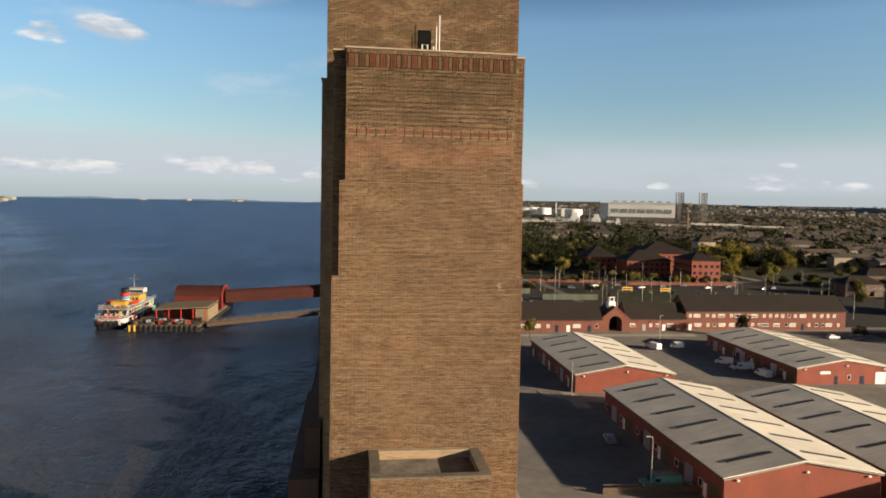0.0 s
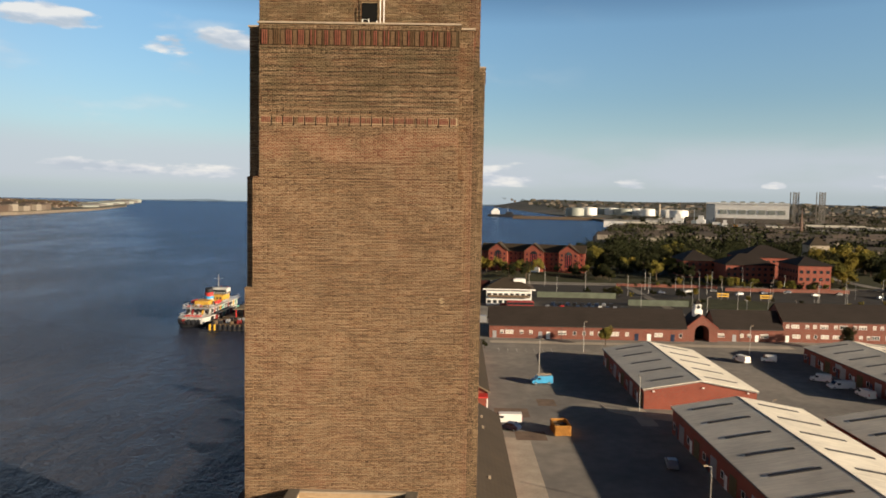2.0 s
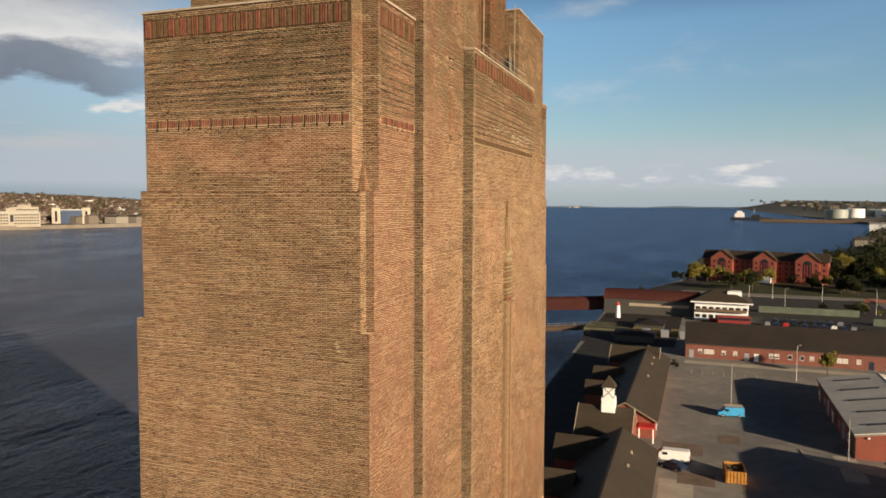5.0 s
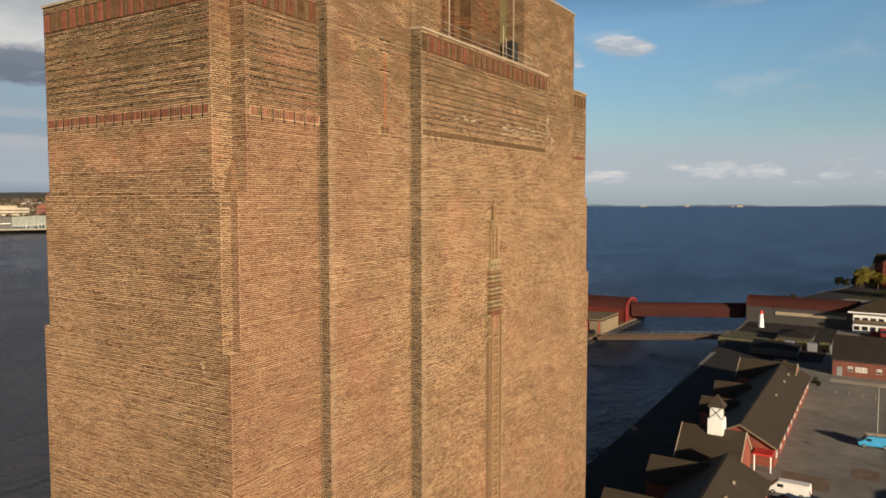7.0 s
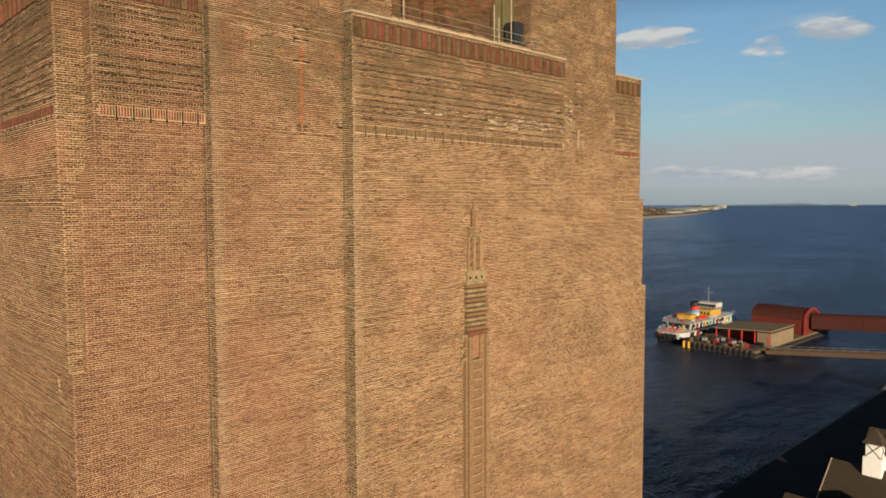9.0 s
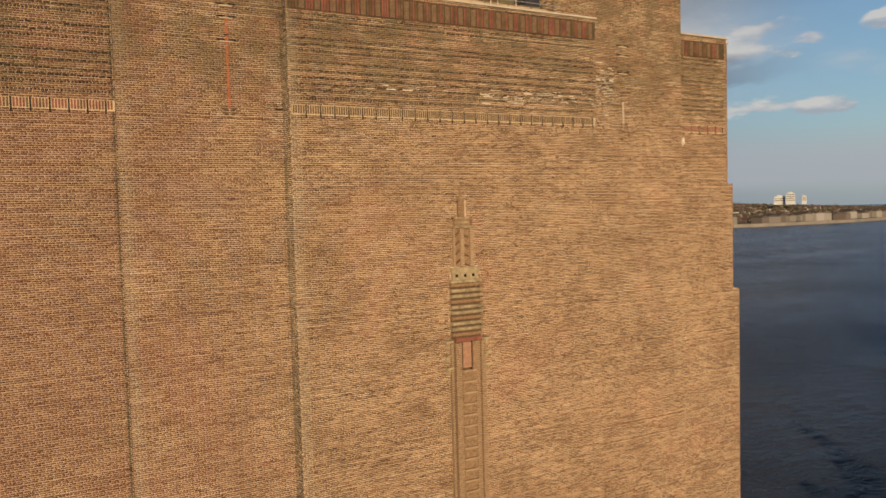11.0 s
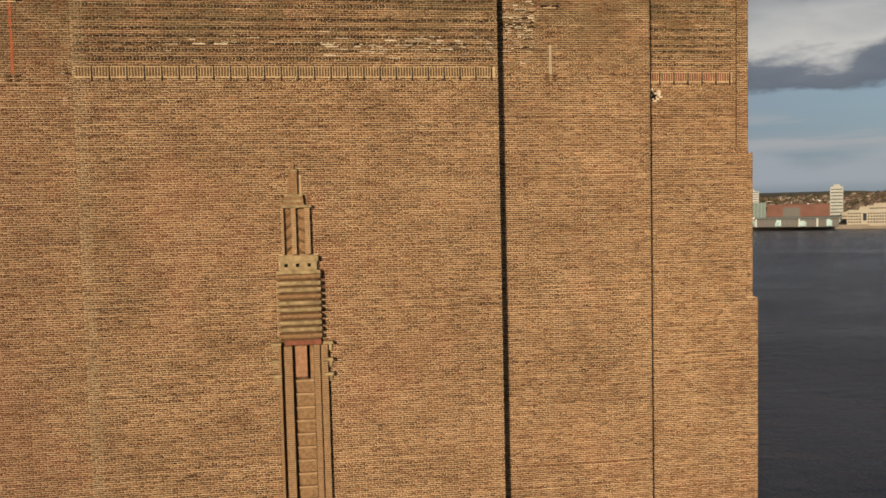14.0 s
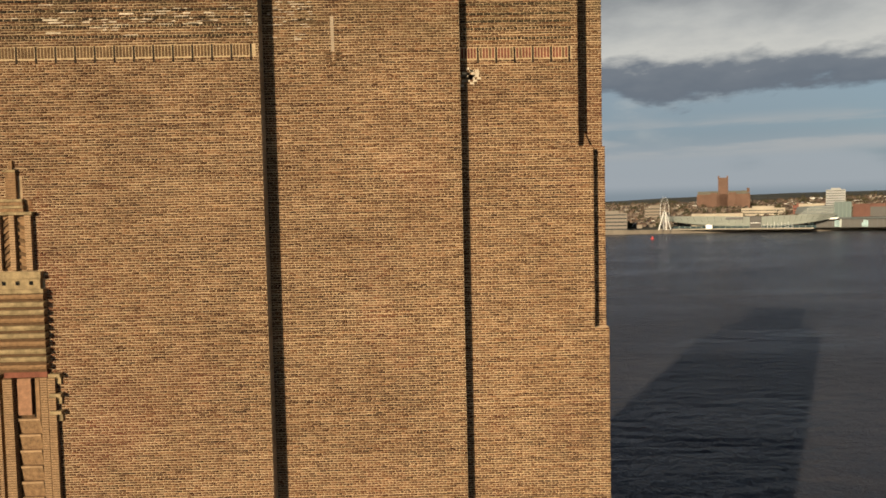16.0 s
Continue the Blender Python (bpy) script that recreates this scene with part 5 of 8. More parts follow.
def gatehouse():
    e = thing("gatehouse", "red brick gatehouse with a tall arch and white clock turret", "building", "", pose(87.0, 226.4, 0))
    arch = [(-5, 0), (-2.3, 0), (-2.3, 3.0)] + [(-2.3 * math.cos(a), 3.0 + 2.3 * math.sin(a)) for a in [math.pi * k / 12 for k in range(1, 12)]] + [(2.3, 3.0), (2.3, 0), (5, 0), (5, 4.2), (0, 8.2), (-5, 4.2)]
    n = len(arch)
    v = [(x, -0.5, z) for x, z in arch] + [(x, 9.5, z) for x, z in arch]
    bm = bmesh.new()
    vs = [bm.verts.new(p) for p in v]
    bm.faces.new(vs[:n]), bm.faces.new(list(reversed(vs[n:])))
    for i in range(n):
        bm.faces.new((vs[i], vs[i + n], vs[(i + 1) % n + n], vs[(i + 1) % n]))
    bmesh.ops.recalc_face_normals(bm, faces=bm.faces[:])
    bmesh.ops.triangulate(bm, faces=[f for f in bm.faces if len(f.verts) > 4])
    me = bpy.data.meshes.new("wall")
    bm.to_mesh(me)
    bm.free()
    part("wall", me, OLD_RED_WALL, e)
    for side in (-1, 1):
        o = [(0, 8.2), (side * 5.4, 3.88), (side * 5.4, 4.1), (0, 8.45)]
        part("roof", prism("roof", o, "y", 0.3, 9.9), SLATE, e)
        part("verge", prism("verge", [(0, 8.25), (side * 5.2, 4.1), (side * 5.2, 4.45), (0, 8.6)], "y", -0.6, 0.28), RED_WALL, e)
    part("gate", boxes("gate", [(-2.3, 2.3, 5.0, 5.1, 0, 5.2)]), DARK, e, "dark gateway")
    part("turret", bevelled("turret", (-1.3, 1.3, 3.4, 6.0, 6.5, 9.6), 0.08), WHITE, e, "white square turret base")
    part("clock_stage", bevelled("clock_stage", (-0.95, 0.95, 3.75, 5.65, 9.6, 11.4), 0.06), WHITE, e, "white clock stage")
    dial = mesh("dial", [(0.62 * math.cos(a), 3.72, 10.5 + 0.62 * math.sin(a)) for a in [2 * math.pi * k / 20 for k in range(20)]] + [(0.62 * math.cos(a), 3.745, 10.5 + 0.62 * math.sin(a)) for a in [2 * math.pi * k / 20 for k in range(20)]], [tuple(range(20)), tuple(range(39, 19, -1))] + [(i, i + 20, (i + 1) % 20 + 20, (i + 1) % 20) for i in range(20)])
    part("dial", dial, BLACK, e, "dark clock dial")
    v = [(-1.2, 3.5, 11.4), (1.2, 3.5, 11.4), (1.2, 5.9, 11.4), (-1.2, 5.9, 11.4), (0, 4.7, 13.0)]
    part("cap", mesh("cap", v, [(0, 3, 2, 1), (0, 1, 4), (1, 2, 4), (2, 3, 4), (3, 0, 4)]), SLATE, e)


gatehouse()


# riverside ranges with cross wings
def riverside(y0, y1, label):
    e = thing("riverside_range", label, "building", "riverside ranges", pose(11.3, (y0 + y1) / 2, 0))
    d = y1 - y0
    gable_shell(e, 10.6, d, 3.2, 6.1, RED_WALL)
    for side in (-1, 1):
        roof_side(e, 10.6, d, 3.2, 6.1, side, SLATE_LIT, 0.45, 0.18)
    part("ridge_tile", boxes("ridge_tile", [(-0.18, 0.18, -d / 2 - 0.4, d / 2 + 0.4, 6.24, 6.34)]), SLATE, e)
    n = int(d // 5)
    for k in range(n):
        window(e, 5.31, -d / 2 + d * (k + 0.5) / n, 1.0, 1.3, 1.2, "X")
    for k in range(n // 2):
        door(e, 5.31, -d / 2 + d * (2 * k + 1) / n, 0, 1.1, 2.1, "X", NAVY)
    for k in range(3):
        y = r.uniform(-d / 2 + 3, d / 2 - 3)
        part("roof_vent", bevelled("roof_vent", (2.0, 2.35, y, y + 0.35, 4.9, 5.45), 0.03), COPING, e)
    for side in (-1, 1):
        part("bargeboard", prism("bargeboard", [(side * 5.8, 2.95), (0, 6.1), (0, 6.38), (side * 5.8, 3.23)], "y", -d / 2 - 0.52, -d / 2 - 0.455), BEIGE, e, "pale painted bargeboard")
    return e


riverside(84.0, 130.6, "long low brick range with brown tiled roof beside the river")
riverside(147.2, 203.5, "long low brick range with red gable and brown tiled roof")


def wing(x0, x1, yc, half, eave, ridge, label, white_end=True):
    e = thing("cross_wing", label, "building", "cross wings", pose((x0 + x1) / 2, yc, 0))
    w = x1 - x0
    part("wall", prism("wall", [(-half, 0), (half, 0), (half, eave), (0, ridge), (-half, eave)], "x", -w / 2, w / 2), RED_WALL, e)
    s = (ridge - eave) / half
    for side in (-1, 1):
        o = [(0, ridge + 0.02), (side * (half + 0.4), eave - 0.4 * s + 0.02), (side * (half + 0.4), eave - 0.4 * s + 0.2), (0, ridge + 0.2)]
        part("roof", prism("roof", o, "x", -w / 2 - 0.35, w / 2 + 0.02), SLATE_LIT, e)
        if white_end:
            for xe, xf in ((-w / 2 - 0.50, -w / 2 - 0.37), (w / 2 + 0.04, w / 2 + 0.16)):
                o = [(0, ridge - 0.15), (side * (half + 0.4), eave - 0.4 * s - 0.15), (side * (half + 0.4), eave - 0.4 * s + 0.28), (0, ridge + 0.28)]
                part("bargeboard", prism("bargeboard", o, "x", xe, xf), COPING, e, "pale painted bargeboard")
    return e


w1 = wing(4.0, 12.9, 138.4, 5.0, 3.6, 7.4, "cross wing with pale bargeboards, tiled roof and cupola")
wing(3.5, 15.0, 199.6, 4.6, 3.4, 6.4, "far cross wing with pale bargeboards and tiled roof")
wing(2.0, 10.0, 127.0, 3.4, 3.0, 5.4, "small cross wing with tiled roof", False)
wing(1.5, 8.0, 166.0, 2.6, 3.0, 5.0, "small dormer wing with tiled roof", False)
wing(1.5, 8.0, 180.0, 2.6, 3.0, 5.0, "small dormer wing with tiled roof", False)
wing(0.0, 7.0, 112.0, 2.8, 3.0, 5.2, "small dormer wing with tiled roof", False)
# cupola
part("cupola_base", bevelled("cupola_base", (-0.9, 1.4, -1.15, 1.15, 6.0, 9.2), 0.06), WHITE, w1, "white boarded cupola base")
part("cupola_stage", bevelled("cupola_stage", (-0.65, 1.15, -0.9, 0.9, 9.2, 11.0), 0.05), WHITE, w1, "white cupola stage")
for y in (-0.92, 0.92):
    for sgn in (-1, 1):
        part("brace", tube("brace", [(0.25 - 0.85 * sgn, y, 9.25), (0.25 + 0.85 * sgn, y, 10.95)], 0.06, 6), BLACK_STRIP, w1, "crossed timber brace")
for x in (-0.67, 1.17):
    for sgn in (-1, 1):
        part("brace", tube("brace", [(x, -0.85 * sgn, 9.25), (x, 0.85 * sgn, 10.95)], 0.06, 6), BLACK_STRIP, w1, "crossed timber brace")
v = [(-1.0, -1.25, 11.0), (1.5, -1.25, 11.0), (1.5, 1.25, 11.0), (-1.0, 1.25, 11.0), (0.25, 0, 12.9)]
part("cupola_roof", mesh("cupola_roof", v, [(0, 3, 2, 1), (0, 1, 4), (1, 2, 4), (2, 3, 4), (3, 0, 4)]), SLATE_LIT, w1, "pyramid tiled cupola roof")
# porch of the red gable
porch = thing("porch", "small red porch with white columns", "porch", "", pose(14.6, 145.2, 0))
part("porch_roof", boxes("porch_roof", [(-1.4, 1.4, -1.2, 1.6, 2.6, 2.85)]), RED, porch)
for x in (-1.2, 1.2):
    part("column", tube("column", [(x, -1.0, 0), (x, -1.0, 2.6)], 0.12, 8), WHITE, porch)
part("porch_window", boxes("porch_window", [(-0.9, 0.9, 1.9, 1.98, 0.2, 2.4)]), WHITE, porch)
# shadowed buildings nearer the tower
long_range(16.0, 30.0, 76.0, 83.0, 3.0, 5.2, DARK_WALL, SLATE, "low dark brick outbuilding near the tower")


# ---- vehicles ----
def profile_body(name, outline, width, belt, tuck):
    """A car body from its side outline (x forward, z up); above the belt it narrows."""
    n = len(outline)
    v = []
    for s in (-1, 1):
        for x, z in outline:
            k = 1 - tuck * max(0.0, (z - belt)) / max(0.1, max(p[1] for p in outline) - belt)
            v.append((x, s * width / 2 * k, z))
    bm = bmesh.new()
    vs = [bm.verts.new(p) for p in v]
    bm.faces.new(vs[:n]), bm.faces.new(list(reversed(vs[n:])))
    for i in range(n):
        bm.faces.new((vs[i], vs[i + n], vs[(i + 1) % n + n], vs[(i + 1) % n]))
    bmesh.ops.recalc_face_normals(bm, faces=bm.faces[:])
    bmesh.ops.bevel(bm, geom=[e for e in bm.edges], offset=0.05, segments=2, affect="EDGES", clamp_overlap=True)
    me = bpy.data.meshes.new(name)
    bm.to_mesh(me)
    bm.free()
    return me


def wheel_mesh(radius, width):
    n = 14
    v = [(radius * math.cos(2 * math.pi * k / n), s * width / 2, radius * math.sin(2 * math.pi * k / n)) for s in (-1, 1) for k in range(n)]
    return mesh("tyre", v, [tuple(range(n)), tuple(range(2 * n - 1, n - 1, -1))] + [(k, k + n, (k + 1) % n + n, (k + 1) % n) for k in range(n)])


WHEEL = {}


def wheels(e, xs, half, radius):
    if radius not in WHEEL:
        WHEEL[radius] = (wheel_mesh(radius, 0.24), wheel_mesh(radius * 0.58, 0.26))
    for x in xs:
        for s in (-1, 1):
            t = part("wheel", WHEEL[radius][0], RUBBER, e, at=(x, s * (half - 0.12), radius))
            part("rim", WHEEL[radius][1], SILVER, t)


VAN_SIDE = [(-2.5, 0.35), (2.35, 0.35), (2.5, 0.55), (2.45, 0.95), (1.75, 1.15), (1.05, 1.95), (-2.45, 2.02), (-2.5, 1.0)]
CAR_SIDE = [(-2.05, 0.3), (2.0, 0.3), (2.1, 0.55), (1.95, 0.8), (1.0, 0.95), (0.35, 1.42), (-1.1, 1.45), (-1.9, 1.0), (-2.1, 0.85)]
BODY = {}


def van(x, y, yaw, mat, label, rack=False, long=1.0):
    e = thing("van", label, "van", "vans in the yard", pose(x, y, 0.0, 0, 0, yaw))
    key = ("van", mat.name, long)
    if key not in BODY:
        BODY[key] = profile_body("van_body", [(a * long, b) for a, b in VAN_SIDE], 1.95, 1.1, 0.12)
    part("body", BODY[key], mat, e)
    wheels(e, (-1.55 * long, 1.55 * long), 0.98, 0.34)
    part("windscreen", prism("windscreen", [(1.16 * long, 1.88), (1.78 * long, 1.2), (1.80 * long, 1.24), (1.20 * long, 1.93)], "y", -0.78, 0.78), GLASS, e)
    for s in (-1, 1):
        part("side_window", boxes("side_window", [(0.45, 1.25, s * 0.955 - 0.02, s * 0.955 + 0.02, 1.2, 1.65)]), GLASS, e)
        part("headlight", bevelled("headlight", (2.38 * long, 2.5 * long, s * 0.75 - 0.15, s * 0.75 + 0.15, 0.72, 0.92), 0.02), WHITE, e)
        part("tail_light", bevelled("tail_light", (-2.54 * long, -2.47 * long, s * 0.85 - 0.08, s * 0.85 + 0.08, 0.9, 1.4), 0.02), RED, e)
    part("bumper", bevelled("bumper", (2.42 * long, 2.56 * long, -0.9, 0.9, 0.36, 0.6), 0.03), BLACK, e)
    if rack:
        for s in (-0.7, 0.0, 0.7):
            part("ladder", boxes("ladder", [(-2.3, 1.2, s - 0.05, s + 0.05, 2.16, 2.24)]), COPING, e)
        for xx in (-2.0, -0.5, 0.8):
            part("rack_bar", boxes("rack_bar", [(xx - 0.04, xx + 0.04, -0.85, 0.85, 2.0, 2.16)]), STEEL, e)
    return e


def car(x, y, yaw, mat, label, z=0.0, group="parked cars"):
    e = thing("car", label, "car", group, pose(x, y, z, 0, 0, yaw))
    key = ("car", mat.name)
    if key not in BODY:
        BODY[key] = (profile_body("car_body", CAR_SIDE, 1.75, 0.85, 0.25), boxes("glazing", [(-1.2, 0.45, -0.80, 0.80, 1.02, 1.30)]))
    part("body", BODY[key][0], mat, e)
    part("glazing", BODY[key][1], GLASS, e)
    wheels(e, (-1.3, 1.3), 0.88, 0.31)
    return e


van(29.6, 167.2, 188, BLUE, "bright blue panel van with ladders on its roof rack", True)
van(18.9, 136.6, 178, WHITE, "white long panel van beside the riverside range", False, 1.2)
van(87.7, 197.3, 105, WHITE, "white high panel van on the shaded yard", False, 1.1)
van(95.5, 198.2, 160, WHITE, "small white van on the shaded yard", False, 0.8)
van(98.5, 176.6, 150, WHITE, "white van beside the warehouse wall", False, 0.95)
van(99.7, 169.8, 178, WHITE, "white long van beside the warehouse wall", False, 1.2)
van(101.3, 162.6, 95, WHITE, "white box van beside the warehouse wall", False, 1.0)
van(43.6, 95.6, 180, TEAL, "green and white van beside the warehouse", True, 1.2)
car(19.2, 132.8, 150, NAVY, "dark car beside the white van")
car(158.0, 214.0, 5, WHITE, "white car in front of the office block")
car(166.0, 213.0, 170, NAVY, "dark car in front of the office block")
car(43.5, 116.0, 80, SILVER, "silver car in the warehouse's shade")


def skip():
    e = thing("skip", "weathered orange open waste skip half full of rubbish", "skip", "", pose(28.3, 131.6, 0.0, 0, 0, 4))
    w, d, h = 1.45, 2.2, 2.0
    for name, item in (("side", (-w, -w + 0.08, -d, d, 0.15, h)), ("side", (w - 0.08, w, -d, d, 0.15, h)), ("end", (-w + 0.08, w - 0.08, -d, -d + 0.08, 0.15, h)), ("end", (-w + 0.08, w - 0.08, d - 0.08, d, 0.15, h)), ("bottom", (-w + 0.08, w - 0.08, -d + 0.08, d - 0.08, 0.15, 0.25))):
        part(name, boxes(name, [item]), ORANGE, e)
    for k in range(6):
        x = -w + 0.25 + k * (2 * w - 0.5) / 5
        part("rib", boxes("rib", [(x - 0.05, x + 0.05, -d - 0.08, -d + 0.01, 0.2, h)]), ORANGE, e)
    for k in range(8):
        y = -d + 0.3 + k * (2 * d - 0.6) / 7
        part("rib", boxes("rib", [(-w - 0.08, -w + 0.01, y - 0.05, y + 0.05, 0.2, h)]), ORANGE, e)
    v, f = [], []
    g = random.Random(5)
    for k in range(40):
        x, y = g.uniform(-w + 0.3, w - 0.3), g.uniform(-d + 0.3, d - 0.3)
        n = len(v)
        a = g.uniform(0.1, 0.4)
        v += box_points(x - a, x + a, y - a * 0.7, y + a * 0.7, 0.9, 1.2 + g.uniform(0, 0.5))
        f += [tuple(i + n for i in q) for q in BOX_FACES]
    part("rubbish", mesh("rubbish", v, f), TIMBER, e, "dark mixed rubbish")
    for s in (-1, 1):
        for yy in (-1.5, 1.5):
            part("roller", tube("roller", [(s * 0.9 - 0.1, yy, 0.12), (s * 0.9 + 0.1, yy, 0.12)], 0.12, 8), BLACK, e)


skip()


# ---- street lamps and yard details ----
def lamp_post(x, y, h, arm, label="tall grey steel lamp post", group="lamp posts", yaw=0.0, z=0.0):
    e = thing("street_lamp", label, "street lamp", group, pose(x, y, z, 0, 0, yaw))
    key = ("lamp", h, arm)
    if key not in BODY:
        BODY[key] = (tube("post", [(0, 0, 0), (0, 0, h)], 0.11, 8, 0.06), tube("arm", [(0, 0, h), (arm, 0, h + 0.15)], 0.045, 6), bevelled("lantern", (arm - 0.1, arm + 0.5, -0.14, 0.14, h + 0.08, h + 0.24), 0.03))
    part("post", BODY[key][0], STEEL, e)
    part("arm", BODY[key][1], STEEL, e)
    part("lantern", BODY[key][2], COPING, e)
    return e


lamp_post(30.2, 176.8, 8.6, 0.4, "pale lamp post behind the blue van")
lamp_post(46.3, 205.0, 8.6, 0.4)
lamp_post(46.6, 147.0, 7.0, 0.5, yaw=90)
lamp_post(41.6, 94.4, 8.0, 0.6, yaw=180)
lamp_post(93.5, 206.0, 8.6, 0.4)
lamp_post(72.9, 146.0, 3.2, 0.3, "short dark post at the warehouse corner")

whole("quay_apron", boxes("quay_apron", [(-9.4, 5.6, 60.0, 236.0, -0.3, 0.03)]), APRON, "dark quay apron with shade of the ranges in its colour", "pavement", "", "structure")
whole("quay_apron", boxes("quay_apron", [(-9.3, 19.0, 236.2, 300.0, -0.3, 0.03)]), APRON, "dark apron beside the quay sheds", "pavement", "", "structure")
# surfaces in the yard: strips of concrete, tar patches, bay lines
for k, (x0, x1, y0, y1, mat, label) in enumerate((
        (17.2, 22.2, 84, 128, PAVING, "pale concrete apron beside the riverside range"),
        (17.2, 24.0, 140.5, 146.5, PATCH, "dark tar patch"), (20.0, 25.5, 127.0, 132.0, PATCH, "dark tar patch"),
        (26.6, 30.4, 149.0, 154.0, PATCH, "dark tar patch"), 
        (20.0, 112.0, 216.5, 220.4, PAVING, "pale footway along the office range"),
        (44.5, 47.9, 137.0, 149.0, PAVING, "pale concrete strip between the warehouses"))):
    whole("patch", boxes("patch", [(x0, x1, y0, y1, -0.02, 0.006 + 0.001 * k)]), mat, label, "ground patch", "", "structure")
for k in range(7):
    whole("bay_line", boxes("bay_line", [(22.5 + k * 2.5, 22.62 + k * 2.5, 203.0, 207.8, -0.02, 0.02)]), LINE, "worn white parking bay line", "road marking", "bay lines", "structure")

# kerbed island between the warehouses
isl = [(39.5, 150.5), (40.5, 147.6), (46.0, 145.4), (60.0, 144.2), (72.0, 144.0), (72.0, 140.0), (52.0, 140.2), (45.0, 143.0), (40.0, 146.6)]
whole("kerb", prism("kerb", isl, "z", -0.05, 0.13), PAVING, "pale kerbed island with dark edge", "kerb", "", "structure")

# timber fence and scrub at the yard's near edge
fence = thing("fence", "weathered timber fence at the yard's near edge", "fence")
for k in range(46):
    x = 34.0 + k * 0.32
    part("paling", boxes("paling", [(x, x + 0.26, 91.2, 91.25, 0, 0.95 + 0.08 * math.sin(k * 2.1))]), TIMBER, fence)
for z in (0.4, 1.3):
    part("rail", boxes("rail", [(34.0, 48.7, 91.25, 91.32, z, z + 0.1)]), TIMBER, fence)
# ---- trees ----
def crown_mesh(name, height, spread, leaves, seed, tall=1.0):
    g = np.random.RandomState(seed)
    centres = []
    for _ in range(11):
        a, rad = g.uniform(0, 2 * math.pi), spread * g.uniform(0.1, 0.72)
        centres.append((rad * math.cos(a), rad * math.sin(a), height * g.uniform(0.38, 0.88), spread * g.uniform(0.28, 0.48)))
    c = np.array(centres)
    pick = g.randint(0, len(c), leaves)
    d = g.randn(leaves, 3)
    d /= np.linalg.norm(d, axis=1)[:, None]
    p = c[pick, :3] + d * (c[pick, 3] * g.uniform(0.55, 1.08, leaves))[:, None] * np.array([1, 1, 0.85 * tall])
    a, b = g.randn(leaves, 3), g.randn(leaves, 3)
    a /= np.linalg.norm(a, axis=1)[:, None]
    b -= (a * b).sum(1)[:, None] * a
    b /= np.linalg.norm(b, axis=1)[:, None]
    s = (spread * g.uniform(0.05, 0.10, leaves))[:, None]
    v = np.stack([p - a * s, p - b * s * 0.7, p + a * s, p + b * s * 0.7], 1).reshape(-1, 3)
    return fast_mesh(name, v, np.arange(leaves * 4).reshape(-1, 4))


def trunk_mesh(name, height, seed):
    g = random.Random(seed)
    bits = [tube("trunk", [(0, 0, -0.3), (0.1, 0.05, height * 0.35), (0.05, 0.0, height * 0.7)], height * 0.028, 7, height * 0.01)]
    for k in range(5):
        a = g.uniform(0, 6.28)
        z = height * g.uniform(0.25, 0.5)
        l = height * g.uniform(0.2, 0.32)
        bits.append(tube("limb", [(0.05, 0, z), (l * 0.5 * math.cos(a), l * 0.5 * math.sin(a), z + l * 0.5), (l * math.cos(a), l * math.sin(a), z + l)], height * 0.012, 5, height * 0.004))
    return merged(name, bits)


TREES = []
for k in range(4):
    TREES.append((trunk_mesh("trunk", 9.0, k), crown_mesh("crown", 9.0, 4.0, 1500, k), crown_mesh("crown", 9.0, 4.0, 1500, k + 20)))
for k in range(4):
    TREES[k][1].materials.append(LEAF), TREES[k][2].materials.append(LEAF_GOLD)


def tree(x, y, size, gold, z=0.0, label=None):
    t = TREES[rng.randrange(4)]
    e = thing("tree", label or ("golden autumn broadleaf tree" if gold else "dark green broadleaf tree"), "tree", "trees", pose(x, y, z, 0, 0, rng.uniform(0, 360)) @ Matrix.Diagonal((size / 9, size / 9, size / 9 * rng.uniform(0.85, 1.15), 1)))
    part("trunk", t[0], BARK, e)
    part("crown", t[2] if gold else t[1], None, e)
    return e


def grove(n, x0, x1, y0, y1, lo, hi, gold, z=0.0):
    for _ in range(n):
        tree(rng.uniform(x0, x1), rng.uniform(y0, y1), rng.uniform(lo, hi), rng.random() < gold, z)


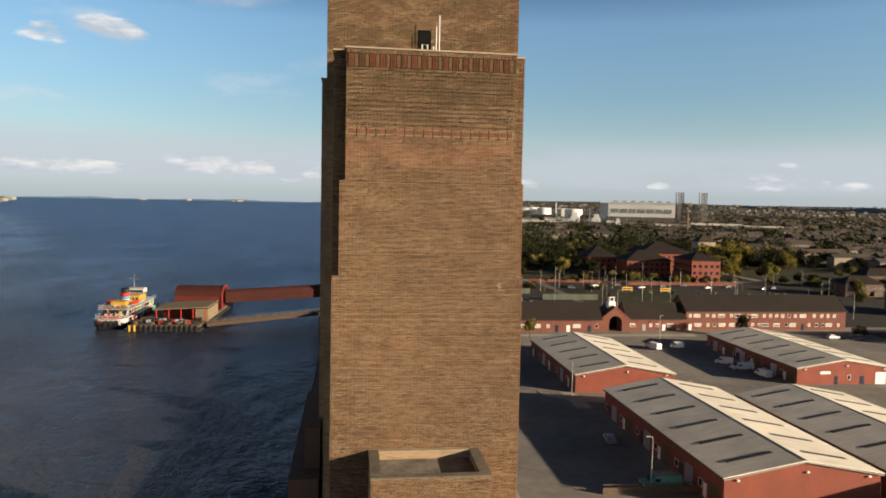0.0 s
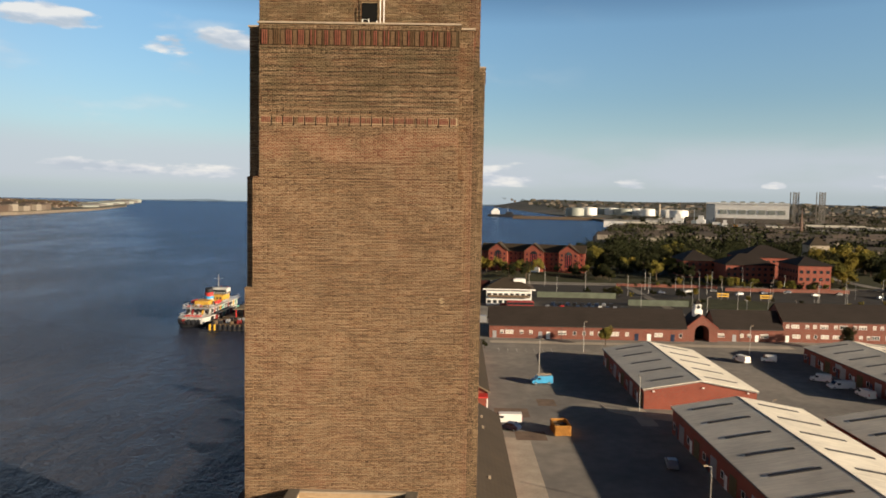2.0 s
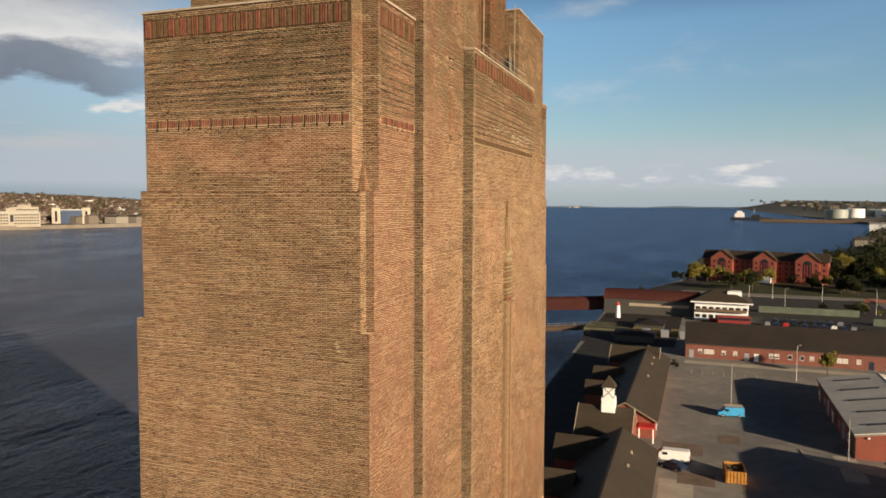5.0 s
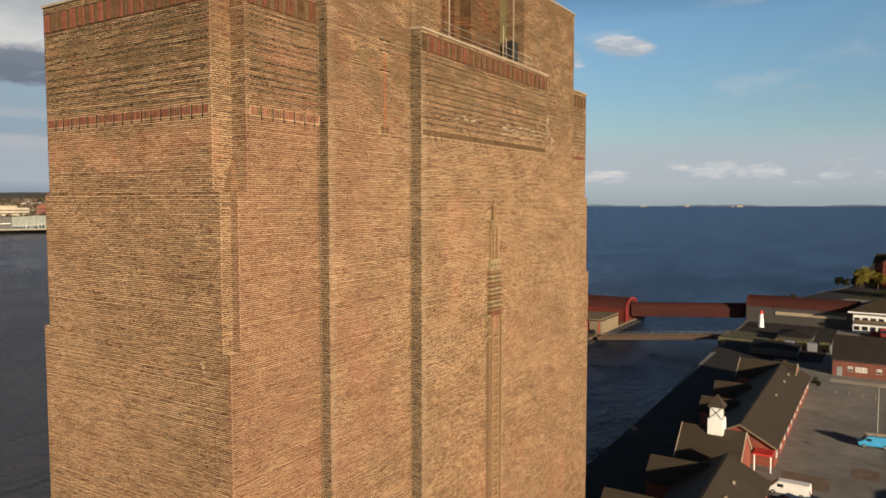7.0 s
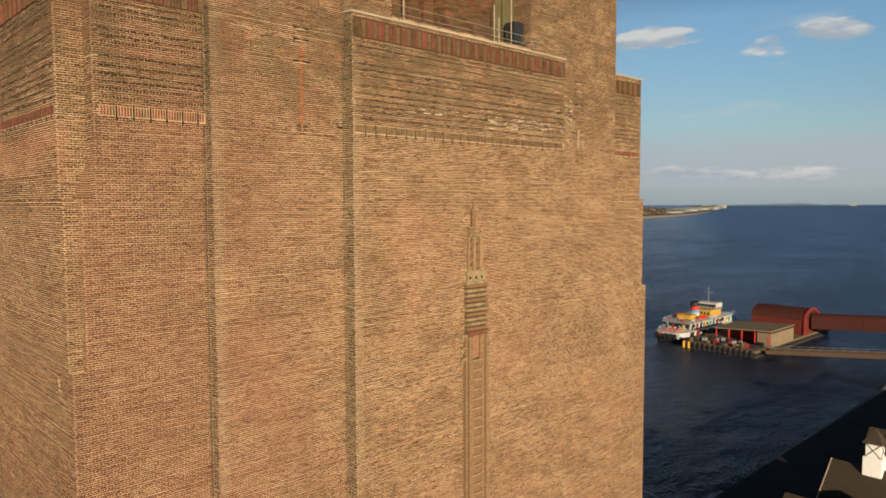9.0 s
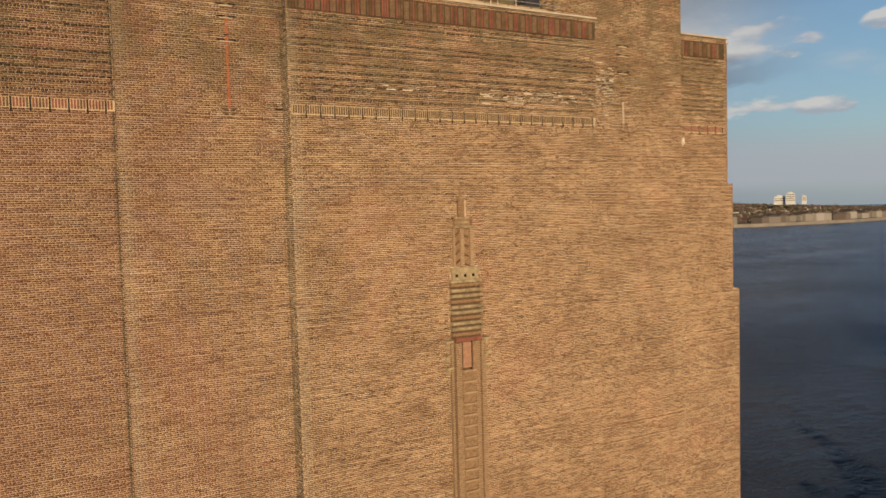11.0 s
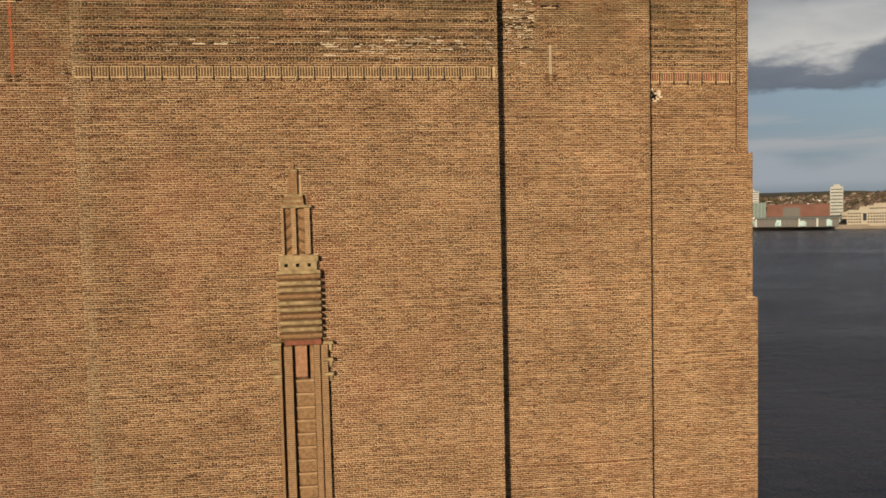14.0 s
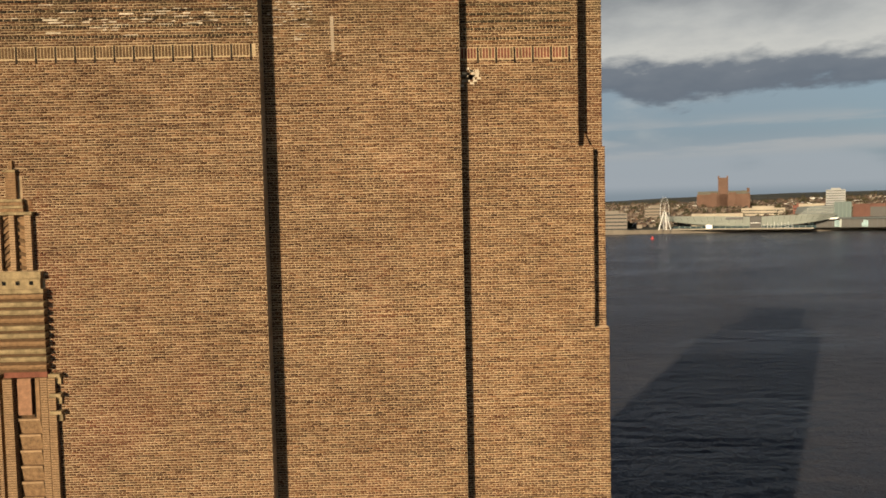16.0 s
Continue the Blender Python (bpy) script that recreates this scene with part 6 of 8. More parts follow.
# ---- ferry terminal and car park ----
def hip_building(name, label, x0, x1, y0, y1, eave, ridge, wall, roof, rows, over=1.0, win=(1.2, 1.2), frame_mat=None, z=0.0, yaw=0.0, storey=2.9, faces=("y",), gap=2.6):
    w, d = x1 - x0, y1 - y0
    e = thing(name, label, "building", "", pose((x0 + x1) / 2, (y0 + y1) / 2, z, 0, 0, yaw))
    part("wall", boxes("wall", [(-w / 2, w / 2, -d / 2, d / 2, -0.5, eave)]), wall, e)
    a, b = w / 2 + over, d / 2 + over
    k = max(0.0, a - b)
    v = [(-a, -b, eave), (a, -b, eave), (a, b, eave), (-a, b, eave), (-k, 0, ridge), (k, 0, ridge), (-a, -b, eave - 0.25), (a, -b, eave - 0.25), (a, b, eave - 0.25), (-a, b, eave - 0.25)]
    f = [(0, 1, 5, 4), (1, 2, 5), (2, 3, 4, 5), (3, 0, 4), (6, 9, 8, 7), (0, 6, 7, 1), (1, 7, 8, 2), (2, 8, 9, 3), (3, 9, 6, 0)]
    part("roof", mesh("roof", v, f), roof, e)
    for row in range(rows):
        zz = 0.9 + row * storey
        if "y" in faces:
            n = max(1, int(w // gap))
            for i in range(n):
                window(e, -w / 2 + w * (i + 0.5) / n, -d / 2 - 0.02, zz, win[0], win[1], "y", frame_mat)
        if "x" in faces:
            n = max(1, int(d // gap))
            for i in range(n):
                window(e, -w / 2 - 0.02, -d / 2 + d * (i + 0.5) / n, zz, win[0], win[1], "x", frame_mat)
    return e


term = hip_building("ferry_terminal", "white boarded ferry terminal with hipped slate roof and deep pale eaves", 24.0, 42.6, 295.5, 309.5, 7.0, 11.0, WHITE, SLATE_LIT, 2, 1.5, (1.6, 1.3), BLACK, gap=2.2)
part("fascia", boxes("fascia", [(-10.8, 10.8, -8.62, -8.54, 6.65, 7.1)]), WHITE, term, "white fascia board")
part("roof_box", bevelled("roof_box", (2.0, 7.0, -3.0, 2.0, 8.0, 10.6), 0.1), WHITE, term, "white plant box on the roof")
part("balcony", boxes("balcony", [(-8.6, 8.6, -8.4, -7.05, 3.4, 3.6)]), BLACK_STRIP, term)
part("balcony_rail", boxes("balcony_rail", [(-8.6, 8.6, -8.4, -8.3, 3.6, 4.5)]), TIMBER, term)
part("red_wall", boxes("red_wall", [(-4.0, 9.5, -11.6, -11.2, 0, 1.6)]), DARK_RED, term, "red low wall in front")
bus = thing("bus", "long red bus beside the terminal", "bus", "", pose(37.0, 289.5, 0, 0, 0, 3))
part("body", bevelled("body", (-5.5, 5.5, -1.25, 1.25, 0.35, 3.0), 0.15), DARK_RED, bus)
part("glazing", boxes("glazing", [(-5.2, 5.3, -1.27, 1.27, 1.5, 2.4)]), GLASS, bus)
wheels(bus, (-3.6, 3.4), 1.2, 0.48)


def barrel(name, label, axis, a, b, mid, half, base, rise_h, mat, wall, z=0.0, end_mat=None):
    """A barrel-roofed hall along x or y."""
    m = pose((a + b) / 2, mid, z) if axis == "x" else pose(mid, (a + b) / 2, z)
    e = thing(name, label, "building", "", m)
    o = [(-half, base)] + [(-half * math.cos(math.pi * k / 14), base + rise_h * math.sin(math.pi * k / 14)) for k in range(1, 14)] + [(half, base)]
    part("roof", prism("roof", o, axis, -(b - a) / 2, (b - a) / 2), mat, e)
    if axis == "x":
        part("wall", boxes("wall", [(-(b - a) / 2 + 0.1, (b - a) / 2 - 0.1, -half + 0.15, half - 0.15, 0, base)]), wall, e)
    else:
        part("wall", boxes("wall", [(-half + 0.15, half - 0.15, -(b - a) / 2 + 0.1, (b - a) / 2 - 0.1, 0, base)]), wall, e)
    n = int((b - a) / 2.2)
    for k in range(n + 1):
        u = -(b - a) / 2 + (b - a) * k / n
        oo = [(x * 1.012, zz + 0.05 * (zz > base)) for x, zz in o] + [(x * 0.97, zz - 0.12) for x, zz in reversed(o)]
        part("roof_rib", prism("roof_rib", oo, axis, u - 0.07, u + 0.07), mat, e)
    return e


hall = barrel("terminal_hall", "long maroon barrel-roofed landing hall", "x", -9.5, 26.0, 305.0, 5.5, 5.6, 3.6, MAROON, BLACK_STRIP)
part("fascia", boxes("fascia", [(-8.0, 14.0, -5.62, -5.36, 3.2, 4.3)]), COPING, hall, "pale fascia under the eaves")
beacon = thing("beacon", "small white beacon with a red top", "beacon", "", pose(-3.0, 288.0, 0))
part("tower", tube("tower", [(0, 0, 0), (0, 0, 4.6)], 1.0, 12, 0.6), WHITE, beacon)
part("lantern", tube("lantern", [(0, 0, 4.6), (0, 0, 5.9)], 0.75, 10, 0.25), RED, beacon, "red lantern top")
# near-black shed walls stand in for the shade over this part
hip_building("quay_shed", "low quay shed with shade put into its near-black walls", 5.0, 14.0, 262.0, 274.0, 2.3, 3.4, BLACK_STRIP, SLATE, 0, 0.4)
hip_building("quay_shed", "low quay shed with shade put into its near-black walls", 0.0, 12.0, 240.0, 250.0, 2.3, 3.3, BLACK_STRIP, SLATE, 0, 0.4)
whole("quay_block", boxes("quay_block", [(-11.5, 8.0, 258.0, 272.0, SEA - 1, 0.6)]), plain("mossy_quay_stone", (0.10, 0.095, 0.055), 0.9, 0, 0.4, 0.4, 0.02), "mossy stone abutment of the landing bridge", "quay wall", "", "structure")
for k in range(6):
    whole("hut", bevelled("hut", (-1.2, 1.2, -1.0, 1.0, 0, 2.3), 0.05), SILVER if k % 2 else OLIVE, "small service hut on the quay", "hut", "huts", "", pose(6 + k * 2.9, 256 - (k % 2) * 3.0, 0.0))

g = random.Random(11)
for row in range(4):
    for k in range(11):
        if g.random() < 0.8:
            mat, word = g.choice(((NAVY, "dark blue"), (NAVY, "dark"), (BLACK, "black"), (SILVER, "silver"), (WHITE, "white"), (RED, "red"), (BLACK, "black")))
            car(47 + k * 3.0 + row * 0.6, 272 + row * 9.5, 80 + g.uniform(-4, 4), mat, word + " car in the terminal car park")
whole("green_hoarding", boxes("green_hoarding", [(48.0, 84.0, 326.0, 326.3, 0, 2.6)]), plain("green_grey_hoarding", (0.10, 0.115, 0.085), 0.7, 0, 0.3, 0.3), "long grey-green hoarding behind the car park", "hoarding")
whole("green_hoarding", boxes("green_hoarding", [(84.0, 110.0, 306.0, 306.3, 0, 2.6)]), plain("green_grey_board", (0.09, 0.105, 0.08), 0.7, 0, 0.3, 0.3), "grey-green hoarding beside the road", "hoarding")

# ---- landing stage ----
DARK_MAROON = plain("dark_maroon_paint", (0.11, 0.022, 0.016), 0.7, 0, 0.3, 0.6)
stage = thing("landing_stage", "floating timber landing stage with fender piles", "pontoon", "", pose(-62.5, 284.0, SEA))
part("deck", bevelled("deck", (-12.0, 12.0, -30.0, 30.0, -0.8, 2.0), 0.15), TIMBER, stage)
part("skirt", boxes("skirt", [(-12.15, 12.15, -30.15, 30.15, 0.2, 1.4)]), BLACK, stage)
for k in range(14):
    part("fender", boxes("fender", [(-11.5 + k * 1.7, -11.0 + k * 1.7, -30.5, -30.15, -0.8, 2.1)]), YELLOW if k < 2 else BLACK, stage)
for k in range(12):
    part("fender", boxes("fender", [(-12.5, -12.15, -28.5 + k * 5, -27.9 + k * 5, -0.8, 2.2)]), TIMBER, stage)
for k in range(30):
    cx, cy = -10.5 + (k * 7.3) % 21, -29 + (k * 3.1) % 8
    part("deck_gear", bevelled("deck_gear", (cx - 0.5, cx + 0.5, cy - 0.4, cy + 0.4, 2.0, 2.6 + 0.3 * (k % 4)), 0.05), (BLACK, TIMBER, SILVER, BLACK, DARK_RED)[k % 5], stage)
for k in range(9):
    part("crate", bevelled("crate", (-9 + k * 2.2, -7.6 + k * 2.2, -28.2 + (k % 3) * 1.2, -26.9 + (k % 3) * 1.2, 2.0, 3.0 + 0.4 * (k % 2)), 0.05), (BLACK, SILVER, TIMBER, DARK_RED)[k % 4], stage, "crates and gear on the deck")
canopy = thing("stage_shelter", "red-framed shelter with beige flat roof on the landing stage", "shelter", "", pose(-59.5, 272.0, SEA + 2.0))
part("roof", prism("roof", [(-9.5, 3.9), (9.5, 4.9), (9.5, 5.2), (-9.5, 4.2)], "y", -9.5, 9.0), BEIGE, canopy)
for x in (-8.5, -4.2, 0, 4.2, 8.5):
    for y in (-8.8, 8.2):
        part("post", boxes("post", [(x - 0.15, x + 0.15, y - 0.15, y + 0.15, 0, 4.2)]), RED, canopy)
part("back_wall", boxes("back_wall", [(5.0, 9.3, -8.9, 8.5, 0, 4.2)]), BEIGE, canopy)
part("inside_wall", boxes("inside_wall", [(-8.0, 5.0, -2.0, 8.0, 0, 3.8)]), plain("dark_red_wall", (0.14, 0.03, 0.025), 0.8), canopy)
shed = barrel("stage_hall", "maroon barrel-roofed hall on the landing stage", "x", -68.5, -50.5, 299.0, 6.5, 5.0, 3.6, MAROON, DARK_MAROON, SEA + 2.0)
arch = [(-6.7, 0), (-6.7, 5.0)] + [(-6.7 * math.cos(math.pi * k / 12), 5.0 + 3.9 * math.sin(math.pi * k / 12)) for k in range(1, 12)] + [(6.7, 5.0), (6.7, 0), (5.6, 0), (5.6, 5.0)] + [(5.6 * math.cos(math.pi * k / 12), 5.0 + 3.0 * math.sin(math.pi * k / 12)) for k in range(1, 12)] + [(-5.6, 5.0), (-5.6, 0)]
part("arch", prism("arch", arch, "x", 8.95, 9.4), DARK_RED, shed, "red painted end arch")


def covered_bridge():
    """Sloping barrel-roofed walkway to the shore."""
    a, b = Vector((-50.0, 299.5, -0.2)), Vector((-9.0, 304.5, 2.0))
    d = (b - a)
    e = thing("covered_bridge", "maroon barrel-roofed covered walkway sloping to the landing stage", "footbridge", "", Matrix.Translation(a) @ Matrix.Rotation(math.atan2(d.y, d.x), 4, "Z") @ Matrix.Rotation(-math.atan2(d.z, d.xy.length), 4, "Y"))
    L = d.length
    o = [(-2.5, -1.5), (-2.5, 1.6)] + [(-2.5 * math.cos(math.pi * k / 12), 1.6 + 2.0 * math.sin(math.pi * k / 12)) for k in range(1, 12)] + [(2.5, 1.6), (2.5, -1.5)]
    part("shell", prism("shell", o, "x", 0, L), MAROON, e)
    for k in range(22):
        u = L * k / 21
        oo = [(x * 1.03, z + 0.04) for x, z in o] + [(x * 0.96, z - 0.06) for x, z in reversed(o)]
        part("rib", prism("rib", oo, "x", u - 0.09, u + 0.09), MAROON, e)


covered_bridge()


def road_bridge():
    a, b = Vector((-50.0, 258.5, -3.6)), Vector((-9.5, 264.8, -0.2))
    d = b - a
    e = thing("link_bridge", "low steel link bridge with side girders", "bridge", "", Matrix.Translation(a) @ Matrix.Rotation(math.atan2(d.y, d.x), 4, "Z") @ Matrix.Rotation(-math.atan2(d.z, d.xy.length), 4, "Y"))
    L = d.length
    part("deck", boxes("deck", [(0, L, -2.0, 2.0, -0.4, 0.0)]), TIMBER, e)
    for s in (-1, 1):
        part("girder", boxes("girder", [(0, L, s * 2.05 - 0.12, s * 2.05 + 0.12, -0.8, 0.5)]), plain("brown_girder", (0.09, 0.06, 0.042), 0.7, 0, 0.3), e)
        part("handrail", tube("handrail", [(0, s * 2.05, 1.1), (L, s * 2.05, 1.1)], 0.05, 6), STEEL, e)
        for k in range(15):
            part("stanchion", boxes("stanchion", [(L * k / 14 - 0.05, L * k / 14 + 0.05, s * 2.05 - 0.05, s * 2.05 + 0.05, 0.5, 1.1)]), STEEL, e)


road_bridge()


# ---- ferry ----
SHIP_WHITE = plain("dull_ship_white", (0.46, 0.46, 0.44), 0.6, 0, 0.3, 1.5)
SHIP_YELLOW = plain("dull_ship_yellow", (0.46, 0.27, 0.035), 0.6, 0, 0.3, 1.5)


def ferry():
    e = thing("ferry", "passenger ferry in dazzle colours moored with its stern outward", "ferry", "", pose(-82.2, 281.0, SEA))

    def hull(name, z0, z1, k0, k1, mat, label=""):
        st = [(-23, 3.0), (-22.3, 4.3), (-20, 5.2), (-14, 5.6), (0, 5.7), (12, 5.4), (18, 3.6), (22, 1.2), (23.5, 0.1)]
        ring = [(-w, y) for y, w in st] + [(w, y) for y, w in reversed(st)]
        n = len(ring)
        v = [(x * k0, y * (0.97 if k0 < k1 else 1), z0) for x, y in ring] + [(x * k1, y, z1) for x, y in ring]
        f = [tuple(range(n - 1, -1, -1)), tuple(range(n, 2 * n))] + [(i, (i + 1) % n, (i + 1) % n + n, i + n) for i in range(n)]
        return part(name, mesh(name, v, f), mat, e, label)

    hull("hull", -1.0, 1.6, 0.88, 1.0, BLACK, "black lower hull")
    hull("bulwark", 1.6, 3.2, 1.0, 1.02, SHIP_WHITE, "white upper hull with dazzle patches")
    # dazzle patches round the stern
    for k, (x, w, mat) in enumerate(((-4.2, 1.1, BLACK), (-2.6, 1.0, DARK_RED), (-0.6, 0.8, BLACK), (0.9, 1.2, BLACK), (2.6, 0.9, BLACK), (3.9, 0.8, SHIP_WHITE))):
        part("dazzle_patch", prism("dazzle_patch", [(x, 1.0 + 0.3 * (k % 2)), (x + w, 1.2), (x + w * 0.7, 2.9), (x - w * 0.2, 2.6)], "y", -23.9 + 0.28 * abs(x) ** 1.2 * 0.5, -22.4 + 0.28 * abs(x) ** 1.2 * 0.5), mat, e)
    for s in (-1, 1):
        for k in range(9):
            y = -18 + k * 4.0
            part("dazzle_patch", prism("dazzle_patch", [(y, 0.6), (y + 2.2, 0.6), (y + 3.2, 3.0), (y + 0.8, 3.0)], "x", s * 5.72, s * 5.84), (BLACK, DARK_RED, BLACK, TEAL)[k % 4], e)
    for k in range(9):
        x = -3.9 + k * 0.86
        part("dazzle_patch", prism("dazzle_patch", [(x, 1.25), (x + 0.43, 1.95), (x + 0.86, 1.25), (x + 0.86, 1.55), (x + 0.43, 2.3), (x, 1.55)], "y", -23.75, -23.3), BLACK, e)
    part("saloon", bevelled("saloon", (-4.6, 4.6, -15, 15, 3.2, 5.6), 0.2), SHIP_WHITE, e, "white saloon deck")
    for s in (-1, 1):
        for k in range(10):
            y = -15 + k * 3.0
            part("dazzle_patch", prism("dazzle_patch", [(y, 3.3), (y + 1.1, 3.3), (y + 1.9, 5.5), (y + 0.6, 5.5)], "x", s * 4.6, s * 4.68), (BLACK, DARK_RED, BLACK, SHIP_YELLOW, TEAL)[k % 5], e)
    for k in range(5):
        x = -4.5 + k * 1.85
        part("dazzle_patch", prism("dazzle_patch", [(x, 3.3), (x + 0.8, 3.3), (x + 1.3, 5.5), (x + 0.5, 5.5)], "y", -15.12, -15.03), (BLACK, DARK_RED, BLACK, SHIP_YELLOW, BLACK)[k], e)
    for s in (-1, 1):
        for k in range(12):
            part("saloon_window", boxes("saloon_window", [(s * 4.61 - 0.03, s * 4.61 + 0.03, -13.6 + k * 2.3, -12.2 + k * 2.3, 4.0, 5.0)]), GLASS, e)
    for k in range(4):
        part("saloon_window", boxes("saloon_window", [(-3.6 + k * 2.0, -2.4 + k * 2.0, -15.04, -14.98, 3.9, 5.0)]), GLASS, e)
    part("promenade_deck", bevelled("promenade_deck", (-5.2, 5.2, -17, 17, 5.6, 5.9), 0.08), SILVER, e)
    part("bridge_house", bevelled("bridge_house", (-3.4, 3.4, 1.0, 9.0, 5.9, 8.3), 0.15), SHIP_YELLOW, e, "yellow deckhouse")
    for k in range(5):
        part("deckhouse_window", boxes("deckhouse_window", [(-2.9 + k * 1.25, -2.2 + k * 1.25, 0.94, 1.02, 6.7, 7.6)]), GLASS, e)
    part("wheelhouse", bevelled("wheelhouse", (-4.0, 4.0, 4.0, 8.5, 8.3, 10.6), 0.12), SHIP_WHITE, e, "white wheelhouse")
    for k in range(8):
        x = -4.0 + k * 1.0
        part("dazzle_patch", prism("dazzle_patch", [(x, 8.35), (x + 0.5, 8.35), (x + 0.95, 9.15), (x + 0.45, 9.15)], "y", 3.9, 4.02), BLACK, e)
        part("dazzle_patch", prism("dazzle_patch", [(4.0 + k * 0.56, 8.4), (4.25 + k * 0.56, 8.4), (4.5 + k * 0.56, 9.15), (4.25 + k * 0.56, 9.15)], "x", 3.98, 4.08), BLACK, e)
    for k in range(6):
        part("vent_cowl", tube("vent_cowl", [(-2.4 + k * 0.95, 10.5 - 0.8 * (k % 2), 5.9), (-2.4 + k * 0.95, 10.5 - 0.8 * (k % 2), 9.6 + 0.6 * (k % 3))], 0.28, 8, 0.22), (SHIP_WHITE, BLACK, DARK_RED)[k % 3], e)
        part("deck_locker", bevelled("deck_locker", (-4.4 + k * 1.5, -3.4 + k * 1.5, -14.5 + (k % 3), -13.6 + (k % 3), 5.9, 6.6), 0.05), (DARK_RED, TIMBER, SHIP_WHITE)[k % 3], e)
    part("wheelhouse_window", boxes("wheelhouse_window", [(-3.7, 3.7, 3.95, 8.55, 9.2, 10.1)]), GLASS, e)
    part("aft_house", bevelled("aft_house", (-2.6, 2.6, -12.0, -7.0, 5.9, 7.8), 0.12), SHIP_YELLOW, e, "yellow aft deckhouse")
    for k, (z0, z1, r0, r1, mat) in enumerate(((5.9, 8.0, 1.7, 1.6, SHIP_WHITE), (8.0, 9.0, 1.6, 1.55, BLUE), (9.0, 10.3, 1.55, 1.5, RED), (10.3, 11.7, 1.5, 1.4, BLACK))):
        part("funnel_band", tube("funnel_band", [(0, -4.0, z0), (0, -4.3, z1)], r0, 14, r1), mat, e)
    part("mast", tube("mast", [(0, 6.0, 10.6), (0, 6.0, 16.0)], 0.16, 8, 0.06), STEEL, e)
    part("yard_arm", tube("yard_arm", [(-1.6, 6.0, 14.2), (1.6, 6.0, 14.2)], 0.06, 6), STEEL, e)
    part("stern_mast", tube("stern_mast", [(0, -22.0, 3.2), (0, -22.4, 6.8)], 0.08, 6), SHIP_WHITE, e)
    for s in (-1, 1):
        part("lifeboat", bevelled("lifeboat", (s * 4.4 - 0.8, s * 4.4 + 0.8, -9.5, -4.5, 6.4, 7.5), 0.4), RED, e, "red covered lifeboat")
        for k in range(3):
            part("life_raft", tube("life_raft", [(s * 4.3, -1.0 + k * 1.6, 6.3), (s * 4.3, 0.0 + k * 1.6, 6.3)], 0.4, 10), SHIP_WHITE, e)
    for z in (3.7, 4.2):
        part("stern_rail", tube("stern_rail", [(-5.0, -15, z), (-4.9, -20, z), (-3.5, -22.4, z), (3.5, -22.4, z), (4.9, -20, z), (5.0, -15, z)], 0.05, 6), SHIP_WHITE, e)
    for z in (6.4, 6.9):
        part("deck_rail", tube("deck_rail", [(-5.1, 16, z), (-5.1, -16.8, z), (5.1, -16.8, z), (5.1, 16, z)], 0.05, 6), SHIP_WHITE, e)
    part("bench", boxes("bench", [(-3 + k * 1.5, -2 + k * 1.5, -20.5, -18.0, 3.2, 3.7) for k in range(4)]), RED, e, "red benches on the aft deck")


ferry()

whole("shore_apron", prism("shore_apron", [(-8, 338), (6.5, 400), (26.5, 470), (52, 540), (60, 540), (21, 396), (12, 312), (-8, 312)], "z", -0.3, 0.04), APRON, "dark stony shore beside the offices", "ground", "", "structure")
# ---- behind the yard: hotel, offices, streets ----
whole("road", boxes("road", [(12.0, 620.0, 238.0, 396.0, -0.3, 0.02)]), ROAD, "dark asphalt streets and car parks behind the offices", "road", "", "structure")
whole("grass", boxes("grass", [(20.0, 250.0, 395.0, 640.0, -0.3, 0.03)]), GRASS, "rough grass and planting round the offices", "grass", "", "stuff")
whole("rough_ground", boxes("rough_ground", [(250.3, 900.0, 396.3, 690.0, -0.3, 0.03)]), GRASS, "rough dark ground among the terraces", "ground", "", "structure")
whole("side_street", boxes("side_street", [(177.0, 420.0, 120.0, 237.5, -0.3, 0.02)]), ROAD, "dark asphalt side street beyond the office block", "road", "", "structure")
whole("lawn", prism("lawn", [(130 + 26 * math.cos(a), 318 + 17 * math.sin(a)) for a in [2 * math.pi * k / 30 for k in range(30)]], "z", -0.3, 0.15), GRASS, "round grass island with pale kerb", "grass", "", "structure")
FOOTWAY = plain("dull_footway", (0.16, 0.145, 0.125), 0.9, 0, 0.25, 0.3, 0.008)
whole("footway", boxes("footway", [(98.0, 102.0, 242.0, 395.0, -0.3, 0.10)]), FOOTWAY, "pale footway along the street", "pavement", "", "structure")
whole("footway", boxes("footway", [(45.0, 260.0, 388.0, 392.0, -0.3, 0.10)]), FOOTWAY, "pale footway along the street", "pavement", "", "structure")
whole("low_wall", boxes("low_wall", [(150.0, 215.0, 372.0, 372.5, 0, 1.8)]), OLD_RED_WALL, "low red brick boundary wall", "wall")
whole("low_wall", boxes("low_wall", [(96.0, 150.0, 380.0, 380.5, 0, 1.6)]), OLD_RED_WALL, "low red brick boundary wall", "wall")


r = random.Random(21)
for k in range(26):
    lamp_post(r.uniform(96, 270), r.uniform(246, 392), r.uniform(8, 11), 0.9, "tall grey street lamp post", "street lamps", r.uniform(0, 360))
for k in range(44):
    tree(r.uniform(104, 300), r.choice((r.uniform(300, 330), r.uniform(374, 394))), r.uniform(2.2, 4.2), k % 3 == 0, 0.0, "low rounded shrub beside the street")


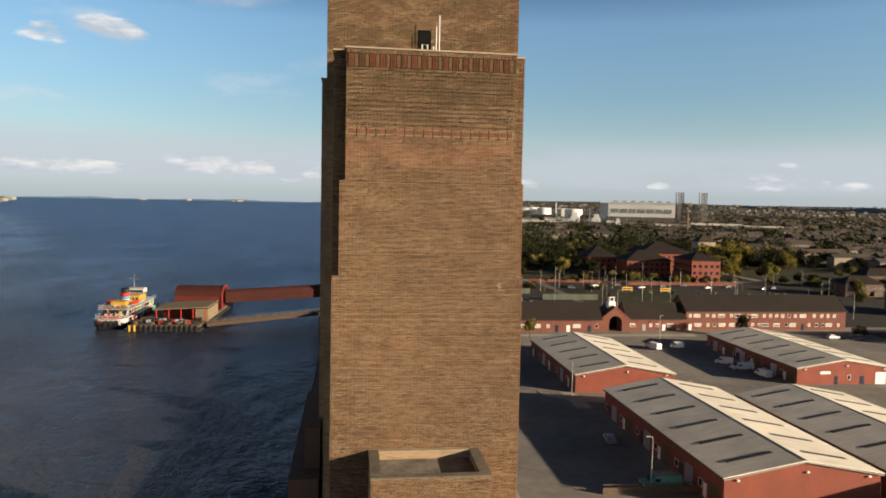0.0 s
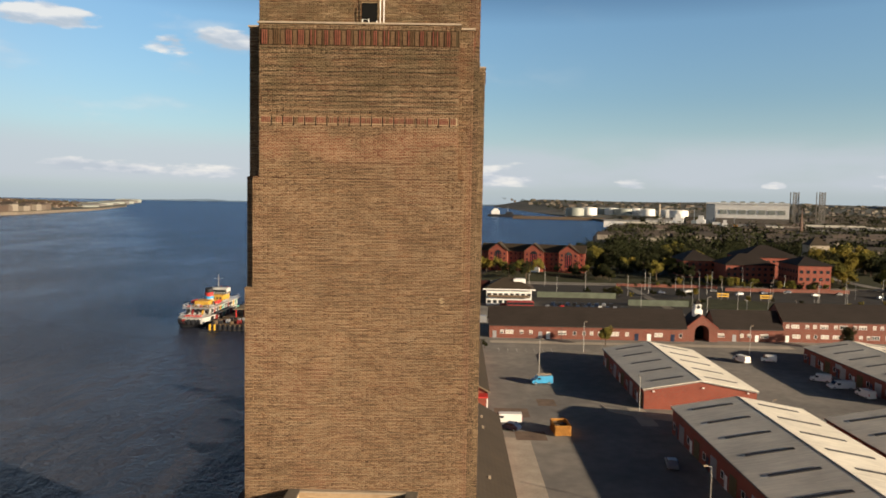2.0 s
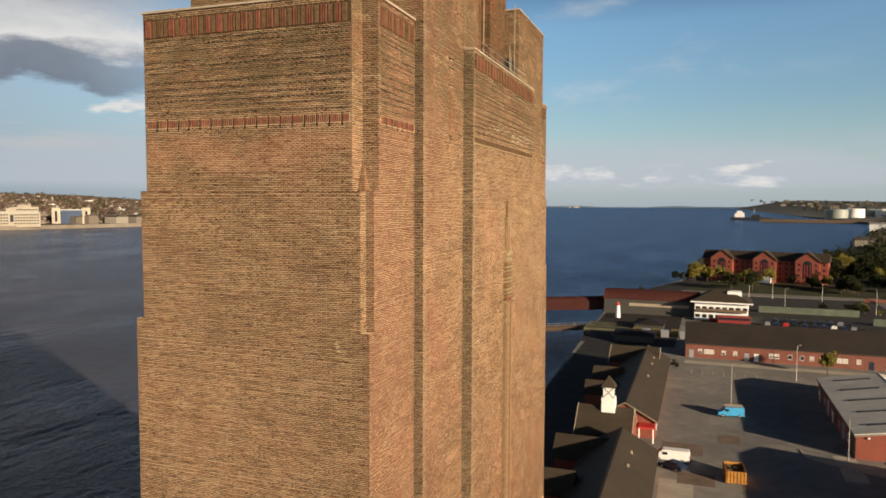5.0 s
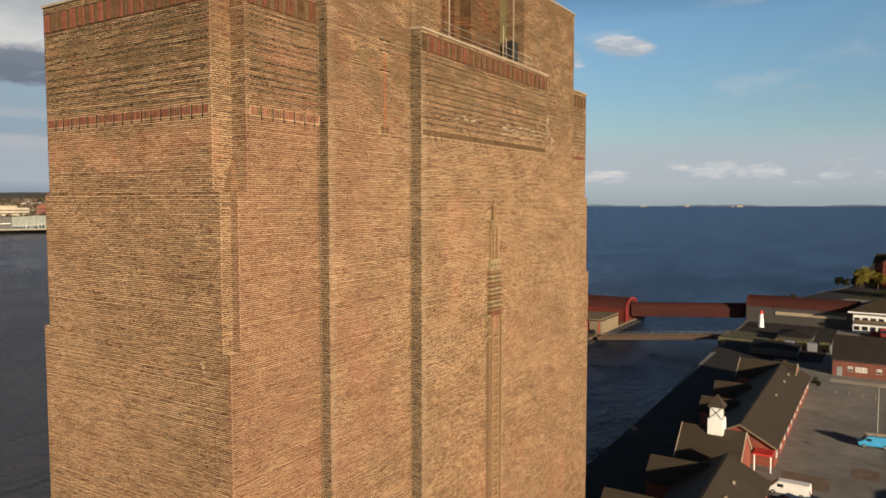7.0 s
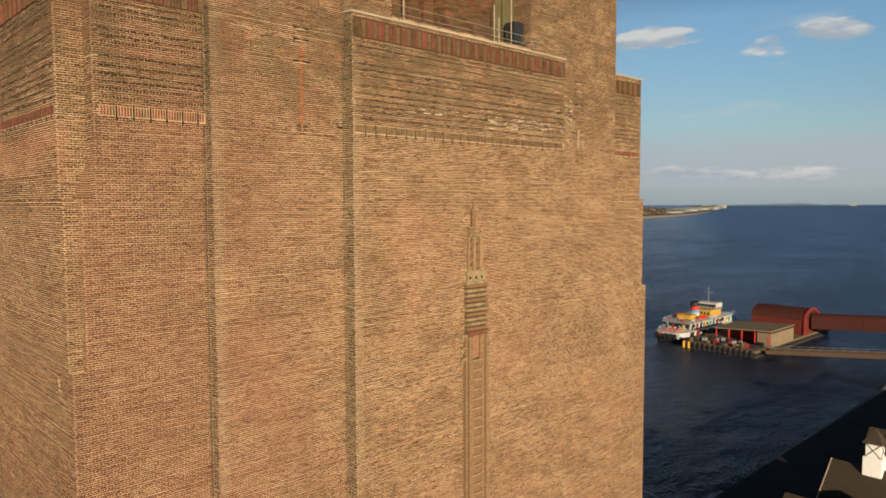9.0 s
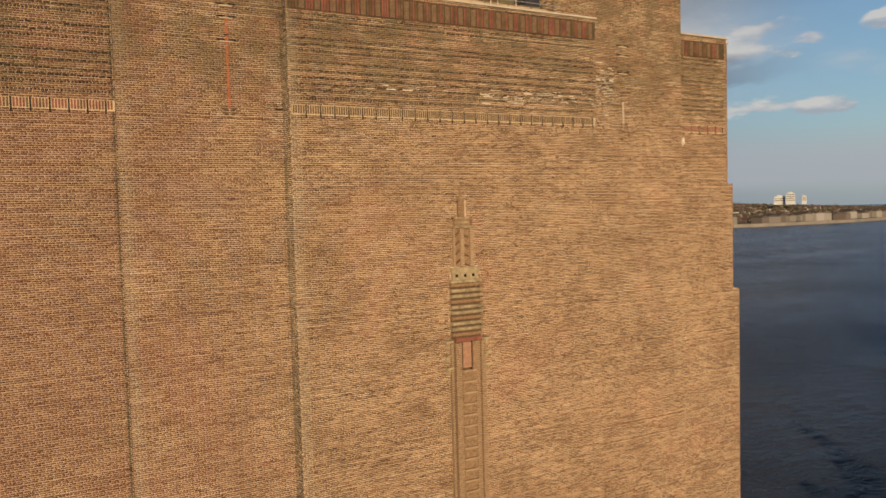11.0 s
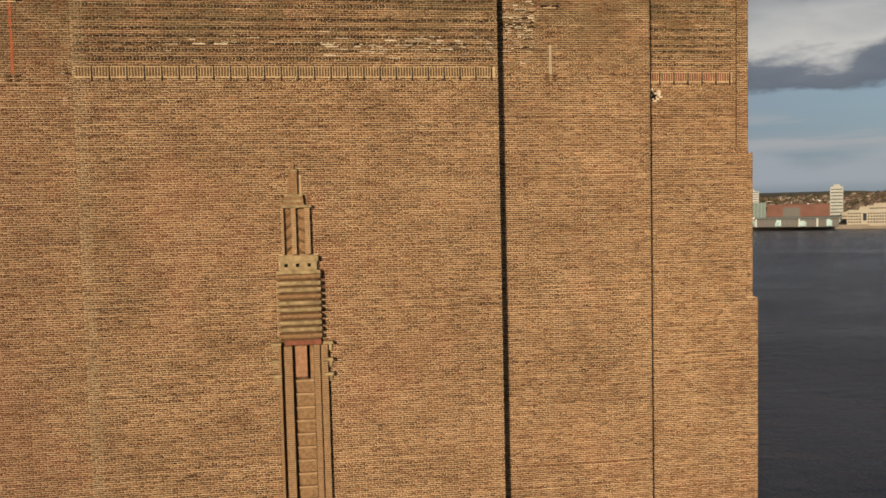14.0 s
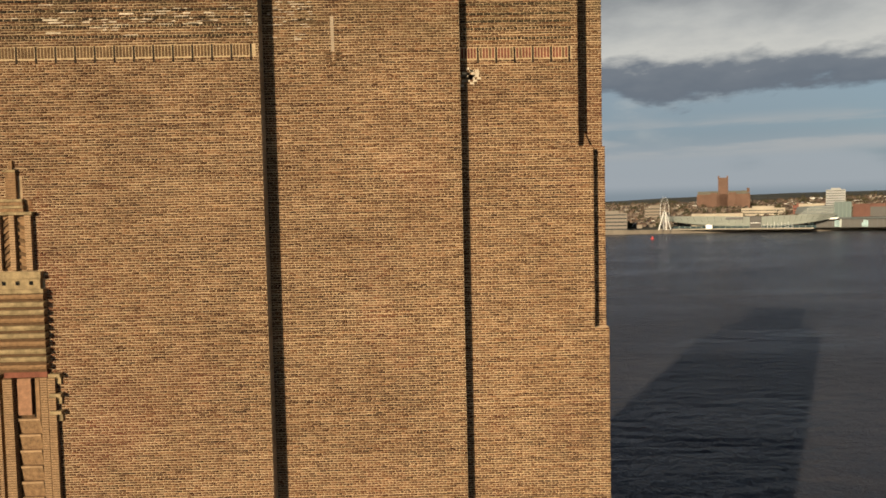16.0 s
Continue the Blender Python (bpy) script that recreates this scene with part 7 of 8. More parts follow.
def gabled_offices():
    e = thing("brick_offices", "four-storey red brick offices with three arched gables", "building", "", pose(63.0, 462.0, 0, 0, 0, -10))
    part("wall", boxes("wall", [(-33, 33, -7, 9, -0.5, 12.5)]), RED_WALL, e)
    part("roof", prism("roof", [(-8.2, 12.4), (0.5, 17.0), (10.2, 12.4)], "x", -33.6, 33.6), SLATE_LIT, e)
    for x in (-22, 1, 23):
        o = [(x - 6, -0.5), (x + 6, -0.5), (x + 6, 13.0), (x, 17.6), (x - 6, 13.0)]
        part("gable", prism("gable", o, "y", -10.5, -6.9), RED_WALL, e)
        for s in (-1, 1):
            part("gable_roof", prism("gable_roof", [(x, 17.7), (x + s * 6.6, 12.7), (x + s * 6.6, 13.1), (x, 18.2)], "y", -11.0, 1.0), SLATE_LIT, e)
        a = [(x - 2.2, 3.0), (x + 2.2, 3.0), (x + 2.2, 11.0)] + [(x + 2.2 * math.cos(t), 11.0 + 2.2 * math.sin(t)) for t in [math.pi * k / 10 for k in range(1, 10)]] + [(x - 2.2, 11.0)]
        part("tall_window", prism("tall_window", a, "y", -10.58, -10.45), GLASS, e, "tall dark arched window")
        for k in (-1, 0, 1):
            part("mullion", boxes("mullion", [(x + k * 1.4 - 0.1, x + k * 1.4 + 0.1, -10.65, -10.5, 3.0, 11.2)]), plain("maroon_mullion", (0.2, 0.04, 0.03), 0.6) if k == -1 and x == -22 else RED, e)
        for row in range(4):
            for s in (-4.2, 4.2):
                window(e, x + s, -10.52, 1.2 + row * 3.0, 1.3, 1.5, "y", RED, "gable_window")
    for x in [-31.5, -14, -11, -8, 9, 12, 15, 31]:
        for row in range(4):
            window(e, x, -7.02, 1.2 + row * 3.0, 1.3, 1.5, "y", RED, "office_window")
    part("porch", boxes("porch", [(-3, 5, -14, -10.5, 0, 3.4)]), WHITE, e, "white entrance canopy")


gabled_offices()
hip_building("brick_office_block", "three-storey red brick office block with hipped dark roof", 196.0, 214.0, 388.0, 414.0, 13.8, 18.0, RED_WALL, SLATE, 3, 1.0, (1.9, 1.8), BLACK, storey=4.1, faces=("y", "x"), gap=3.4)
hip_building("brick_office_block", "low linked red brick office wing with dark roof", 168.0, 196.5, 416.0, 438.0, 11.0, 17.0, RED_WALL, SLATE, 3, 1.0, (1.6, 1.5), BLACK, storey=3.4, faces=("y",), gap=3.4)
hip_building("brick_office_block", "red brick office wing with hipped dark roof", 152.0, 172.0, 440.0, 470.0, 11.0, 17.0, RED_WALL, SLATE, 3, 1.0, (1.6, 1.5), BLACK, storey=3.4, faces=("y", "x"), gap=3.4)
hip_building("brick_office_block", "rear red brick office wing with hipped dark roof", 190.0, 225.0, 445.0, 475.0, 14.0, 21.0, RED_WALL, SLATE, 4, 1.0, (1.6, 1.5), BLACK, storey=3.2, faces=("y",), gap=3.4)
hip_building("pale_house", "pale rendered house above the trees", 296.0, 312.0, 575.0, 590.0, 17.0, 24.0, PALE_WALL, SLATE_LIT, 4, 0.6)
for x, y, w, d, h in ((250, 330, 22, 12, 7), (285, 360, 26, 14, 9), (330, 400, 30, 16, 9), (300, 300, 18, 12, 7), (232, 262, 18, 20, 12)):
    hip_building("brick_house", "dark brick house with slate roof", x, x + w, y, y + d, h, h + 4, DARK_WALL, SLATE, 2, 0.4)
for k, (x, y) in enumerate(((60, 345), (75, 352), (92, 338), (105, 350), (118, 338), (134, 352), (150, 340), (166, 352), (185, 345), (205, 350), (88, 300), (104, 285), (120, 272), (140, 262), (165, 258), (190, 262), (215, 300), (240, 350), (112, 372), (145, 376), (178, 366), (215, 376), (250, 300), (270, 270), (128, 300), (58, 372), (45, 330))):
    lamp_post(x, y, 10.0 if k % 3 else 8.0, 1.0, "tall grey street lamp beside the road", "street lamps", k * 47.0)
for k in range(10):
    car(112 + k * 13 + (k % 3) * 2, 352 + (k * 7) % 18, 12 + (k % 2) * 180, (NAVY, WHITE, BLACK, SILVER, NAVY)[k % 5], ("dark blue", "white", "black", "silver", "dark blue")[k % 5] + " car on the street")
for k, (x, y) in enumerate(((136.9, 339.0), (155.6, 336.0))):
    b = thing("yellow_barrier", "bright yellow road barrier", "barrier", "road barriers", pose(x, y, 0))
    for z in (0.9, 2.0):
        part("board", boxes("board", [(-2.8, 2.8, -0.15, 0.15, z, z + 0.5)]), YELLOW, b)
    for xx in (-2.4, 2.4):
        part("leg", boxes("leg", [(xx - 0.12, xx + 0.12, -0.12, 0.12, 0, 2.0)]), STEEL, b)

grove(13, 22, 44, 436, 452, 6, 10, 0.7)
grove(8, 46, 96, 425, 444, 6, 9, 0.5)
grove(26, 96, 150, 415, 500, 8, 13, 0.15)
grove(26, 100, 190, 480, 620, 10, 15, 0.2)
grove(18, 215, 262, 385, 470, 9, 14, 0.65)
grove(9, 178, 215, 200, 222, 3, 6, 0.4)
grove(22, 270, 325, 470, 540, 11, 17, 0.75)
grove(40, 330, 520, 420, 690, 8, 14, 0.15)
grove(30, 230, 480, 260, 420, 4, 8, 0.3)
grove(20, 225, 330, 300, 440, 6, 11, 0.35)
grove(16, 150, 215, 376, 386, 4, 7, 0.3)
grove(20, 200, 420, 480, 640, 9, 15, 0.3)
grove(9, 284, 318, 522, 545, 15, 20, 1.0)
grove(14, 128, 172, 388, 398, 4, 6, 0.35)
grove(12, 60, 130, 330, 345, 3, 5, 0.3)
grove(10, 40, 100, 400, 425, 6, 10, 0.3)
tree(54.5, 214.0, 5.5, True), tree(128.0, 218.0, 7.0, False), tree(168.0, 214.0, 6.0, False)
tree(18.5, 206.5, 3.0, False)
grove(7, -3, 3, 338, 352, 4, 6, 0.1)
grove(7, 10, 30, 430, 470, 5, 8, 0.1)


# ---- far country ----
warp_to_view = False
# distance haze is painted into this blue-grey hill colour
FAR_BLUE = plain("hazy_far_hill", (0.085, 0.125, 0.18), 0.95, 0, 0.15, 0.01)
def scatter(name, label, n, area, size, mat_w, mat_r, height_of, seed):
    """Many far houses: walls and roofs in one mesh each."""
    g = np.random.RandomState(seed)
    wv, wf, rv, rf = [], [], [], []
    for _ in range(n):
        x, y = area(g)
        z = height_of(x, y)
        w, d, h = g.uniform(*size[0]), g.uniform(*size[1]), g.uniform(*size[2])
        k = len(wv)
        wv += box_points(x - w / 2, x + w / 2, y - d / 2, y + d / 2, z - 4, z + h)
        wf += [tuple(i + k for i in q) for q in BOX_FACES]
        k = len(rv)
        e = h * g.uniform(0.25, 0.5)
        rv += [(x - w / 2 - 0.4, y - d / 2 - 0.4, z + h), (x + w / 2 + 0.4, y - d / 2 - 0.4, z + h), (x + w / 2 + 0.4, y + d / 2 + 0.4, z + h), (x - w / 2 - 0.4, y + d / 2 + 0.4, z + h), (x - w / 2, y, z + h + e), (x + w / 2, y, z + h + e)]
        rf += [tuple(i + k for i in q) for q in ((0, 1, 5, 4), (1, 2, 5), (2, 3, 4, 5), (3, 0, 4), (3, 2, 1, 0))]
    e = thing(name, label, "houses")
    for nm, me, mat in (("walls", mesh("walls", wv, wf), mat_w), ("roofs", mesh("roofs", rv, rf), mat_r)):
        ob = part(nm, me, mat, e)
        ob["kind"] = "stuff"
    e["kind"] = "stuff"


def far_z(x, y):
    return rise(x, y) if y > 700 else 0.0


def inland(g, y0):
    """A place in the country behind the shore, denser towards the town, clear of the tank farm."""
    y = y0 + 3800 * g.rand() ** 1.6
    edge = np.interp(y, [700, 1000, 1500, 1925, 2400, 3150, 3900, 4700], [140, 210, 340, 415, 420, 378, 300, 190])
    x = edge + (15 if y < 1900 else 90) + (0.85 * y + 250 - edge) * g.rand()
    if 0.25 < x / y < 0.48 and 1290 < y < 1450:
        y += 900
    return (x + 700, y) if x < 1000 and 1900 < y < 3000 else (x, y)


def woods(name, label, n, area, lo, hi, height_of, seed, mat, leaves=26, leaf=0.14):
    """Far tree clumps in one mesh."""
    g = np.random.RandomState(seed)
    pts = []
    for _ in range(n):
        x, y = area(g)
        s = g.uniform(lo, hi)
        z = height_of(x, y)
        c = np.array([x, y, z + s * 0.5]) + g.randn(leaves, 3) * np.array([s * 0.32, s * 0.32, s * 0.24])
        pts.append(np.c_[c, np.full(leaves, s * leaf)])
    p = np.vstack(pts)
    m = len(p)
    a, b = g.randn(m, 3), g.randn(m, 3)
    a /= np.linalg.norm(a, axis=1)[:, None]
    b -= (a * b).sum(1)[:, None] * a
    b /= np.linalg.norm(b, axis=1)[:, None]
    s = p[:, 3:4]
    v = np.stack([p[:, :3] - a * s, p[:, :3] - b * s, p[:, :3] + a * s, p[:, :3] + b * s], 1).reshape(-1, 3)
    ob = new(name, fast_mesh(name, v, np.arange(m * 4).reshape(-1, 4)))
    ob.data.materials.append(mat)
    tagged(ob, label, "trees", "", "stuff")


scatter("far_suburb", "distant brick suburb with dark roofs", 1500, lambda g: inland(g, 680), ((9, 26), (8, 14), (5, 9)), TOWN, TOWN_ROOF, far_z, 3)
scatter("near_suburb", "brick terraces with dark roofs among trees", 200, lambda g: (g.uniform(330, 900), g.uniform(420, 690)), ((14, 40), (8, 11), (6, 9)), TOWN, TOWN_ROOF, lambda x, y: 0.0, 4)
woods("far_woods", "distant dark woods and garden trees", 3600, lambda g: inland(g, 640), 8, 15, far_z, 5, LEAF, 60, 0.09)
woods("near_woods", "belt of dark trees beyond the offices", 420, lambda g: (g.uniform(120, 720), g.uniform(455, 610)), 7, 12, lambda x, y: 0.0, 6, LEAF, 620, 0.042)


def by_first_view(az_deg, dist):
    """A place by bearing from the +y axis towards +x and distance, reckoned from near the camera's first position to
    fit its view.
    """
    a = radians(az_deg)
    return -1.9 + dist * math.sin(a), -2.8 + dist * math.cos(a)


def build_hall():
    x0, y0 = by_first_view(19.66, 1500)
    x1, y1 = by_first_view(25.32, 1500)
    d = Vector((x1 - x0, y1 - y0, 0))
    L = d.length
    m = Matrix.Translation((x0, y0, 4.0)) @ Matrix.Rotation(math.atan2(d.y, d.x), 4, "Z")
    e = thing("construction_hall", "huge pale shipyard construction hall", "hall", "", m)
    part("wall", boxes("wall", [(16, L, 0, 70, 0, 42)]), HALL_WHITE, e)
    # end bay coloured blue-grey for the shade on that side
    part("end_wall", boxes("end_wall", [(0, 15.9, 0.1, 70, 0, 43)]), plain("blue_grey_end_shade", (0.17, 0.20, 0.24), 0.7, 0, 0.1, 0.05), e, "blue-grey end bay with its shade in the colour")
    part("plinth", boxes("plinth", [(16, L, -0.4, 0.2, 0, 15)]), plain("dark_plinth", (0.16, 0.14, 0.12), 0.8), e)
    part("parapet", boxes("parapet", [(0, L, -0.8, 70, 42, 45)]), WHITE, e)
    for k in range(7):
        u = 24 + k * (L - 28) / 7
        part("wall_panel", boxes("wall_panel", [(u, u + 13, -0.5, 0.2, 23, 31)]), PALE_GREY, e)
        part("roof_vent", boxes("roof_vent", [(u + 2, u + 11, 2, 12, 45, 47.5)]), PALE_GREY, e)
    for az in (25.57, 27.23):
        x, y = by_first_view(az, 1440)
        t = thing("lattice_tower", "dark lattice crane tower beside the shipyard", "crane tower", "crane towers", pose(x, y, 3))
        for sx in (-5, 5):
            for sy in (-5, 5):
                part("leg", boxes("leg", [(sx - 0.6, sx + 0.6, sy - 0.6, sy + 0.6, 0, 66)]), BLACK_STRIP, t)
        for k in range(16):
            part("brace", tube("brace", [(-5, -5, k * 4.1), (5, -5, k * 4.1 + 4.1)], 0.6, 4), BLACK_STRIP, t)
            part("brace", tube("brace", [(5, -5, k * 4.1), (-5, -5, k * 4.1 + 4.1)], 0.6, 4), BLACK_STRIP, t)


build_hall()


def yard_shed(az, dist, w, d, h, mat):
    x, y = by_first_view(az, dist)
    e = thing("shipyard_shed", "long pale shed of the shipyard with a shallow roof", "shed", "shipyard sheds", pose(x, y, 2.0, 0, 0, -az))
    part("wall", boxes("wall", [(-w / 2, w / 2, -d / 2, d / 2, 0, h)]), mat, e)
    part("roof", prism("roof", [(-d / 2 - 0.5, h), (0, h + d * 0.10), (d / 2 + 0.5, h)], "x", -w / 2 - 0.5, w / 2 + 0.5), GREY_SHEET if mat is WHITE else PALE_SHEET, e)
    part("door", boxes("door", [(-4, 4, -d / 2 - 0.2, -d / 2 + 0.1, 0, h * 0.7)]), SILVER, e)


for az, dist, w, d, h, mat in ((13.6, 1280, 60, 26, 11, WHITE), (15.4, 1220, 70, 24, 9, PALE_WALL), (16.4, 1300, 46, 30, 13, WHITE), (18.4, 1230, 54, 22, 8, PALE_WALL), (23.0, 1240, 64, 26, 9, WHITE), (25.0, 1210, 60, 22, 8, PALE_WALL), (28.2, 1260, 80, 30, 10, PALE_WALL), (30.0, 1180, 56, 24, 9, WHITE), (31.6, 1240, 70, 26, 9, PALE_WALL), (27.0, 1120, 44, 18, 7, WHITE)):
    yard_shed(az, dist, w, d, h, mat)


def ship(az, dist, length, height, label, hull_mat, yaw, z=1.0):
    x, y = by_first_view(az, dist)
    e = thing("ship", label, "ship", "", pose(x, y, z, 0, 0, yaw))
    L = length / 2
    part("hull", prism("hull", [(-L, 0), (L * 0.86, 0), (L, height * 0.3), (-L, height * 0.3)], "y", -7, 7), hull_mat, e)
    part("superstructure", boxes("superstructure", [(-L * 0.8, -L * 0.35, -6, 6, height * 0.3, height * 0.75)]), WHITE, e)
    part("upper_house", boxes("upper_house", [(-L * 0.7, -L * 0.45, -5, 5, height * 0.75, height)]), WHITE, e)
    part("mast", boxes("mast", [(L * 0.1, L * 0.13, -0.6, 0.6, height * 0.3, height * 1.3)]), SILVER, e)
    part("fore_house", boxes("fore_house", [(L * 0.0, L * 0.4, -5, 5, height * 0.3, height * 0.6)]), hull_mat, e)
    return e


NAVAL = plain("naval_grey", (0.20, 0.25, 0.28), 0.6, 0, 0.1)
ship(18.7, 1230, 70, 26, "grey naval ship at the shipyard quay", NAVAL, -20, 2)
ship(20.2, 1210, 60, 24, "white ship at the shipyard quay", WHITE, -22, 2)
ship(17.0, 1350, 46, 16, "white ship at the shipyard quay", WHITE, -18, 2)
ship(4.4, 2424, 120, 28, "cargo ship moored at the oil jetty", BLACK, -8, SEA)
ship(21.6, 1210, 40, 18, "orange and white workboat at the quay", ORANGE, -20, 2)
tk = random.Random(9)
for k, (az, dist) in enumerate(((9.8, 2600), (10.9, 2680), (12.6, 2800), (13.5, 2750), (14.4, 2760), (15.3, 2700), (11.9, 2860), (16.8, 2500), (17.6, 2400))):
    x, y = by_first_view(az, dist)
    rad, h = tk.uniform(26, 40), tk.uniform(24, 28)
    v = [(rad * math.cos(2 * math.pi * i / 28), rad * math.sin(2 * math.pi * i / 28), z) for z in (-6, h) for i in range(28)] + [(0, 0, h + 2.5)]
    f = [(i, (i + 1) % 28, (i + 1) % 28 + 28, i + 28) for i in range(28)] + [(i + 28, (i + 1) % 28 + 28, 56) for i in range(28)]
    whole("oil_tank", mesh("oil_tank", v, f), HALL_WHITE if k % 3 else PALE_GREY, "pale cylindrical oil storage tank", "tank", "oil tanks", "", pose(x, y, 2.0))
jx, jy = by_first_view(9.0, 2150)
whole("jetty", boxes("jetty", [(-150, 140, -6, 6, SEA - 1, 3.0)]), TIMBER, "long dark oil jetty", "jetty", "", "structure", pose(jx, jy, 0, 0, 0, -12))
cx, cy = by_first_view(16.2, 2100)
whole("chimney", tube("chimney", [(0, 0, 0), (0, 0, 40)], 4.0, 12, 3.2), PALE_WALL, "pale slender industrial chimney stack", "chimney", "", "", pose(cx, cy, 6))
sx, sy = by_first_view(26.2, 1000)
whole("church_spire", mesh("church_spire", [(-2.4, -2.4, 0), (2.4, -2.4, 0), (2.4, 2.4, 0), (-2.4, 2.4, 0), (-2.4, -2.4, 20), (2.4, -2.4, 20), (2.4, 2.4, 20), (-2.4, 2.4, 20), (0, 0, 46)], [(0, 1, 5, 4), (1, 2, 6, 5), (2, 3, 7, 6), (3, 0, 4, 7), (4, 5, 8), (5, 6, 8), (6, 7, 8), (7, 4, 8)]), DARK_WALL, "dark church spire above the roofs", "spire", "", "", pose(sx, sy, 3) @ Matrix.Diagonal((0.62, 0.62, 0.85, 1)))


# ---- far bank of the river ----
def bank_z(x, y):
    k = np.interp(y, [-900, -200, 371, 780, 970, 1300, 1600, 2290, 2900, 3500, 3950], [-1180, -1160, -1150, -1107, -1040, -975, -985, -1140, -1330, -1600, -1790])
    return min(62, 0.036 * max(0, k - x - 60)) * (1 + 0.45 * min(1.0, max(0.0, (y - 1100) / 700))) * (1 if y < 2200 else max(0.2, 1 - (y - 2200) / 1800)), k


def bank_area(g, near, far, y0, y1):
    y = g.uniform(y0, y1)
    return bank_z(0, y)[1] - g.uniform(near, far), y


WHITE_HOUSE = plain("whitewashed_far_wall", (0.62, 0.60, 0.55), 0.8, 0, 0.15, 0.05)
scatter("city_houses", "crowded brick and pale buildings of the far bank", 5200, lambda g: bank_area(g, 60, 1300, 150, 3000), ((7, 14), (7, 12), (4, 9)), CITY, CITY_ROOF, lambda x, y: bank_z(x, y)[0], 12)
woods("city_trees", "autumn trees among the far bank's houses", 1500, lambda g: bank_area(g, 60, 1400, 150, 3200), 9, 16, lambda x, y: bank_z(x, y)[0], 13, CITY_LEAF, 30)
scatter("white_houses", "scattered white buildings of the far bank", 300, lambda g: bank_area(g, 120, 1300, 150, 3000), ((7, 16), (10, 24), (5, 9)), WHITE_HOUSE, CITY_ROOF, lambda x, y: bank_z(x, y)[0], 15)
scatter("waterfront_flats", "brick flats along the far river wall", 40, lambda g: bank_area(g, 25, 60, 1050, 1900), ((18, 30), (20, 46), (11, 17)), TOWN, TOWN_ROOF, lambda x, y: 1.0, 14)


def by_last_view(px_az, dist):
    """A place by bearing from -x towards +y and distance, reckoned from near the camera's last position to fit its
    view.
    """
    a = radians(px_az + 0.75)
    return 32.0 - dist * math.cos(a), 71.3 + dist * math.sin(a)


def facing(x, y):
    """Turns a thing's -y side towards the tower."""
    return math.degrees(math.atan2(y - 60, x - 20)) - 90


def build_cathedral():
    x, y = by_last_view(21.9, 2150)
    e = thing("cathedral", "great red sandstone cathedral with a massive central tower", "cathedral", "", pose(x, y, 32, 0, 0, facing(x, y)))
    part("nave", boxes("nave", [(-70, 68, -14, 14, -10, 38)]), SANDSTONE, e)
    part("nave_roof", prism("nave_roof", [(-14, 38), (14, 38), (0, 47)], "x", -68, 66), plain("green_copper_roof", (0.16, 0.15, 0.12), 0.8), e)
    part("central_tower", bevelled("central_tower", (-14, 12, -14, 14, -10, 84), 1.5), SANDSTONE, e)
    for sx in (-13, 10):
        for sy in (-13, 13):
            part("pinnacle", boxes("pinnacle", [(sx - 2, sx + 2, sy - 2, sy + 2, 82, 89)]), SANDSTONE, e)
    for u in (-6.5, -1, 4.5):
        part("belfry_opening", boxes("belfry_opening", [(u - 1.3, u + 1.3, -14.3, -13.8, 55, 80)]), DARK_WALL, e)
    part("transept", boxes("transept", [(-34, -16, -22, 22, -10, 42)]), SANDSTONE, e)
    part("transept", boxes("transept", [(14, 32, -22, 22, -10, 42)]), SANDSTONE, e)
    part("turret", boxes("turret", [(60, 67, -7, 7, 38, 54)]), SANDSTONE, e)
    for k in range(10):
        u = -66 + k * 13.5
        if not -36 < u < 33:
            part("buttress", boxes("buttress", [(u - 1.2, u + 1.2, -16.5, -13.5, -10, 36)]), SANDSTONE, e)


build_cathedral()


HALL_GREY = plain("grey_hall_cladding", (0.085, 0.095, 0.095), 0.7, 0, 0.2, 0.05)
FAR_BRICK = plain("far_brown_brick", (0.13, 0.065, 0.05), 0.9, 0, 0.25, 0.05)
TEAL_PANE = plain("pale_teal_glass", (0.20, 0.33, 0.34), 0.4, 0, 0.3, 0.1)
TEAL_GLAZING = plain("teal_glazing", (0.03, 0.05, 0.055), 0.9)


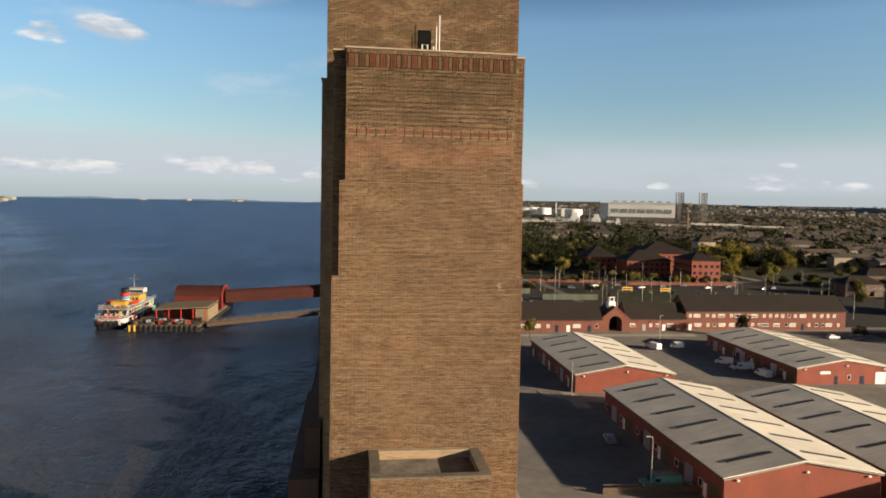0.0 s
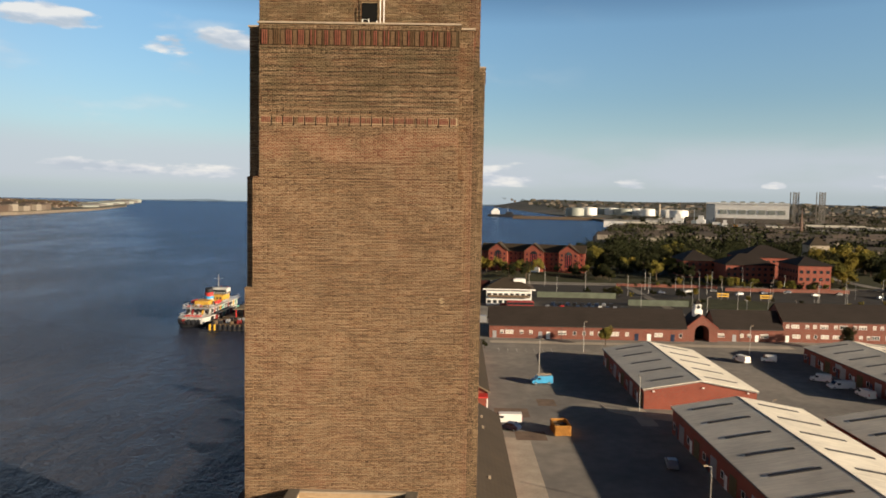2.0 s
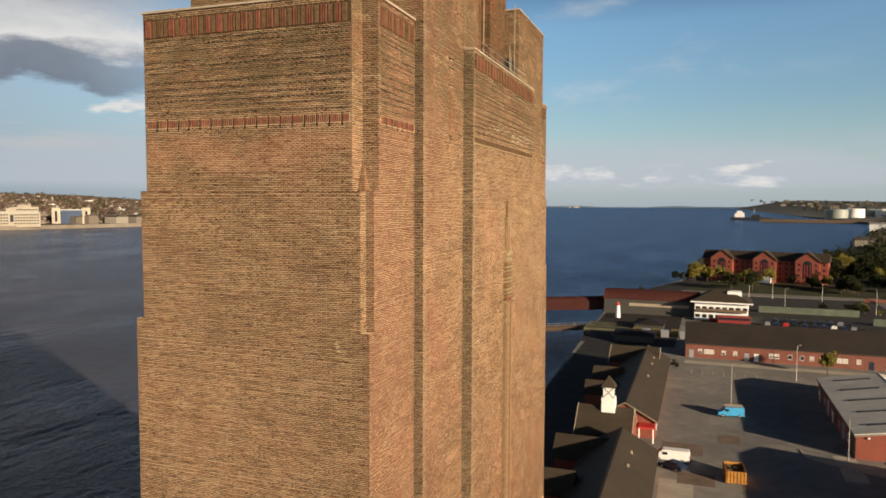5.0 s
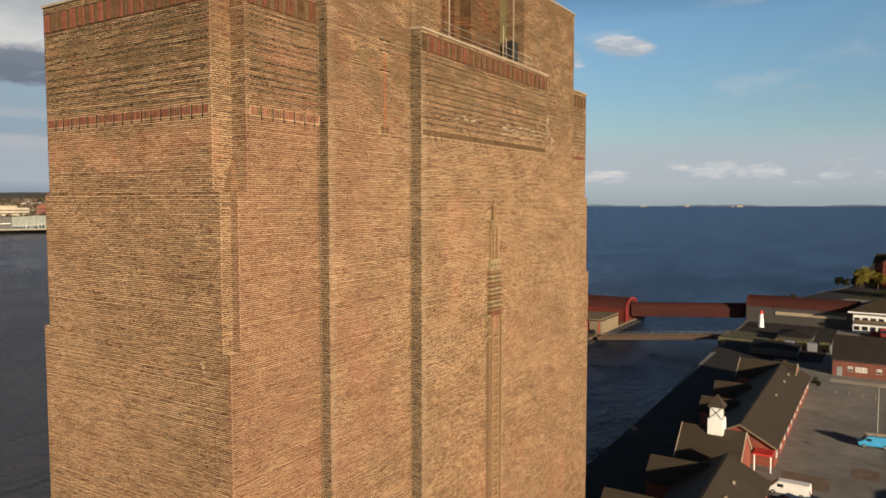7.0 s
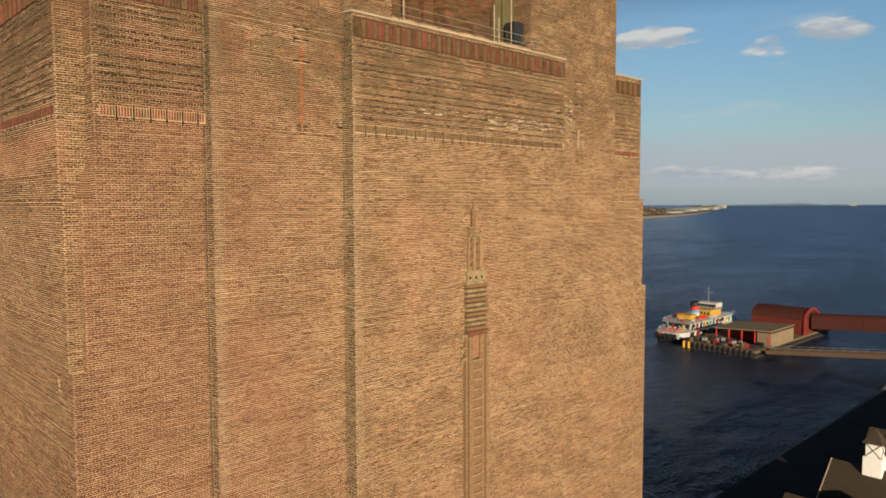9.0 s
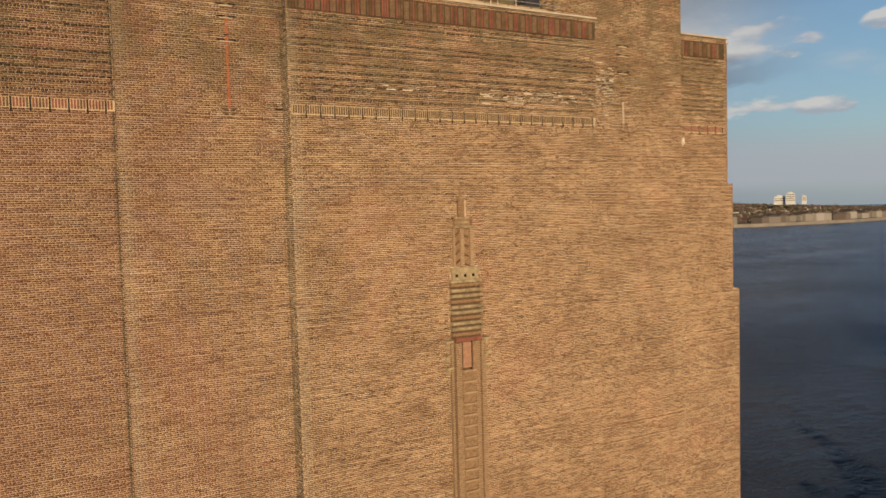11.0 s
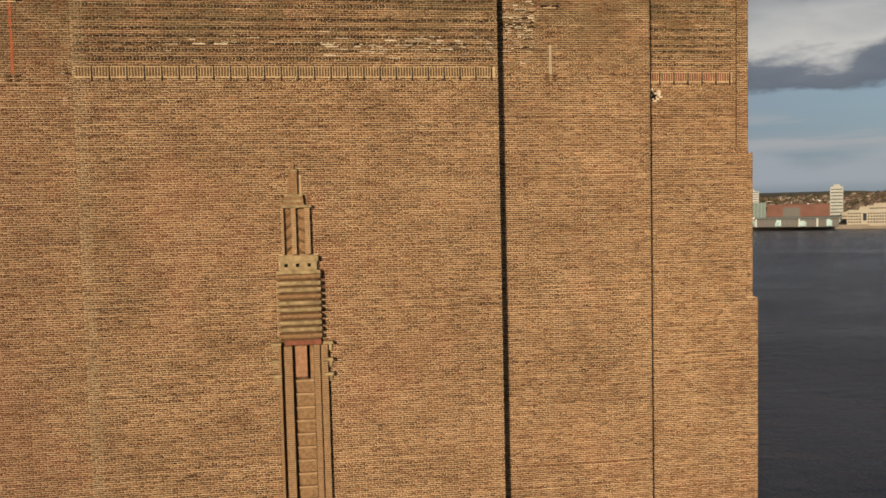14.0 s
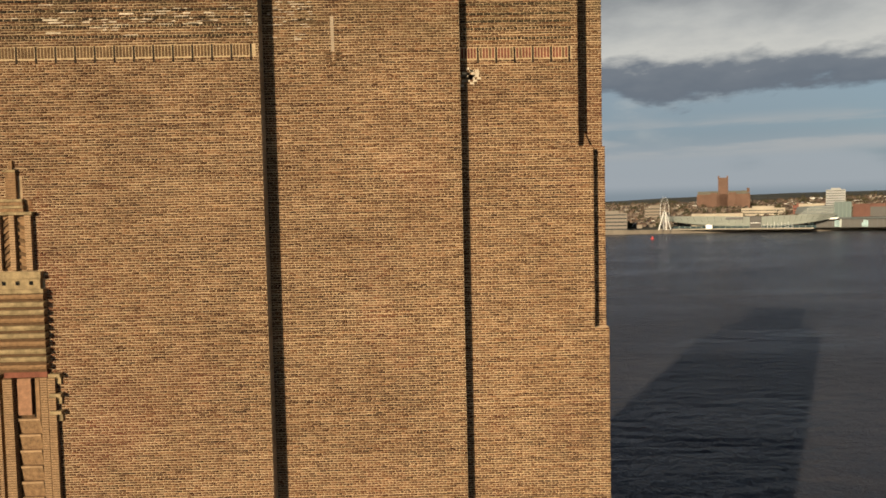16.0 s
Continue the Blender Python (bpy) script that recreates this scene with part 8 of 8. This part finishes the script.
def build_arena():
    x, y = by_last_view(22.8, 1270)
    e = thing("arena", "low curved arena clad in pale grey-green panels", "arena", "", pose(x, y, 1.2, 0, 0, facing(x, y)))

    def shell(name, x0, x1, tail, mat):
        """Leaning cladding of one bowl; tail: the end that runs out to a raised point."""
        n, m = 30, 6
        v, f = [], []
        for i in range(n + 1):
            u = x0 + (x1 - x0) * i / n
            q = (i / n) if tail > 0 else 1 - i / n
            b = (1 - q ** 3) ** 0.5 * min(1.0, 0.35 + 3 * (1 - q))
            foot, head = 3.6 + 10.5 * q ** 2.2, 22.5 - 3.5 * (1 - q) ** 2 - 1.5 * q
            for k in range(m + 1):
                r = k / m
                v.append((u + tail * 8 * r * q, -(16 + 9 * r) * b - 1 - 0.25 * (k % 2), foot + (head - foot) * r))
            v.append((u, 24 * b + 1, head - 2.0)), v.append((u, 24 * b + 1, foot))
        w = m + 3
        for i in range(n):
            for k in range(w):
                a, c = i * w + k, i * w + (k + 1) % w
                f.append((a, a + w, c + w, c))
        f += [tuple(range(w - 1, -1, -1)), tuple(n * w + k for k in range(w))]
        part(name, mesh(name, v, f), mat, e)
        for k in range(1, 13):
            u = x0 + (x1 - x0) * k / 13
            q = (k / 13) if tail > 0 else 1 - k / 13
            b = (1 - q ** 3) ** 0.5 * min(1.0, 0.35 + 3 * (1 - q))
            part("seam", tube("seam", [(u, -16 * b - 1.2, 4.4 + 10.5 * q ** 2.2), (u + tail * 8 * q, -25 * b - 1.3, 22.0 - 3.5 * (1 - q) ** 2 - 1.5 * q)], 0.22, 4), HALL_GREY, e)

    shell("bowl", -112, 20, -1, PALE_GREY)
    shell("bowl", 37, 138, 1, PALE_GREY)
    part("inner_roof", boxes("inner_roof", [(-70, 10, -4, 18, 3.5, 24.5)]), PALE_WALL, e, "pale roof drum behind the bowl")
    part("glass_base", boxes("glass_base", [(-100, 115, -18, 20, -0.5, 4.0)]), TEAL_GLAZING, e)
    for k in range(24):
        part("mullion", boxes("mullion", [(-98 + k * 9, -97.2 + k * 9, -18.4, -17.9, -0.5, 4.0)]), PALE_GREY, e)
    part("sign", boxes("sign", [(-16, 10, -27.2, -26.6, 15.5, 18.5)]), BLACK, e, "dark sign board without readable words")
    part("entrance", boxes("entrance", [(20.5, 36.5, -19, 20, -0.5, 19)]), BLACK_STRIP, e, "dark glass entrance between the bowls")
    part("entrance_canopy", boxes("entrance_canopy", [(21, 36, -24, -19.1, 8.5, 9.3)]), WHITE, e)
    for k in range(9):
        part("flagpole", boxes("flagpole", [(40 + k * 5, 40.35 + k * 5, -40, -39.65, -0.5, 8 + 2 * (k % 2))]), WHITE, e)
    part("kiosk", boxes("kiosk", [(-46, -36, -34, -28, -0.5, 7.0)]), WHITE, e, "white kiosk at the bowl's foot")
    part("terrace", boxes("terrace", [(-120, 110, -44, -18, -0.5, 0.6)]), PAVING, e, "pale terrace along the river wall")
    hx, hy = by_last_view(29.6, 1290)
    h = thing("exhibition_hall", "long low glass-fronted exhibition hall", "hall", "", pose(hx, hy, 1.2, 0, 0, facing(hx, hy)))
    part("hall", boxes("hall", [(-52, 120, -5, 30, -0.5, 13)]), BLACK_STRIP, h)
    part("roof", boxes("roof", [(-12, 124, -9, 32, 13, 15.5)]), HALL_GREY, h)
    part("canopy", prism("canopy", [(-62, 11), (-6, 13), (-2, 15.5), (-62, 14.5)], "y", -18, 4), WHITE, h, "white sloping canopy")
    part("upper_deck", prism("upper_deck", [(-66, 22), (10, 15.6), (10, 36), (-62, 33)], "y", -2, 26), HALL_GREY, h, "grey-green leaning upper storey")
    for k in range(6):
        part("deck_line", boxes("deck_line", [(-60 + k * 3, 8, -2.6, -2.1, 20 + k * 2.4, 20.8 + k * 2.4)]), PALE_GREY, h)
    part("glass_tower", boxes("glass_tower", [(-10, 14, -4, 20, 15, 40)]), plain("green_glass_front", (0.03, 0.065, 0.058), 0.5), h)
    for k in range(5):
        part("fin", boxes("fin", [(-9.5 + k * 5.4, -8.5 + k * 5.4, -4.8, -4.0, 15, 40)]), plain("pale_green_fin", (0.12, 0.16, 0.15), 0.7) if k == 0 else bpy.data.materials["pale_green_fin"], h)
    part("pale_block", boxes("pale_block", [(-62, -24, 30, 50, 0, 38)]), PALE_WALL, h, "pale block behind the upper storey")
    part("brick_hall", boxes("brick_hall", [(16, 110, 30, 60, 0, 36)]), FAR_BRICK, h)
    # flat black panel painted for the shade of a recess
    part("brick_hall_recess", boxes("brick_hall_recess", [(40, 66, 29.5, 30.2, 14, 31)]), BLACK_STRIP, h)
    for k in range(22):
        part("mullion", boxes("mullion", [(-50 + k * 7.6, -49.5 + k * 7.6, -5.6, -4.9, -0.5, 13)]), HALL_GREY, h)
    for k in range(9):
        u = -44 + (k * 37) % 150
        part("lit_pane", boxes("lit_pane", [(u, u + 6.5, -5.5, -4.9, 0.5, 7 + 2 * (k % 3))]), TEAL_PANE, h, "pale teal glass panel")
    for u in (-46, -2, 62, 88):
        part("column", boxes("column", [(u, u + 2.6, -7.5, -5.6, -0.5, 13)]), PALE_GREY, h)
    wx, wy = by_last_view(17.7, 1215)
    w = thing("big_wheel", "white observation wheel on the waterfront", "wheel", "", pose(wx, wy, 1.2, 0, 0, facing(wx, wy) + 75))
    n = 36
    for rad in (24.5, 26.5):
        pts = [(rad * math.cos(2 * math.pi * i / n), 0, 29 + rad * math.sin(2 * math.pi * i / n)) for i in range(n + 1)]
        part("rim", tube("rim", pts, 0.18, 5), WHITE, w)
    for i in range(18):
        a = 2 * math.pi * i / 18
        part("spoke", tube("spoke", [(0, 0, 29), (24.5 * math.cos(a), 0, 29 + 24.5 * math.sin(a))], 0.08, 4), WHITE, w)
    for sx in (-13, 13):
        for sy in (-6, 6):
            part("leg", tube("leg", [(sx, sy, 0), (0, sy * 0.3, 29)], 0.9, 6), WHITE, w)


build_arena()


def tower_block(az, dist, w, h, label, mat, z):
    x, y = by_last_view(az, dist)
    e = thing("tower_block", label, "tower block", "", pose(x, y, z, 0, 0, facing(x, y)))
    part("wall", boxes("wall", [(-w / 2, w / 2, -9, 9, -10, h)]), mat, e)
    part("plant_room", boxes("plant_room", [(-w / 4, w / 4, -5, 5, h, h + 4)]), mat, e)
    for k in range(int(h // 6)):
        part("window_band", boxes("window_band", [(-w / 2 + 1, w / 2 - 1, -9.2, -8.9, 2 + k * 6, 3.6 + k * 6)]), GLASS, e)
    return e


def bearing_of(x, y):
    return math.degrees(math.atan2(y - 71.3, 32.0 - x)) - 0.75, math.hypot(y - 71.3, 32.0 - x)


HOSPITAL = plain("pale_grey_concrete", (0.31, 0.31, 0.30), 0.8, 0, 0.12, 0.05)
WHITE_WALL = plain("white_render", (0.36, 0.345, 0.31), 0.8, 0, 0.15, 0.05)
for bx, by, bw, bh, bt in ((-1647, 1876, 22, 22, "pale tower block above the far houses"), (-1460, 2027, 26, 24, "white stepped tower above the far houses"), (-1500, 2027, 32, 16, "pale block above the far houses"), (-1430, 2050, 14, 14, "pale tower block above the far houses")):
    tower_block(*bearing_of(bx, by), bw, bh, bt, WHITE_WALL, 48)
tower_block(29.25, 2000, 42, 42, "tall pale hospital tower block", HOSPITAL, 30)
tower_block(13.7, 1240, 52, 30, "warm brick flats block on the waterfront", TOWN, 0)
tower_block(12.0, 1600, 26, 26, "brick block among the far roofs", TOWN, 10)
tower_block(17.0, 1500, 40, 30, "brown brick block among the far roofs", TOWN, 8)
tower_block(24.6, 1650, 84, 20, "pale stone hall on the rising ground", PALE_WALL, 12)
tower_block(27.0, 1700, 26, 22, "brick block among the far roofs", OLD_RED_WALL, 14)
# pale waterfront offices, flats and a slim tower beside a dark-fronted hall
CREAM = plain("cream_render", (0.30, 0.265, 0.21), 0.8, 0, 0.15, 0.05)
tower_block(*bearing_of(-1180, 938), 21, 62, "slim pale glass and concrete tower near the far waterfront", plain("pale_glass_tower", (0.24, 0.25, 0.23), 0.6, 0, 0.15, 0.05), 6)
tower_block(*bearing_of(-1145, 950), 44, 16, "row of pale rendered flats near the far waterfront", CREAM, 5)
tower_block(*bearing_of(-1178, 1026), 46, 26, "pale flats behind the waterfront offices", CREAM, 6)
ox, oy = -1062.0, 914.0
of = thing("waterfront_offices", "long cream office building on the far waterfront", "building", "", pose(ox, oy, 2.0, 0, 0, facing(ox, oy)))
part("wall", boxes("wall", [(-34, 34, -8, 10, -3, 21)]), CREAM, of)
part("roof", boxes("roof", [(-35, 35, -9, 11, 21, 22)]), PALE_GREY, of)
part("attic", boxes("attic", [(-16, -2, -4, 8, 22, 29)]), CREAM, of)
for row in range(4):
    for k in range(16):
        if not 5 <= k <= 6:
            part("window", boxes("window", [(-32.5 + k * 4.1, -29.9 + k * 4.1, -8.15, -7.95, 2 + row * 4.8, 4.2 + row * 4.8)]), GLASS, of)
part("stair_window", boxes("stair_window", [(-10.5, -5.5, -8.2, -7.95, 6, 18)]), GLASS, of)
dx, dy = -1104.0, 834.0
dh = thing("dark_hall", "dark-fronted waterfront hall with a pale blue-grey upper storey", "building", "", pose(dx, dy, 2.0, 0, 0, facing(dx, dy)))
part("front", boxes("front", [(-26, 26, -8, 10, -3, 9)]), TEAL_GLAZING, dh)
part("upper_storey", boxes("upper_storey", [(-26, 24, -9, 10, 9, 16.5)]), plain("blue_grey_panels", (0.22, 0.26, 0.29), 0.6, 0, 0.1, 0.05), dh)
part("sign", boxes("sign", [(12, 22, -9.3, -8.9, 5.5, 8.0)]), WHITE, dh, "white unreadable sign")
# blue glazed hall with pale end walls
bx, by = -1079.0, 1041.0
bl = thing("glazed_hall", "blue-glazed waterfront building with pale end walls", "building", "", pose(bx, by, 1.2, 0, 0, facing(bx, by)))
part("front", boxes("front", [(-18, 18, -8, 10, 0, 25)]), plain("blue_glazing", (0.03, 0.05, 0.10), 0.15), bl)
for s in (-1, 1):
    part("end_wall", boxes("end_wall", [(s * 25 - 7, s * 25 + 7, -9, 12, 0, 30)]), PALE_WALL, bl)
    part("end_window", boxes("end_window", [(s * 25 - 2, s * 25 + 2, -9.3, -8.9, 4, 24)]), GLASS, bl)
part("roof", boxes("roof", [(-18, 18, -8, 10, 25, 27)]), PALE_GREY, bl)
buoy = thing("buoy", "small red river buoy on the water", "buoy", "", pose(-942.0, 379.0, SEA))
part("float", tube("float", [(0, 0, -0.5), (0, 0, 1.6)], 2.2, 12, 1.8), RED, buoy)
part("topmark", tube("topmark", [(0, 0, 1.6), (0, 0, 5.0)], 1.2, 8, 0.3), RED, buoy)
# pier-head blocks downstream
DOCK_GREY = plain("dock_shed_sheeting", (0.15, 0.145, 0.14), 0.8, 0, 0.2, 0.05)
for k in range(9):
    whole("dock_shed", prism("dock_shed", [(-40, -8), (40, -8), (40, 6 + 2 * (k % 3)), (0, 9 + 2 * (k % 3)), (-40, 6 + 2 * (k % 3))], "y", -60 + 9 * (k % 4), 62), DOCK_GREY if k % 2 else PALE_GREY, "long pale dock shed downstream", "shed", "dock sheds", "", pose(-1260 - k * 52, 2400 + k * 160, bowl(-1260 - k * 52, 2400 + k * 160, 0)))
for k in range(4):
    az = -15.5 + k * 2.3 + (k % 3) * 0.9
    x, y = by_first_view(az, 4650)
    whole("far_works", boxes("far_works", [(-16 + 5 * (k % 3), 16 - 5 * (k % 3), -10, 10, -20, 3 + 5 * (k % 2))]), PALE_WALL, "white storage tanks on the far estuary shore", "far works", "far works", "", pose(x, y, 22))
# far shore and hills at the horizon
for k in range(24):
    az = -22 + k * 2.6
    x, y = by_first_view(az, 4750)
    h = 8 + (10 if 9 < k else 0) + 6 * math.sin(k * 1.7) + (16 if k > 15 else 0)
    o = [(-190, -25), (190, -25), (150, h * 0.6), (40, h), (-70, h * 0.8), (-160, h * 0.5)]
    whole("far_hill", prism("far_hill", o, "y", -10, 10), FAR_BLUE, "low hill on the far shore, blue-grey haze in its colour", "hill", "far hills", "structure", pose(x, y, 20, 0, 0, -az))

# ---- single bricks of the middle bay's far edge ----
rows = single_rows[0]
bay = next(o for o in tower.children if o.name.startswith("side_bay"))
UNIT = {}
for a, b, za, zb, p in rows:
    key = round(b - a, 3)
    if key not in UNIT:
        v, q = brick_boxes("x", 0.0, np.array([[-(b - a) / 2, (b - a) / 2, -(zb - za) / 2, (zb - za) / 2, 0.012]]))
        UNIT[key] = fast_mesh("brick", v, q)
        UNIT[key].materials.append(BRICK_ONE)
    part("brick", UNIT[key], BRICK_ONE, bay, at=(XC + p - 0.012, (a + b) / 2, (za + zb) / 2))
